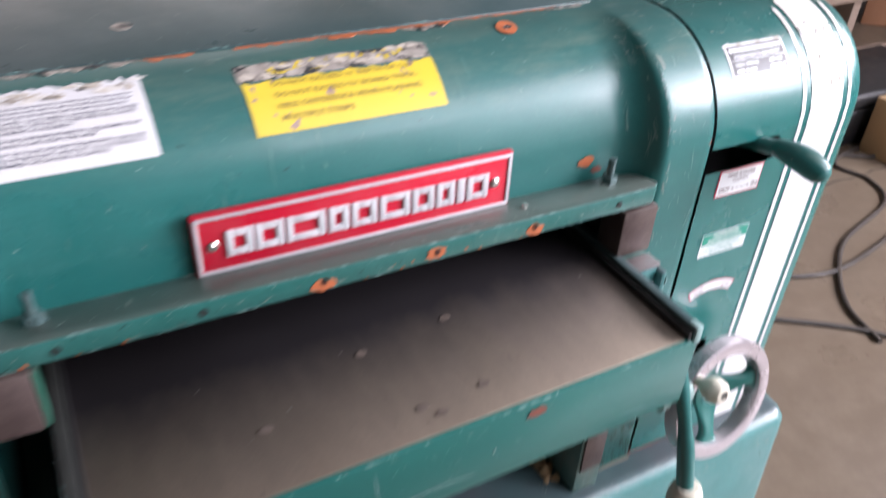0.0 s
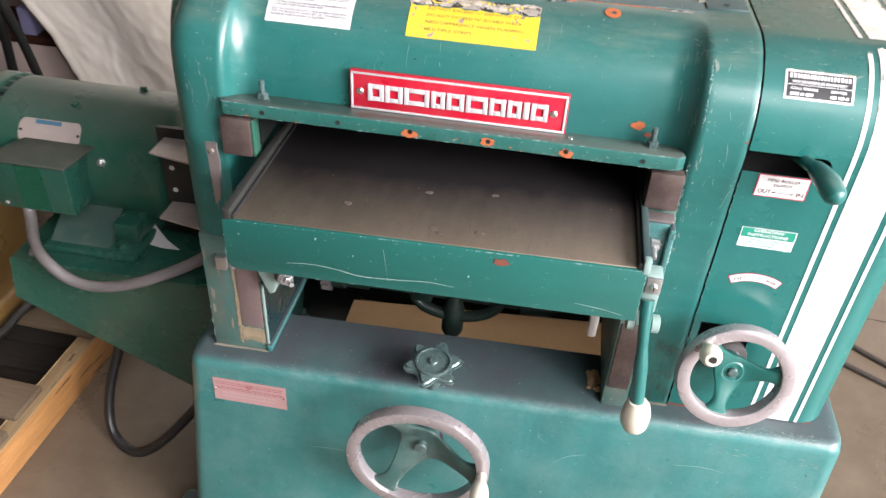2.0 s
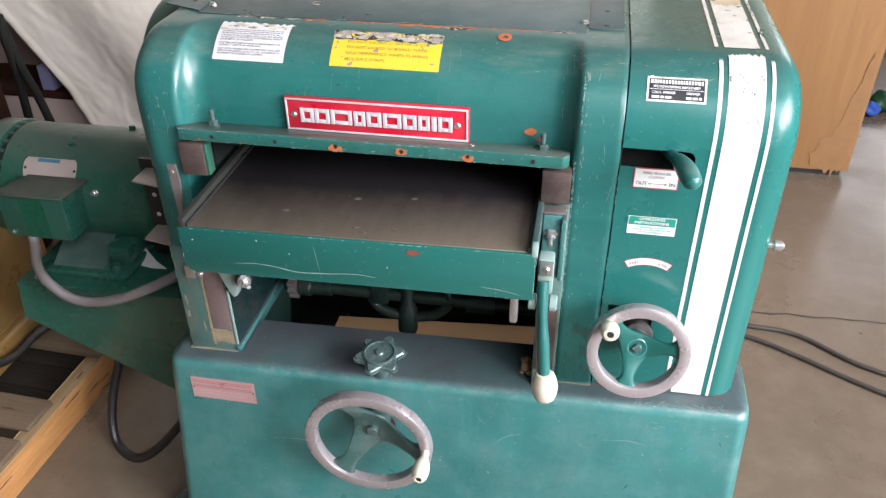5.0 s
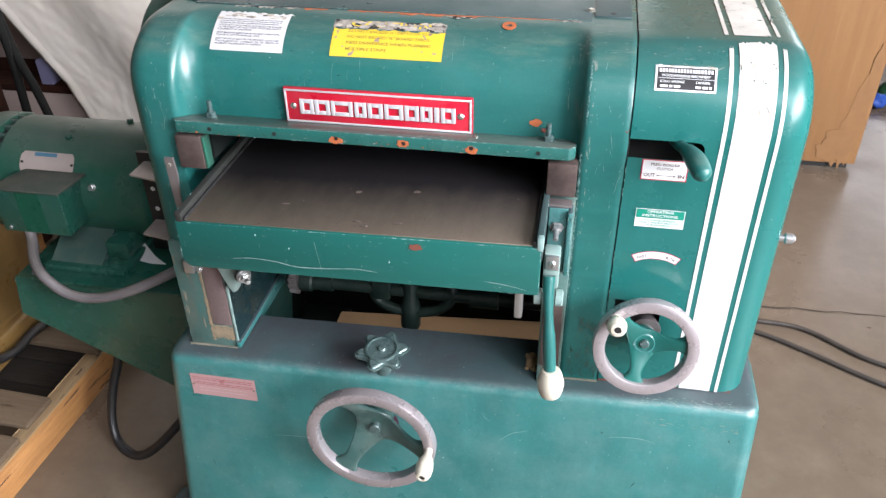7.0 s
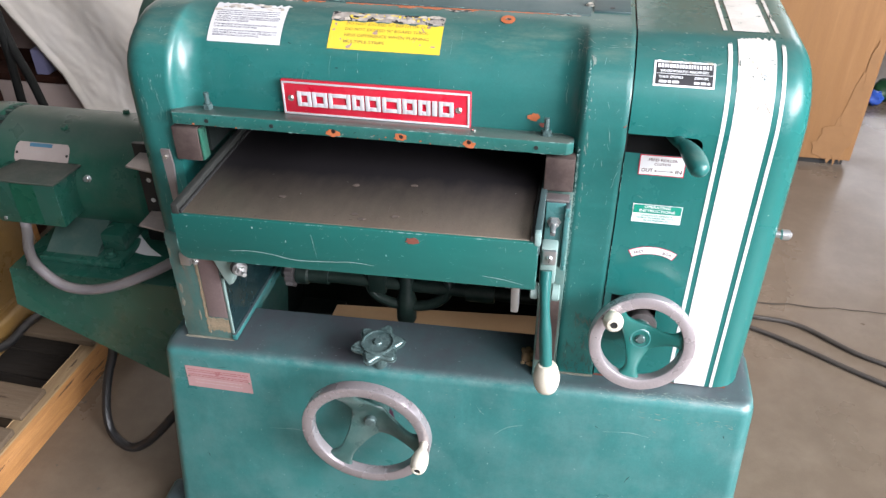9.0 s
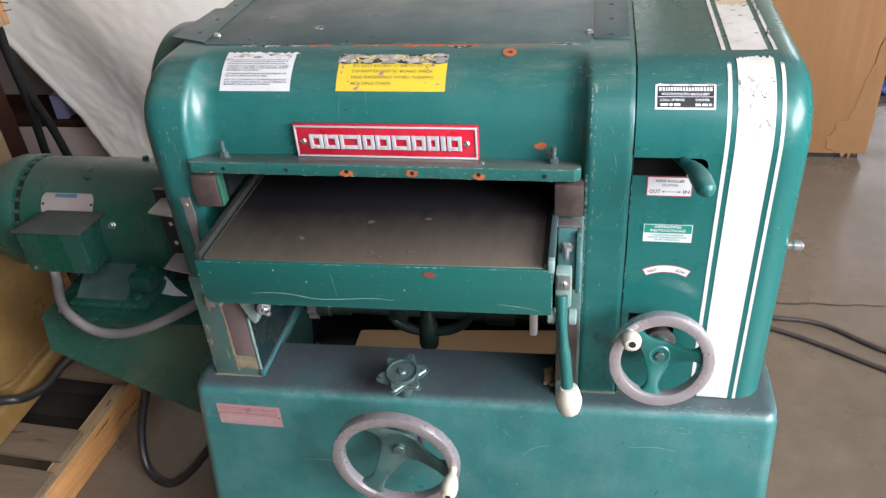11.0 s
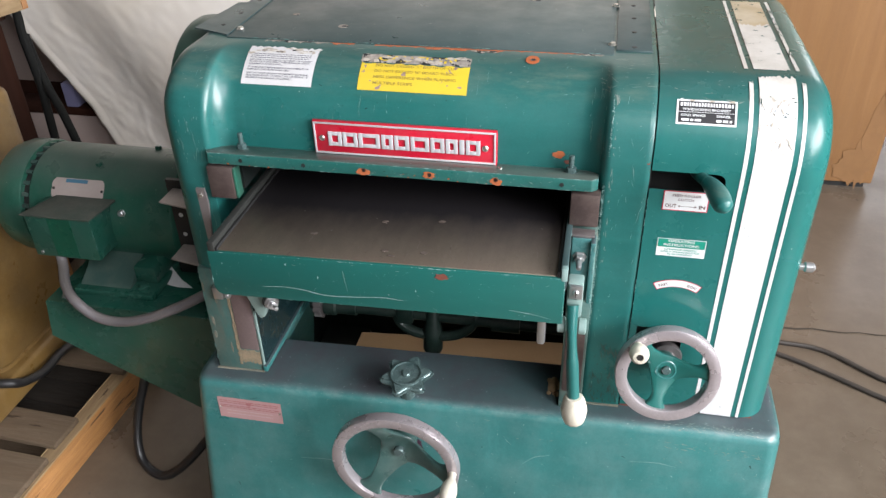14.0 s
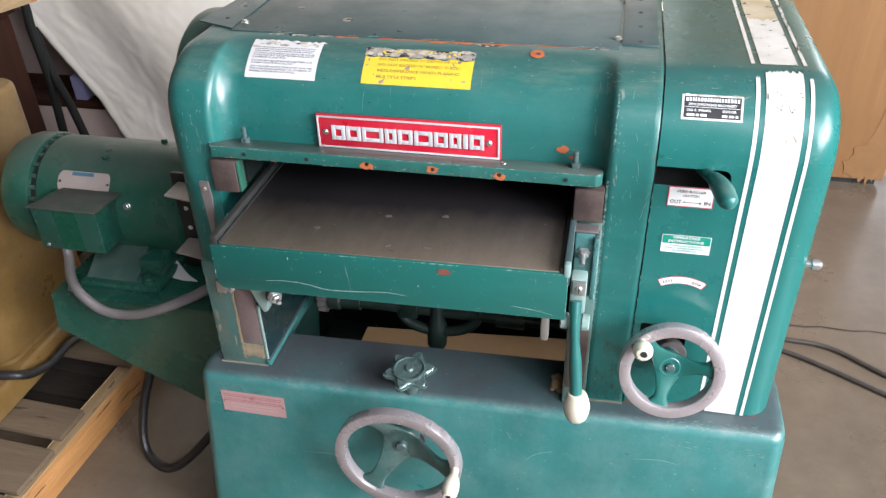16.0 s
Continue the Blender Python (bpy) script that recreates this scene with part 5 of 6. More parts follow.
def on_guard(u, s, lift):
    return skin_at(u, 0.412 + s, GY, SHOULDER, 0.484, lift)


def sheet(name, where, x0, x1, s0, s1, lift, material, parent, label="", n=10, ragged=0.0, seed=1):
    rnd = random.Random(seed)
    m = 24 if ragged else 2
    rows = []
    for k in range(n + 1):
        rows.append([where(x0 + (x1 - x0) * i / m, s0 + (s1 - s0) * k / n - (rnd.random() * ragged if k == n else 0), lift) for i in range(m + 1)])
    return part(name, grid_bm(rows), material, parent, label)


def lettering(where, body, x, s, height, width, lift, material, parent, align="LEFT", name="lettering", bold=0.028):
    bm = text_mesh(body, height, align, bold)
    if width:
        fit_width(bm, width)
    for v in bm.verts:
        v.co = where(x + v.co.x, s + v.co.y, lift)
    return part(name, bm, material, parent, smooth=0)


def bars(where, x0, x1, s_list, height, lift, material, parent, seed=0, name="print_line", widest=0.008, least=0.003, gap=0.0016):
    rnd = random.Random(seed)
    for s in s_list:
        bm = bmesh.new()
        x = x0
        while x < x1 - 0.002:
            w = min(least + widest * rnd.random(), x1 - x)
            q = [bm.verts.new(where(a, b, lift)) for a, b in ((x, s), (x + w, s), (x + w, s + height), (x, s + height))]
            bm.faces.new(q)
            x += w + gap
        part(name, bm, material, parent, smooth=0)


A = ARC
lab = sheet("caution_label", on_hood, -0.0675, 0.0855, 0.068, 0.112, 0.0005, yellow_label, planer, "yellow caution label with its heading torn away", ragged=0.003)
sheet("torn_heading", on_hood, -0.0695, 0.0855, 0.112, 0.130, 0.0005, torn_label, lab, "torn black heading strip", ragged=0.004, seed=4)
for k, line in enumerate(('DO NOT EXCEED ½" DEPTH OF CUT', 'DO NOT EXCEED ⅛" BOARD THICK-', "NESS DIFFERENCE WHEN PLANING", "MULTIPLE STRIPS")):
    lettering(on_hood, line, -0.047, 0.1065 - 0.0092 * k, 0.0042, 0.115 if k < 3 else 0.056, 0.0009, label_brown, lab, bold=0.008)
lettering(on_hood, "CAUTION", -0.046, 0.1205, 0.0105, 0.11, 0.0008, yellow_label, lab, name="heading_letters")
for k in range(30):
    r = random.Random(700 + k)
    cx, cs, w, h = -0.062 + 0.0049 * k, 0.114 + 0.014 * r.random(), 0.01 + 0.014 * r.random(), 0.005 + 0.005 * r.random()
    bm = bmesh.new()
    bm.faces.new([bm.verts.new(on_hood(cx + w / 2 * (0.5 + 0.5 * r.random()) * math.cos(a * 0.524), cs + h / 2 * (0.5 + 0.5 * r.random()) * math.sin(a * 0.524), 0.0012)) for a in range(12)])
    part("torn_patch", bm, torn_label if k % 3 else torn_paper, lab, smooth=0)
lab = sheet("safety_label", on_hood, -0.2385, -0.134, 0.0675, 0.1365, 0.0005, white_label, planer, "white safety label with a torn top edge and fine print", ragged=0.006, seed=7)
bars(on_hood, -0.2325, -0.143, [0.1098 + 0.0036 * k for k in range(3)], 0.0012, 0.0009, label_blue, lab, 5, widest=0.005, least=0.0012, gap=0.0011)
for line, w, s in (("USE SAFETY FACE SHIELD, GOGGLES, OR GLASSES", 0.092, 0.1062), ("TO PROTECT EYES AND OTHER PERSONAL SAFETY", 0.091, 0.1026), ("EQUIPMENT AS REQUIRED.", 0.05, 0.099), ("STOP MACHINE BEFORE MAKING ADJUSTMENTS OR", 0.091, 0.0934), ("CLEANING CHIPS FROM WORK AREA.", 0.063, 0.0898), ("KEEP THE FLOOR AROUND THE MACHINE CLEAN AND", 0.092, 0.0842), ("FREE FROM SCRAPS, SAWDUST, OIL OR GREASE TO", 0.092, 0.0806), ("MINIMIZE THE DANGER OF SLIPPING.", 0.068, 0.077)):
    lettering(on_hood, line, -0.2325, s, 0.0024, w, 0.0009, label_blue, lab, bold=0.018)
for k in range(22):
    r = random.Random(500 + k)
    cx, cs, w, h = -0.234 + 0.0046 * k, 0.1315 - (0.0155 - 0.0004 * k) * r.random(), 0.007 + 0.013 * r.random(), 0.003 + 0.006 * r.random()
    bm = bmesh.new()
    bm.faces.new([bm.verts.new(on_hood(cx + w / 2 * (0.45 + 0.55 * r.random()) * math.cos(a * 0.524), cs + h / 2 * (0.4 + 0.6 * r.random()) * math.sin(a * 0.524), 0.0011)) for a in range(12)])
    part("torn_patch", bm, (torn_paper, torn_white, torn_label)[(0, 1, 0, 1, 2)[k % 5]], lab, smooth=0)

plate = sheet("dealer_plate", on_guard, 0.3575, 0.4305, 0.060, 0.093, 0.0005, label_pale, planer, "black and silver dealer plate with a torn top edge", ragged=0.0)
sheet("black_field", on_guard, 0.360, 0.428, 0.0625, 0.0905, 0.0008, label_black, plate)
bars(on_guard, 0.362, 0.426, [0.0835], 0.005, 0.0011, label_pale, plate, 2, widest=0.0012, least=0.0018, gap=0.0011)
lettering(on_guard, "WOODWORKING MACHINERY", 0.394, 0.0793, 0.0033, 0.058, 0.0011, label_pale, plate, "CENTER")
sheet("rule", on_guard, 0.3605, 0.4275, 0.0757, 0.0763, 0.0011, label_pale, plate, n=1)
for a, b in ((0.364, 0.388), (0.406, 0.425)):
    bars(on_guard, a, b, [0.0645], 0.003, 0.0011, label_pale, plate, int(a * 1000))
lettering(on_guard, "COLO. SPRINGS", 0.3635, 0.0718, 0.003, 0.029, 0.0011, label_pale, plate)
lettering(on_guard, "DENVER", 0.406, 0.0718, 0.003, 0.0165, 0.0011, label_pale, plate)
for k in range(6):
    r = random.Random(800 + k)
    cx, w, h = 0.364 + 0.012 * k, 0.007 + 0.006 * r.random(), 0.002 + 0.003 * r.random()
    bm = bmesh.new()
    bm.faces.new([bm.verts.new(on_guard(cx + w / 2 * (0.6 + 0.4 * r.random()) * math.cos(a * 0.524), 0.0915 + h / 2 * (0.5 + 0.5 * r.random()) * math.sin(a * 0.524), 0.0014)) for a in range(12)])
    part("torn_patch", bm, torn_paper if k % 2 else label_pale, plate, smooth=0)


def flat_guard(u, v, lift):
    return Vector((u, GY - lift, v))


lab = sheet("clutch_label", flat_guard, 0.3545, 0.412, 0.838, 0.8675, 0.0005, label_red, planer, "white label with a red border for the feed roller clutch", n=1)
sheet("white_field", flat_guard, 0.3558, 0.4107, 0.8393, 0.8662, 0.0008, label_pale, lab, n=1)
lettering(flat_guard, "FEED ROLLER", 0.3835, 0.8608, 0.0034, 0.036, 0.0011, label_umber, lab, "CENTER")
lettering(flat_guard, "CLUTCH", 0.3835, 0.8548, 0.0034, 0.02, 0.0011, label_umber, lab, "CENTER")
lettering(flat_guard, "OUT", 0.358, 0.8452, 0.0052, 0.0145, 0.0011, label_umber, lab)
lettering(flat_guard, "IN", 0.4005, 0.8452, 0.0052, 0.0078, 0.0011, label_umber, lab)
bm = bmesh.new()
for pts in ([(0.3755, 0.8449), (0.3965, 0.8449), (0.3965, 0.8456), (0.3755, 0.8456)], [(0.3738, 0.84525), (0.3768, 0.8436), (0.3768, 0.8469)], [(0.3982, 0.84525), (0.3952, 0.8436), (0.3952, 0.8469)]):
    bm.faces.new([bm.verts.new(flat_guard(a, b, 0.0011)) for a, b in pts])
part("arrow", bm, label_umber, lab, smooth=0)

lab = sheet("instruction_label", flat_guard, 0.3555, 0.419, 0.7665, 0.7945, 0.0005, label_pale, planer, "green and white operating instruction label", n=1)
sheet("green_field", flat_guard, 0.3565, 0.418, 0.7808, 0.7938, 0.0008, label_green, lab, n=1)
for k, (line, w) in enumerate((("OPERATING", 0.034), ("INSTRUCTIONS", 0.046))):
    lettering(flat_guard, line, 0.387, 0.7908 - 0.006 * k, 0.0038, w, 0.0011, label_pale, lab, "CENTER")
for k, (line, w) in enumerate((("CHANGE SPEEDS", 0.043), ("ONLY WHEN MOTOR", 0.052), ("IS RUNNING", 0.032))):
    lettering(flat_guard, line, 0.387, 0.7777 - 0.0038 * k, 0.0024, w, 0.0011, label_green, lab, "CENTER")


def arc_label(u, v, lift):
    a = (u - 0.391) / 0.062
    r = 0.062 + v
    return Vector((0.391 + r * math.sin(a), GY - lift, 0.6628 + r * math.cos(a)))


lab = sheet("speed_label", lambda u, v, q: arc_label(u, v, q), 0.358, 0.424, -0.009, 0.0035, 0.0005, label_red, planer, "curved white label with a red edge for fast and slow", ragged=0.00001, n=1)
sheet("white_field", lambda u, v, q: arc_label(u, v, q), 0.3592, 0.4228, -0.0081, 0.0026, 0.0008, label_pale, lab, ragged=0.00001, n=1)
lettering(arc_label, "FAST", 0.3635, -0.0036, 0.0044, 0.014, 0.0011, label_umber, lab)
lettering(arc_label, "SLOW", 0.4045, -0.0036, 0.0044, 0.0145, 0.0011, label_umber, lab)


def on_base(u, v, lift):
    return Vector((u, BY - 0.02 * (BZ - v) - lift, v))


lab = sheet("serial_plate", on_base, -0.336, -0.2205, 0.378, 0.4245, 0.0008, pink_plate, planer, "faded pink serial number plate", n=1)
bars(on_base, -0.332, -0.225, [0.4165, 0.4125, 0.406, 0.4025], 0.0016, 0.0012, plate_red, lab, 3)
bars(on_base, -0.322, -0.238, [0.395, 0.388], 0.0018, 0.0012, plate_pale, lab, 6)
bars(on_base, -0.283, -0.2745, [0.4095, 0.412, 0.4145], 0.002, 0.0014, plate_red, lab, 9)
for a in (-0.332, -0.2245):
    part("rivet", lathe_bm(on_base(a, 0.401, 0.0008), (0, -1, 0), [(0.0022, 0), (0.0015, 0.001), (0, 0.0012)], 8), chrome, lab)

# chipped paint along the hood's rear edge and spots
rnd = random.Random(11)


def ragged_strip(x0, x1, y0, y1, material, seed, name="paint_chip"):
    r = random.Random(seed)
    n = max(6, int((x1 - x0) / 0.004))
    front = [(x0 + (x1 - x0) * k / n, y0 + (y1 - y0) * 0.75 * r.random() * (1.0 if 0 < k < n else 1.3)) for k in range(n + 1)]
    back = [(x0 + (x1 - x0) * k / n, y1 - (y1 - y0) * 0.15 * r.random()) for k in range(n, -1, -1)]
    return part(name, prism_bm(front + back, 0.0005, pose(0, 0, 0.9958)), material, head)


for x0, x1, y0, y1, m, sd in ((-0.225, -0.13, 0.243, 0.2512, torn_label, 1), (-0.128, -0.09, 0.2435, 0.2512, orange_primer, 2), (-0.06, 0.02, 0.2455, 0.2512, orange_primer, 3), (0.015, 0.125, 0.241, 0.2512, orange_primer, 4), (0.125, 0.235, 0.2475, 0.2512, orange_primer, 5), (0.08, 0.118, 0.236, 0.246, torn_label, 6), (0.225, 0.262, 0.244, 0.2512, torn_label, 7)):
    ragged_strip(x0, x1, y0, y1, m, sd)
part("orange_spot", lathe_bm((0.168, 0.2255, 0.9935), (0, -0.25, 1), [(0.0095, 0), (0.0095, 0.0005), (0, 0.0005)], 20), orange_primer, head)
blot(0, 0, 0, 0.01, 0.006, 61, pose(0.1685, 0.2247, 0.9942, 14, 0, 0), head, torn_label, "scuff", 10)
for u, y, r in ((-0.129, 0.32, 0.008), (-0.222, 0.369, 0.006), (0.146, 0.495, 0.01)):
    part("bare_spot", lathe_bm((u, y, 0.9976), (0, 0, 1), [(r, 0), (r, 0.0004), (0, 0.0004)], 16), torn_label, planer)
blot(0, 0, 0, 0.019, 0.013, 5, pose(0.215, 0.149, 0.892, 90, 0, 0), head)
blot(0, 0, 0, 0.012, 0.008, 15, pose(0.228, 0.1492, 0.882, 90, 0, 0), head, rust)

# ---- motor and its bracket ----
MY, MZ, MR = 0.458, 0.563, 0.1145
bm = bmesh.new()
add_lathe(bm, (-0.828, MY, MZ), (1, 0, 0), [(MR - 0.012, 0), (MR, 0.004), (MR, 0.305), (MR - 0.006, 0.313), (MR - 0.02, 0.319), (0.03, 0.324), (0.03, 0.36), (0.014, 0.36), (0.014, 0.4), (0, 0.4)], 64)
motor = part("motor", bm, green_motor, planer, "dark green electric motor on a bracket")
bm = lathe_bm((-0.844, MY, MZ), (1, 0, 0), [(MR - 0.008, 0), (MR - 0.008, 0.02)], 64)
part("vent_ring", bm, black_iron, motor)
for k in range(30):
    a = 2 * math.pi * k / 30
    bm = bmesh.new()
    add_box(bm, -0.844, -0.827, -0.0038, 0.0038, MR - 0.014, MR - 0.001)
    bmesh.ops.transform(bm, matrix=Matrix.Translation((0, MY, MZ)) @ Matrix.Rotation(a, 4, "X"), verts=bm.verts)
    part("vent_rib", bm, foot_paint, motor, smooth=0)
bm = lathe_bm((-0.8415, MY, MZ), (-1, 0, 0), [(MR - 0.001, 0), (MR + 0.002, 0.001), (MR + 0.004, 0.005), (MR + 0.003, 0.042), (MR - 0.005, 0.065), (MR - 0.028, 0.078), (MR - 0.06, 0.083), (0, 0.084)], 64)
part("fan_cover", bm, green_motor, motor, "rounded fan cover with vent slots")
tb = part("terminal_box", box_bm(-0.786, -0.648, 0.285, 0.36, 0.53, 0.622, bevel=0.004), box_paint, motor, "square terminal box")
part("box_lid", prism_bm([(-0.79, 0.28), (-0.644, 0.28), (-0.636, 0.36), (-0.762, 0.36)], 0.004, pose(0, 0.0, 0.622), bevel=0.001), lid_dust, tb, "dusty lid of the terminal box")
part("bright_patch", box_bm(-0.738, -0.69, 0.2843, 0.286, 0.535, 0.618), mat("glossy_green_patch", (0.005, 0.085, 0.05), 0.25), tb, "glossier green patch")
part("box_screw", lathe_bm((-0.77, 0.2848, 0.54), (0, -1, 0), [(0.004, 0), (0.003, 0.002), (0, 0.002)], 10), zinc, tb)

# curved motor plate
rows = []
for k in range(9):
    a = radians(28.5 + 21.5 * k / 8)
    inset = 0.007 * abs(k / 4 - 1) ** 4
    rows.append([Vector((x, MY - (MR + 0.0008) * math.cos(a), MZ + (MR + 0.0008) * math.sin(a))) for x in (-0.776 + inset, -0.72, -0.663 - inset)])
mp_ = part("motor_plate", grid_bm(rows), rating_metal, motor, "silver rating plate")
rows = []
for k in range(3):
    a = radians(45.5 + 3.6 * k / 2)
    rows.append([Vector((x, MY - (MR + 0.0014) * math.cos(a), MZ + (MR + 0.0014) * math.sin(a))) for x in (-0.747, -0.70)])
part("blue_bar", grid_bm(rows), mat("blue_print", (0.07, 0.2, 0.3), 0.5), mp_)
for x in (-0.7715, -0.6675):
    d = Vector((0, -math.cos(radians(39)), math.sin(radians(39))))
    part("plate_rivet", lathe_bm(Vector((x, MY, MZ)) + d * (MR + 0.0008), d, [(0.0028, 0), (0.0022, 0.0014), (0, 0.0016)], 10), black_iron, mp_)
for x, a in ((-0.69, 68), (-0.623, 20), (-0.60, 104)):
    d = Vector((0, -math.cos(radians(a)), math.sin(radians(a))))
    bm = bmesh.new()
    add_bolt(bm, Vector((x, MY, MZ)) + d * (MR - 0.001), d, 0.007 if a != 20 else 0.006, 0.008)
    part("motor_bolt", bm, green_motor if a != 20 else zinc, motor)
bm = bmesh.new()
add_prism(bm, [(0.295, 0.462), (0.42, 0.462), (0.42, 0.505), (0.365, 0.505)], 0.108, pose(-0.718, 0, 0, 90, 0, 90))
part("motor_foot", bm, foot_paint, motor, "dusty pale green motor foot")
bm = bmesh.new()
add_box(bm, -0.726, -0.556, 0.28, 0.60, 0.448, 0.462, bevel=0.004)
add_lathe(bm, (-0.585, 0.302, 0.461), (0, 0, 1), [(0.012, 0), (0.012, 0.006), (0.008, 0.008), (0.008, 0.014), (0, 0.014)], 14)
part("foot_plate", bm, box_paint, motor)
part("foot_block", box_bm(-0.609, -0.563, 0.318, 0.42, 0.4623, 0.5, bevel=0.004), box_paint, motor, "dark green block of the motor foot")

bm = bmesh.new()
add_box(bm, -0.772, -0.36, 0.25, 0.62, 0.438, 0.448, bevel=0.003)
add_prism(bm, [(-0.772, 0.446), (-0.36, 0.446), (-0.36, 0.135), (-0.786, 0.357)], 0.008, front_at(0, 0.258, 0))
add_prism(bm, [(0.259, 0.437), (0.62, 0.437), (0.62, 0.40), (0.259, 0.362)], 0.006, pose(-0.772, 0, 0, 90, 0, 90))
bracket = part("motor_bracket", bm, box_paint, planer, "dark green folded steel motor bracket with a sloping lower edge")
bm = bmesh.new()
add_bolt(bm, (-0.737, 0.272, 0.448), (0, 0, 1), 0.009, 0.007)
part("bracket_bolt", bm, zinc, bracket)

# belt-side sheet metal between motor and planer
bm = prism_bm([(-0.567, 0.379), (-0.571, 0.352), (-0.556, 0.338), (-0.53, 0.333), (-0.5, 0.335), (-0.53, 0.352)], 0.0012, pose(0, 0, 0.4486))
for v in bm.verts:
    v.co.z += 0.5 * max(0.0, v.co.y - 0.345)
tagged(part("paper_scrap", bm, white_label), "small torn white paper scrap on the motor bracket", "paper")
bm = bmesh.new()
add_box(bm, -0.497, -0.43, 0.326, 0.334, 0.51, 0.70)
# second sheet is black for the shade between motor foot and tab
add_box(bm, -0.55, -0.40, 0.386, 0.392, 0.4485, 0.575)
cover = part("belt_plate", bm, black_iron, planer, "black slotted plate between motor and planer, with a sheet for shade")
for z in (0.585, 0.627):
    part("slot", lathe_bm((-0.481, 0.3255, z), (0, -1, 0), [(0.0045, 0), (0.0045, 0.0006), (0, 0.0006)], 10), label_pale, cover)
part("upper_tab", prism_bm([(-0.486, 0.276), (-0.36, 0.25), (-0.36, 0.33), (-0.485, 0.33)], 0.003, pose(0, 0, 0.68)), tab_steel, cover, "bent bare steel tab")
part("lower_tab", prism_bm([(-0.49, 0.276), (-0.36, 0.25), (-0.36, 0.33), (-0.49, 0.325)], 0.003, pose(0, 0, 0.558)), tab_steel, cover, "bent bare steel tab")
# round pulley housing standing behind the left column
bm = lathe_bm((-0.356, 0.38, 0.855), (-1, 0, 0), [(0.128, 0), (0.128, 0.034), (0.1265, 0.043), (0.122, 0.052), (0.114, 0.059), (0.1, 0.063), (0.05, 0.064), (0, 0.064)], 56)
part("pulley_housing", bm, green_motor, planer, "round dark green pulley housing")

part("conduit", tube_bm([(-0.745, 0.30, 0.545), (-0.735, 0.285, 0.515), (-0.70, 0.235, 0.505), (-0.665, 0.205, 0.495), (-0.627, 0.2, 0.466), (-0.582, 0.2, 0.459), (-0.527, 0.2, 0.472), (-0.463, 0.205, 0.5), (-0.41, 0.22, 0.525), (-0.375, 0.25, 0.54)], 0.0095), conduit_grey, planer, "grey flexible conduit from the terminal box")
cable = part("power_cable", tube_bm([(-0.632, 0.325, 0.3000), (-0.654, 0.308, 0.1980), (-0.665, 0.290, 0.1540), (-0.672, 0.272, 0.1100), (-0.671, 0.252, 0.0690), (-0.660, 0.234, 0.0400), (-0.639, 0.220, 0.0240), (-0.615, 0.213, 0.0160), (-0.591, 0.211, 0.0200), (-0.565, 0.214, 0.0370), (-0.538, 0.222, 0.0620), (-0.514, 0.235, 0.0880), (-0.492, 0.250, 0.1130), (-0.430, 0.275, 0.1900)], 0.0098), cable_black)
tagged(cable, "black rubber power cable looping down to the floor", "cable")

# ---- on the floor behind and beside ----
# unseen dark panels added to shut light and background out of the base
for x0 in (-0.415, 0.595):
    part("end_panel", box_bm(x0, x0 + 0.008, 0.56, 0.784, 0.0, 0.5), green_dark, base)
part("rear_panel", box_bm(-0.42, 0.6, 0.785, 0.795, 0.0, 0.13), green_dark, base, "low dark panel added across the back to hide what lies behind")
# dark sheet paints the floor's shade beside the cardboard
part("floor_shade", box_bm(-0.406, -0.288, 0.36, 0.784, 0.0, 0.012), green_dark, base, "dark sheet added for the shade on the floor inside the base")
bm = prism_bm([(-0.285, 0.36), (0.56, 0.36), (0.56, 0.772), (-0.285, 0.7)], 0.058, pose(0, 0, 0.012), bevel=0.002)
tagged(part("cardboard_sheet", bm, cardboard), "tan cardboard lying inside the planer's base", "cardboard")
for k, pts in enumerate(([(0.62, 0.93, 0), (0.773, 0.918, 0), (0.891, 0.9, 0), (1.026, 0.805, 0), (1.2, 0.745, 0), (1.366, 0.734, 0), (1.6, 0.67, 0), (2.0, 0.75, 0)], [(0.62, 0.91, 0), (0.766, 0.871, 0), (0.875, 0.816, 0), (1.009, 0.735, 0), (1.227, 0.62, 0), (1.416, 0.495, 0), (1.6, 0.35, 0), (2.0, 0.3, 0)], [(1.45, 0.42, 0), (1.494, 0.552, 0), (1.62, 0.682, 0), (1.761, 0.77, 0), (2.04, 0.86, 0), (2.12, 0.98, 0), (2.1, 1.1, 0), (2.3, 1.15, 0), (2.6, 1.1, 0)], [(1.9, 1.25, 0), (2.05, 1.17, 0), (2.16, 1.141, 0), (2.35, 1.08, 0), (2.7, 1.2, 0)])):
    pts = [(x, y, 0.0072) for x, y, _ in pts]
    tagged(part("floor_cable", tube_bm(pts, 0.0064, seg=10), cable_dusty), "black electric cable lying on the concrete", "cable", "cables on the floor")
rnd = random.Random(3)
pts = [(0.6 + 0.04 * k, 0.986 + 0.02 * k * 0.04 + 0.01 * (rnd.random() - 0.5)) for k in range(75)]
bm = bmesh.new()
a = [bm.verts.new((x, y, 0.0012)) for x, y in pts]
b = [bm.verts.new((x, y + 0.003 + 0.004 * rnd.random(), 0.0012)) for x, y in pts]
for k in range(len(a) - 1):
    bm.faces.new((a[k], a[k + 1], b[k + 1], b[k]))
tagged(part("floor_crack", bm, crack_dark, smooth=0), "hairline crack across the concrete", "crack", kind="structure")

# wooden cabinet behind
cab = thing("wooden_cabinet", "tall honey-coloured veneered cabinet with scuffs, standing on the concrete", "cabinet")
part("body", box_bm(0.455, 1.213, 1.826, 2.4, 0.022, 2.0, bevel=0.004), cabinet_wood, cab)
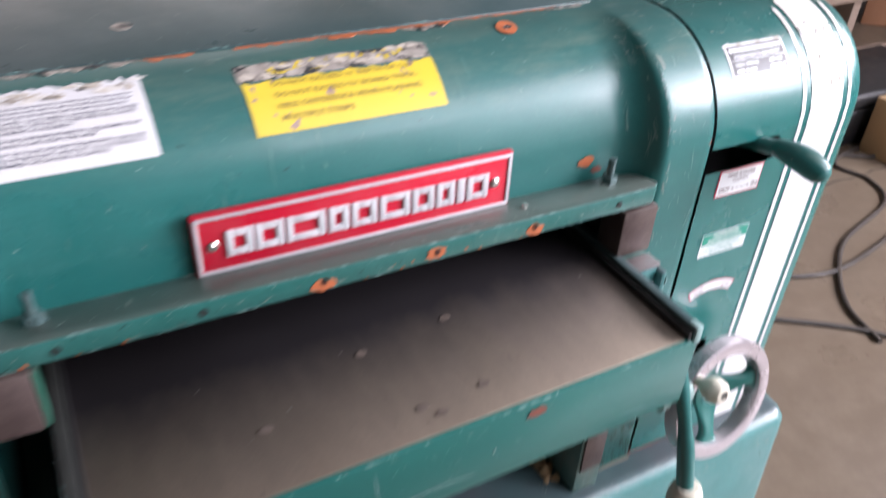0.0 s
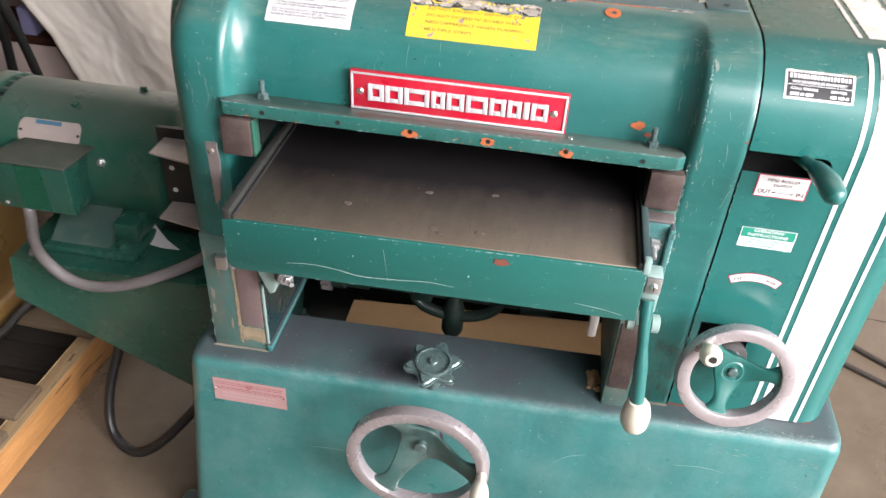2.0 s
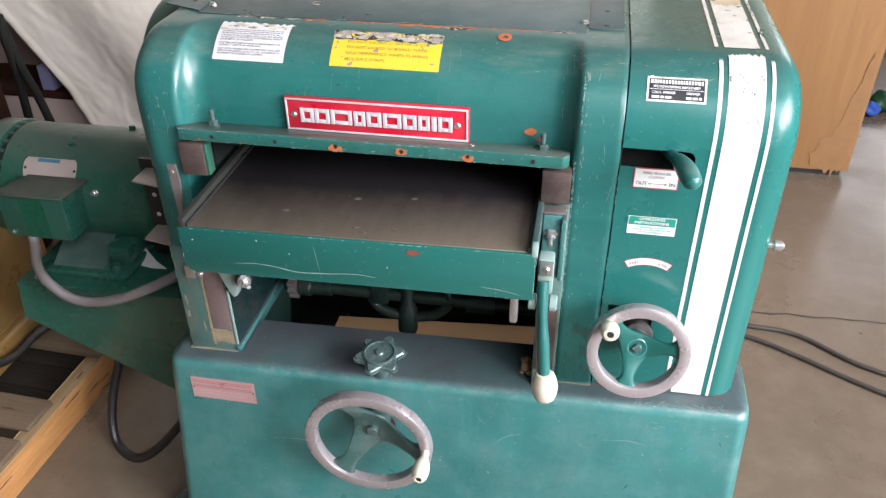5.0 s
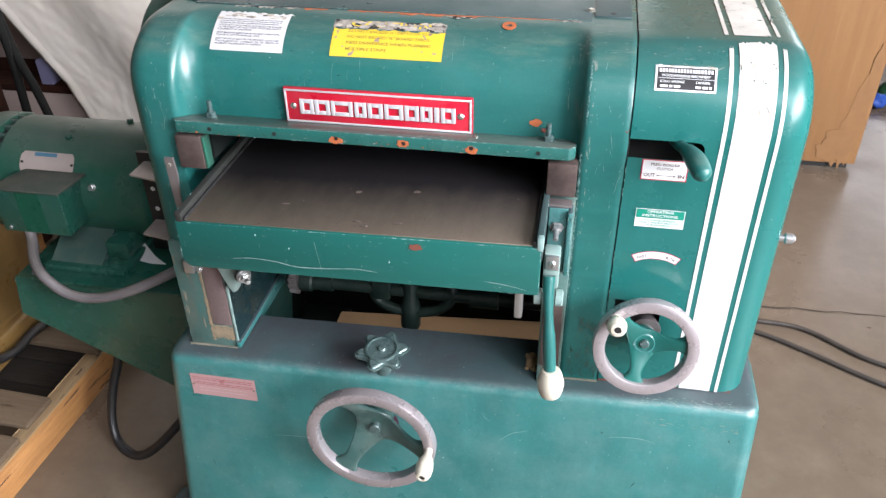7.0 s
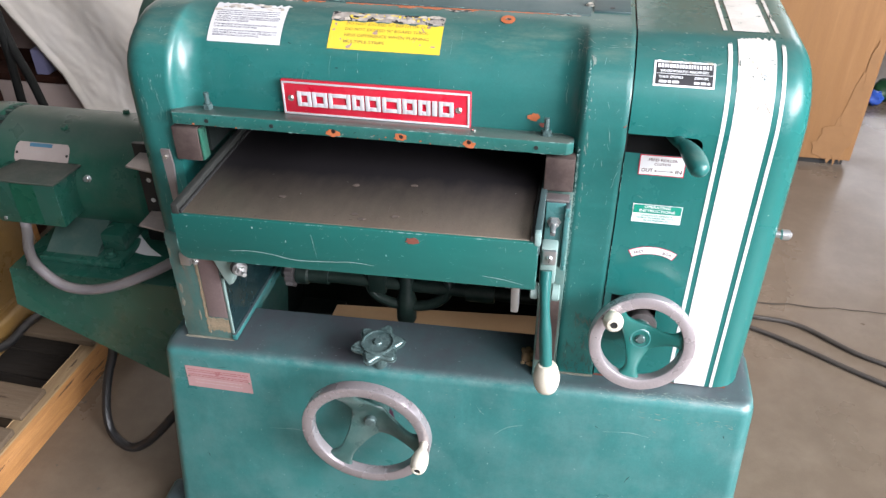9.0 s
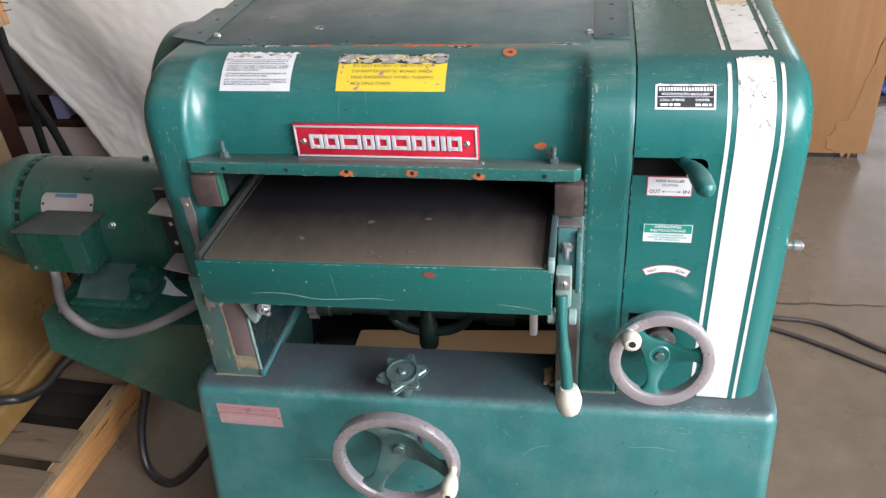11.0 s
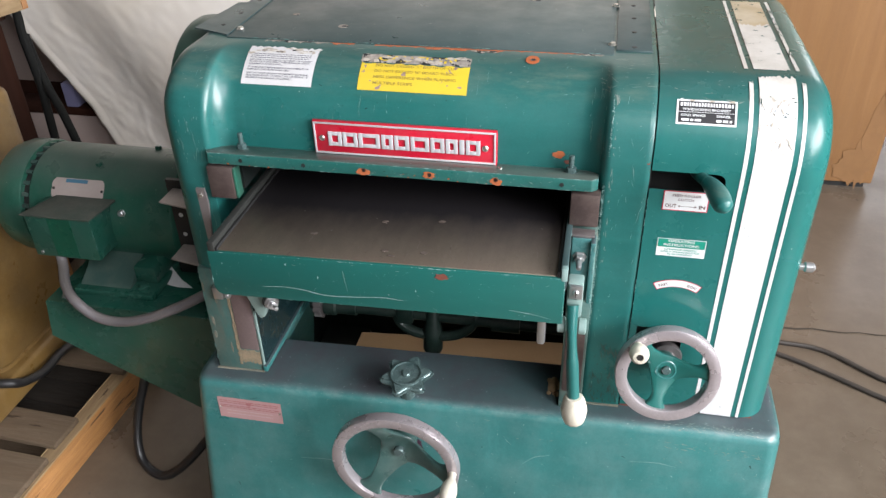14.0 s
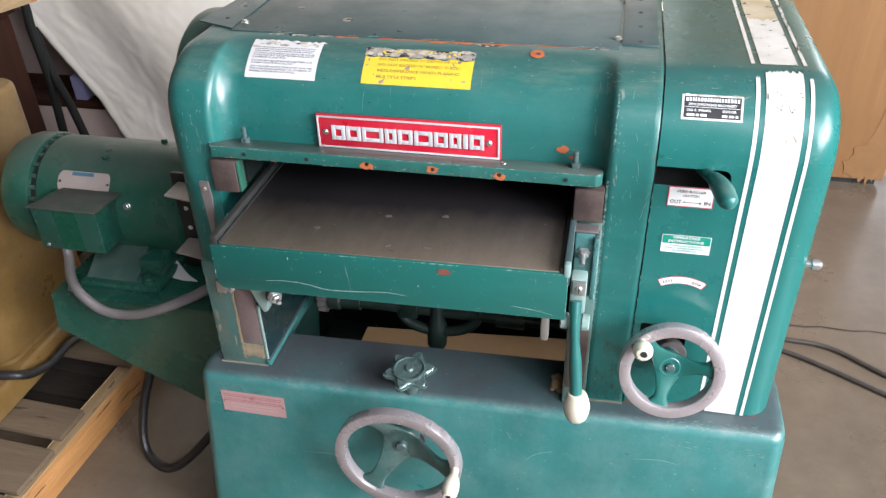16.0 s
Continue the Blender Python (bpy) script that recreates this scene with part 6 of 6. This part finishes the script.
part("plinth", box_bm(0.48, 1.193, 1.84, 2.38, 0.0, 0.023), black_iron, cab, "dark recessed plinth")
# darker brown patches in the lower corner of the veneer
for k, (x, z, w, h) in enumerate(((1.16, 0.12, 0.1, 0.26), (1.175, 0.21, 0.07, 0.26), (1.186, 0.3, 0.05, 0.22), (1.135, 0.085, 0.14, 0.14), (1.19, 0.36, 0.036, 0.2))):
    blot(0, 0, 0, w, h, 620 + k, front_at(x, 1.8256 - 0.0005 * k, z), cab, veneer_dark, "dark_patch", 28)

# white drop cloth hanging behind the planer
rows = []
for j in range(161):
    v = j / 160
    row = []
    for i in range(221):
        u = i / 220
        left = -1.36 - 0.30 * min(1.0, v * 2.4) - 0.22 * max(0.0, min(1.0, v * 2.4) - 0.35) - 0.02 * math.sin(7 * v)
        x = left + (0.44 - left) * u
        z = 0.02 + 1.9 * v
        fine = max(0.0, 1 - v * 2.2)
        crease = 0.5 * (1 - abs(noise.noise((u * 6 + v * 2, v * 4 - u * 3, 2.0)))) ** 9 + fine * (1 - abs(noise.noise((u * 22 - v * 9, v * 26 + u * 8, 5.0)))) ** 8 + 0.4 * fine * (1 - abs(noise.noise((u * 44, v * 47 + u * 9, 8.0)))) ** 8
        fold = max(0.0, min(1.0, (u - 0.075 - 0.012 * math.sin(9 * v)) / 0.13))
        fold = fold * fold * (3 - 2 * fold)
        back = max(0.0, min(1.0, (u - 0.22) / 0.3))
        y = 1.47 - 0.034 * fold + 0.034 * back * back * (3 - 2 * back) + 0.012 * math.sin(9 * u + 4.5 * v + 0.6) - 0.0035 * crease + 0.0015 * noise.noise((u * 60, v * 40, 0)) + 0.0025 * noise.noise((u * 9 + v * 5, v * 3, 4.0)) - 0.003 * (0.004 < u < 0.018) + 0.1 * (1 - v) * u
        row.append(Vector((x, y, z)))
    rows.append(row)
bm = grid_bm(rows)
cl = part("drop_cloth", bm, cloth_white, smooth=80)
sm = cl.modifiers.new("thickness", "SOLIDIFY")
sm.thickness = 0.002
tagged(cl, "creased off-white canvas drop cloth hanging behind the planer", "cloth")

# tan machine on a pallet
tan = thing("tan_machine", "tan painted round-cornered machine standing on a pallet", "machine")
def rounded_plan(x0, x1, y0, y1, r):
    return [(cx + r * math.cos(radians(a0 + 15 * k)), cy + r * math.sin(radians(a0 + 15 * k))) for cx, cy, a0 in ((x1 - r, y0 + r, -90), (x1 - r, y1 - r, 0), (x0 + r, y1 - r, 90), (x0 + r, y0 + r, 180)) for k in range(7)]


def rounded_block(plan, depth, z, bevel):
    """An upright block with rounded corners and a rounded rim."""
    bm = prism_bm(plan, depth, pose(0, 0, z))
    bmesh.ops.recalc_face_normals(bm, faces=bm.faces)
    rim = [e for e in bm.edges if abs(e.verts[0].co.z - e.verts[1].co.z) < 1e-6]
    bmesh.ops.bevel(bm, geom=rim, offset=bevel, segments=3, profile=0.5, affect="EDGES")
    return bm


part("housing", rounded_block(rounded_plan(-1.784, -0.9826, 0.2758, 0.6002, 0.05), 0.559, 0.1876, 0.014), tan_paint, tan)
part("neck", prism_bm(rounded_plan(-1.774, -0.9927, 0.286, 0.59, 0.045), 0.0122, pose(0, 0, 0.1754)), tan_paint, tan)
part("plinth", rounded_block(rounded_plan(-1.794, -0.9714, 0.1355, 0.6103, 0.05), 0.0732, 0.1022, 0.012), tan_paint, tan)
pal = thing("wooden_pallet", "rough pine pallet with gaps between its boards", "pallet")
turn = Matrix.Translation((-0.8042, 0.2312, 0)) @ Matrix.Rotation(radians(-2.5), 4, "Z")


def pallet_piece(name, material, *b):
    bm = box_bm(*b, bevel=0.003)
    bmesh.ops.transform(bm, matrix=turn, verts=bm.verts)
    return part(name, bm, material, pal)


for x in (0.0, -0.48, -0.96):
    pallet_piece("stringer", pallet_wood_y, x - 0.037, x, -0.64, 0.64, 0.0, 0.0835)
    # paler strip paints the light falling on the stringer's top
    pallet_piece("lit_top", pale_pine, x - 0.0368, x - 0.0004, -0.639, 0.639, 0.0837, 0.0852)
for y in (-0.6, -0.07, 0.46):
    pallet_piece("bottom_board", pallet_wood, -0.97, -0.0365, y, y + 0.11, 0.0, 0.018)
# near-black boards added for the shade seen between the deck boards
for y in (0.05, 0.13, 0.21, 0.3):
    pallet_piece("bottom_board", shade_wood, -0.95, -0.0365, y, y + 0.076, 0.0, 0.02)
for k, (y, w) in enumerate(((-0.62, 0.14), (-0.463, 0.122), (-0.3204, 0.112), (-0.1986, 0.1157), (-0.0504, 0.0863), (0.192, 0.1117), (0.39, 0.122))):
    pallet_piece("deck_board", pallet_wood, -1.0, (-0.004, -0.011, -0.002, -0.006, -0.016, -0.003, -0.008)[k], y, y + w, 0.0855, 0.0995 + 0.002 * (k % 2))

# things in the corner behind the motor
for pts in ([(-1.29, 1.03, 0.80), (-1.275, 1.022, 0.76), (-1.275, 1.018, 0.705), (-1.272, 1.018, 0.645), (-1.269, 1.018, 0.595), (-1.268, 1.018, 0.535), (-1.272, 1.018, 0.475), (-1.275, 1.018, 0.3), (-1.24, 1.018, 0.014)], [(-1.278, 1.03, 0.70), (-1.272, 1.03, 0.64), (-1.262, 1.027, 0.59), (-1.242, 1.018, 0.54), (-1.222, 1.015, 0.48), (-1.16, 0.99, 0.3), (-1.06, 0.96, 0.15), (-0.96, 0.95, 0.014)]):
    tagged(part("hose", tube_bm(pts, 0.0118), hose_black), "thick black hose hanging behind the motor", "hose", "hoses in the corner")
dark = thing("dark_cabinet", "near-black brown wooden cabinet in the corner", "cabinet")
part("body", box_bm(-2.1, -1.3, 0.712, 0.99, 0.0, 0.752, bevel=0.012, seg=3), dark_wood, dark)
part("top", box_bm(-2.11, -1.29, 0.705, 1.0, 0.753, 0.783, bevel=0.006, seg=3), dark_wood, dark)
crate = thing("wooden_crate", "open light wooden crate with two nails protruding from its end", "crate")
crate_at = Matrix.Translation((-1.221, 0.985, 0.784)) @ Matrix.Rotation(radians(-14.8), 4, "Z")
for b, m_ in (((-0.015, 0, -0.27, 0, 0, 0.054), pale_pine), ((-0.42, 0.0, 0.0008, 0.018, 0, 0.125), orange_wood), ((-0.42, -0.405, -0.27, 0, 0, 0.054), pale_pine), ((-0.42, 0.0, -0.288, -0.2708, 0, 0.1), orange_wood), ((-0.404, -0.016, -0.27, 0, 0.001, 0.009), orange_wood)):
    bm = box_bm(*b, bevel=0.0015)
    bmesh.ops.transform(bm, matrix=crate_at, verts=bm.verts)
    part("board", bm, m_, crate)
for y, z, tilt in ((0.008, 0.058, -0.02), (0.01, 0.034, 0.16)):
    bm = lathe_bm((-0.004, y, z), (1, 0.05, tilt), [(0.0013, 0), (0.0013, 0.034), (0, 0.034)], 8)
    bmesh.ops.transform(bm, matrix=crate_at, verts=bm.verts)
    part("nail", bm, black_iron, crate)
low = thing("low_box", "low grey-brown box with a dark lid behind the drop cloth", "box")
part("body", box_bm(-2.05, -1.44, 1.515, 1.62, 0.0, 0.235, bevel=0.004), cardboard_grey, low)
# dark lid carries the shade of the gap below the panel
part("lid", box_bm(-2.055, -1.435, 1.51, 1.622, 0.2355, 0.262, bevel=0.004), dark_wood, low, "lid coloured dark for the shade of the gap")
panel = thing("leaning_panel", "grey-brown panel above a dark strip for the gap, standing behind the cloth", "panel")
part("board", box_bm(-2.0, -1.4, 1.625, 1.65, 0.3095, 0.9, bevel=0.003), cardboard_grey, panel)
# dark strip stands for the shaded gap under the board
part("gap_strip", box_bm(-2.0, -1.4, 1.627, 1.65, 0.0, 0.309, bevel=0.003), dark_wood, panel, "dark strip added for the shade below the board")
tagged(part("small_box", box_bm(-1.605, -1.558, 1.518, 1.57, 0.263, 0.352, bevel=0.004), lavender), "small lavender plastic box behind the hoses", "box")

# far end of the shop: boards and pallets stacked against the east wall
for k in range(9):
    x, y = 2.75 + 0.11 * k, 2.75 - 0.1 * k
    bm = box_bm(-0.055 - 0.01 * (k % 3), 0.055, -0.012, 0.012, 0.0, 1.5 + 0.1 * (k % 4), bevel=0.003)
    bmesh.ops.transform(bm, matrix=pose(x, y, 0.0, -7, 2 * (k % 3 - 1), -45), verts=bm.verts)
    tagged(part("rough_board", bm, brown_wood if k % 3 else dark_wood), "rough reddish-brown board leaning at the back of the shop", "board", "boards at the back")

# two crumpled bags on the floor behind the cabinet
for x, y, r, m_, words in ((1.478, 2.44, 0.052, mat("dark_green_plastic", (0.008, 0.05, 0.02), 0.35), "small crumpled dark green bag on the concrete"), (1.424, 2.385, 0.036, mat("blue_plastic", (0.03, 0.09, 0.4), 0.4), "small crumpled blue bag on the concrete")):
    rows = []
    for j in range(13):
        v = math.pi * j / 12
        rows.append([Vector((x, y, r * 0.8)) + r * (1 + 0.35 * noise.noise((2.6 * math.sin(v) * math.cos(0.349 * i) + x, 2.6 * math.sin(v) * math.sin(0.349 * i), 2.6 * math.cos(v) + y))) * Vector((math.sin(v) * math.cos(0.349 * i), math.sin(v) * math.sin(0.349 * i), 0.8 * math.cos(v))) for i in range(18)])
    rows = [row + row[:1] for row in rows]
    for row in rows:
        for p in row:
            p.z = max(p.z, 0.001)
    bm = grid_bm(rows)
    bmesh.ops.remove_doubles(bm, verts=bm.verts, dist=1e-5)
    tagged(part("crumpled_bag", bm, m_, smooth=60), words, "bag")

# black cable lying on the pallet beside the tan machine
tagged(part("pallet_cable", tube_bm([(-1.184, 0.217, 0.1876), (-1.062, 0.239, 0.1876), (-1.008, 0.251, 0.1866), (-0.965, 0.266, 0.1805), (-0.950, 0.295, 0.1622), (-0.945, 0.349, 0.1449), (-0.950, 0.420, 0.1398), (-0.958, 0.522, 0.1144), (-0.960, 0.644, 0.1115)], 0.0105), cable_black), "black rubber cable lying over the pallet", "cable")

# pallet stood on edge, dark case and box at the far end
rack = thing("standing_pallet", "pale weathered pallet standing on edge before the boards", "pallet")
for x in (2.06, 2.62, 3.14):
    part("post", box_bm(x, x + 0.045, 1.58, 1.67, 0.0, 1.05, bevel=0.004), pale_wood, rack)
for k, z in enumerate((0.06, 0.36, 0.62, 0.9)):
    part("slat", box_bm(2.03, 3.2, 1.557, 1.579, z, z + 0.1 + 0.01 * (k % 2), bevel=0.003), pale_wood, rack)
case = thing("dark_case", "black hard case lying on the floor", "case")
part("shell", box_bm(2.2, 2.75, 1.18, 1.5, 0.0, 0.14, bevel=0.02, seg=3), cable_black, case)
part("lid", box_bm(2.195, 2.755, 1.175, 1.505, 0.142, 0.2, bevel=0.02, seg=3), cable_black, case)
tagged(part("cardboard_box", box_bm(2.28, 2.6, 0.98, 1.15, 0.0, 0.2, bevel=0.003), cardboard), "small tan cardboard box on the concrete", "box")

# worn edges on the motor bracket and terminal box
worn_edge([(-0.771, 0.2495, 0.447), (-0.37, 0.2495, 0.447)], bracket, 50, 0.0005, 0.2)
worn_edge([(-0.772, 0.2498, 0.446), (-0.785, 0.2498, 0.36)], bracket, 51, 0.0005, 0.25)
worn_edge([(-0.785, 0.2855, 0.621), (-0.65, 0.2855, 0.621)], tb, 52, 0.00060, 0.36)
worn_edge([(-0.6485, 0.2855, 0.535), (-0.6485, 0.2855, 0.62)], tb, 53, 0.00060, 0.40)

# ---- scuffs and scratches in the paint ----
def on_column(u, s, lift):
    p = skin_at(u, 0.426 + s, SIDE_Y, SHOULDER, 0.47, lift)
    return p + Vector((0, rounding(u), 0))


def on_cove(u, s, lift):
    p = skin_at(u, 0.426 + s, HOOD_Y, SHOULDER, 0.47, lift)
    return p - Vector((0, bulge(u) + lift, 0))


def on_apron(u, v, lift):
    return Vector((u, -lift, v))


def scuffs(where, owner, material, seed, n, u_range, v_range, long=0.006, wide=0.0008, lean=0.0, spread=1.6, bias=1.0, lift=0.0003):
    """Many short uneven marks over a patch of a surface, as one part."""
    rd = random.Random(seed)
    bm = bmesh.new()
    for _ in range(n):
        u = u_range[0] + (u_range[1] - u_range[0]) * rd.random()
        v = v_range[0] + (v_range[1] - v_range[0]) * rd.random() ** bias
        a = lean + spread * (rd.random() - 0.5)
        half, w = long * (0.15 + rd.random() ** 2.5) / 2, wide * (0.4 + rd.random())
        du, dv = math.cos(a), math.sin(a)
        top, low = [], []
        for t in (-1.0, -0.45, 0.1, 0.6, 1.0):
            k = w * (1 - abs(t) ** 2 * 0.9) * (0.4 + 0.9 * rd.random()) / 2
            bend = 0.12 * half * (rd.random() - 0.5)
            cu, cv = u + du * half * t - dv * bend, v + dv * half * t + du * bend
            top.append(bm.verts.new(where(cu - dv * k, cv + du * k, lift)))
            low.append(bm.verts.new(where(cu + dv * k, cv - du * k, lift)))
        for q in range(4):
            bm.faces.new((low[q], low[q + 1], top[q + 1], top[q]))
    return tagged(part("scuff", bm, material, owner, smooth=0), "fine scuffs and scratches in the paint, and painted glints", kind="stuff")


up = math.pi / 2
scuffs(on_hood, head, scuff_pale, 1, 70, (-0.23, 0.23), (-0.01, 0.15), 0.007, 0.0007, 0.0, 3.0)
scuffs(on_hood, head, scuff_pale, 45, 24, (-0.23, 0.23), (-0.01, 0.15), 0.03, 0.0005, up, 0.2)
scuffs(on_hood, head, scuff_grey, 2, 75, (-0.23, 0.235), (0.125, 0.245), 0.012, 0.0012, 0.0, 0.8)
scuffs(on_hood, head, scuff_dark, 3, 14, (-0.23, 0.23), (-0.01, 0.14), 0.012, 0.0012, 0.0, 3.0)
scuffs(on_column, head, scuff_grey, 4, 22, (0.285, 0.33), (0.1, 0.18), 0.018, 0.0008, 0.0, 0.4)
scuffs(on_column, head, scuff_pale, 5, 40, (0.285, 0.331), (-0.38, 0.1), 0.012, 0.0007, up, 1.2)
# rub marks that also paint the highlight on this column's edge
scuffs(on_column, head, scuff_grey, 6, 36, (0.2835, 0.288), (-0.15, 0.09), 0.014, 0.0014, up, 0.4)
scuffs(on_column, head, scuff_pale, 7, 40, (-0.318, -0.287), (-0.35, 0.1), 0.012, 0.0009, up, 1.0)
scuffs(on_column, head, scuff_grey, 8, 26, (-0.318, -0.287), (0.08, 0.2), 0.012, 0.0012, 0.3, 2.0)
scuffs(on_guard, guard, scuff_grey, 9, 22, (0.34, 0.44), (0.09, 0.17), 0.013, 0.0013, 0.0, 0.9)
scuffs(on_guard, guard, scuff_pale, 10, 25, (0.34, 0.44), (0.0, 0.09), 0.008, 0.0006, 0.0, 3.0)
scuffs(flat_guard, guard, scuff_pale, 11, 30, (0.34, 0.442), (0.49, 0.84), 0.008, 0.0006, up, 2.5)
scuffs(on_guard, guard, scuff_dark, 12, 18, (0.457, 0.50), (0.07, 0.105), 0.008, 0.0016, 0.3, 2.6, lift=0.0012)
scuffs(on_guard, guard, torn_paper, 28, 45, (0.457, 0.50), (0.03, 0.10), 0.012, 0.0018, up, 1.0, lift=0.001)
scuffs(on_guard, guard, scuff_dark, 13, 26, (0.457, 0.50), (-0.40, 0.06), 0.009, 0.0007, up, 1.2, lift=0.0012)
scuffs(on_guard, guard, green_guard, 41, 34, (0.504, 0.511), (0.165, 0.42), 0.02, 0.0022, up, 0.5, lift=0.0012)
scuffs(on_base, base, scuff_pale, 14, 220, (-0.34, 0.55), (0.1, 0.45), 0.007, 0.0006, 0.6, 3.0, 0.6)
scuffs(on_base, base, scuff_grey, 15, 60, (-0.34, 0.55), (0.4, 0.452), 0.008, 0.0008, 0.0, 1.6)
scuffs(on_base, base, scuff_grey, 16, 40, (0.41, 0.55), (0.437, 0.453), 0.012, 0.0013, 0.0, 0.6)
scuffs(on_base, base, scuff_dark, 17, 16, (-0.34, 0.55), (0.12, 0.45), 0.02, 0.0016, 0.3, 3.0)
scuffs(on_apron, table, scuff_pale, 18, 80, (-0.24, 0.235), (0.722, 0.784), 0.008, 0.0006, 0.4, 3.0)
scuffs(on_apron, table, scuff_grey, 19, 26, (-0.24, 0.235), (0.774, 0.786), 0.007, 0.0008, 0.0, 0.7)


def on_bar(u, v, lift):
    return Vector((u, 0.106 - lift, v))


def on_ledge(u, v, lift):
    return Vector((u, v, 0.88 + lift))


def on_plate(u, v, lift):
    return Vector((u, v, 0.9975 + lift))


def on_rail(u, v, lift):
    return Vector((u, v, BZ + sag(u) + lift))


scuffs(on_bar, front_bar, scuff_grey, 20, 60, (-0.27, 0.258), (0.864, 0.878), 0.007, 0.0009, 0.0, 2.0)
scuffs(on_bar, front_bar, scuff_dark, 21, 30, (-0.27, 0.258), (0.864, 0.878), 0.006, 0.0011, 0.0, 2.0)
scuffs(on_ledge, front_bar, scuff_grey, 22, 50, (-0.27, 0.258), (0.11, 0.14), 0.006, 0.0009, 0.3, 3.0)
scuffs(on_plate, planer, scuff_grey, 23, 60, (-0.28, 0.27), (0.26, 0.54), 0.01, 0.0008, 0.5, 3.0)
scuffs(on_rail, base, scuff_grey, 24, 70, (-0.22, 0.56), (0.115, 0.2), 0.005, 0.0008, 0.5, 3.0)


def on_motor(u, v, lift):
    return Vector((u, MY - (MR + lift) * math.cos(v), MZ + (MR + lift) * math.sin(v)))


def on_bracket_face(u, v, lift):
    return Vector((u, 0.25 - lift, v))


scuffs(on_motor, motor, scuff_pale, 25, 60, (-0.81, -0.53), (-0.5, 1.6), 0.006, 0.0012, 0.0, 3.0)
scuffs(on_bracket_face, bracket, scuff_pale, 26, 50, (-0.74, -0.38), (0.38, 0.44), 0.008, 0.0008, 0.0, 2.5)


def on_base_edge(u, a, lift):
    r = RB + lift
    return Vector((u, BY + RB - r * math.cos(a), BZ + sag(u) - RB + r * math.sin(a)))


def on_table(u, v, lift):
    return Vector((u, v, tz(u, TZ) + lift))


scuffs(on_base_edge, base, scuff_grey, 30, 240, (-0.33, 0.54), (0.5, 1.5), 0.005, 0.03, 0.0, 0.3)
scuffs(on_base_edge, base, scuff_grey, 31, 150, (0.40, 0.545), (0.7, 1.5), 0.006, 0.05, 0.0, 0.3)
scuffs(on_table, table, table_scratch, 32, 90, (-0.225, 0.225), (0.008, 0.05), 0.025, 0.0004, up, 0.25)
scuffs(on_column, head, grime, 36, 90, (0.285, 0.33), (-0.412, -0.3), 0.02, 0.0022, up, 0.8, 1.7)
scuffs(on_column, head, grime, 37, 60, (-0.32, -0.288), (-0.412, -0.26), 0.025, 0.0025, up, 0.6, 1.5)
# long pale lines paint the glints along the right cove
scuffs(on_cove, head, scuff_pale, 43, 22, (0.252, 0.277), (0.0, 0.1), 0.03, 0.0008, up, 0.15)
scuffs(on_cove, head, scuff_grey, 44, 30, (0.262, 0.283), (0.09, 0.135), 0.009, 0.0012, 0.3, 2.4)
scuffs(on_column, head, scuff_pale, 46, 45, (-0.325, -0.288), (-0.25, 0.03), 0.03, 0.0012, up, 0.5)
scuffs(on_column, head, scuff_pale, 47, 16, (0.285, 0.331), (-0.4, 0.05), 0.03, 0.001, up, 0.5)
# dirt packed where the columns meet the base
for x0, x1, y in ((-0.342, -0.256, 0.1155), (0.276, 0.334, 0.1182)):
    part("packed_dirt", tube_bm([(x, y, BZ + sag(x) + 0.0005) for x in (x0, (x0 + x1) / 2, x1)], 0.0022, seg=8), caked_dust, base, "pale dirt packed into the corner")
for owner, bm in WORN.values():
    tagged(part("worn_edge", bm, edge_pale, owner), "paint rubbed pale along the edges, and painted glints", kind="stuff")
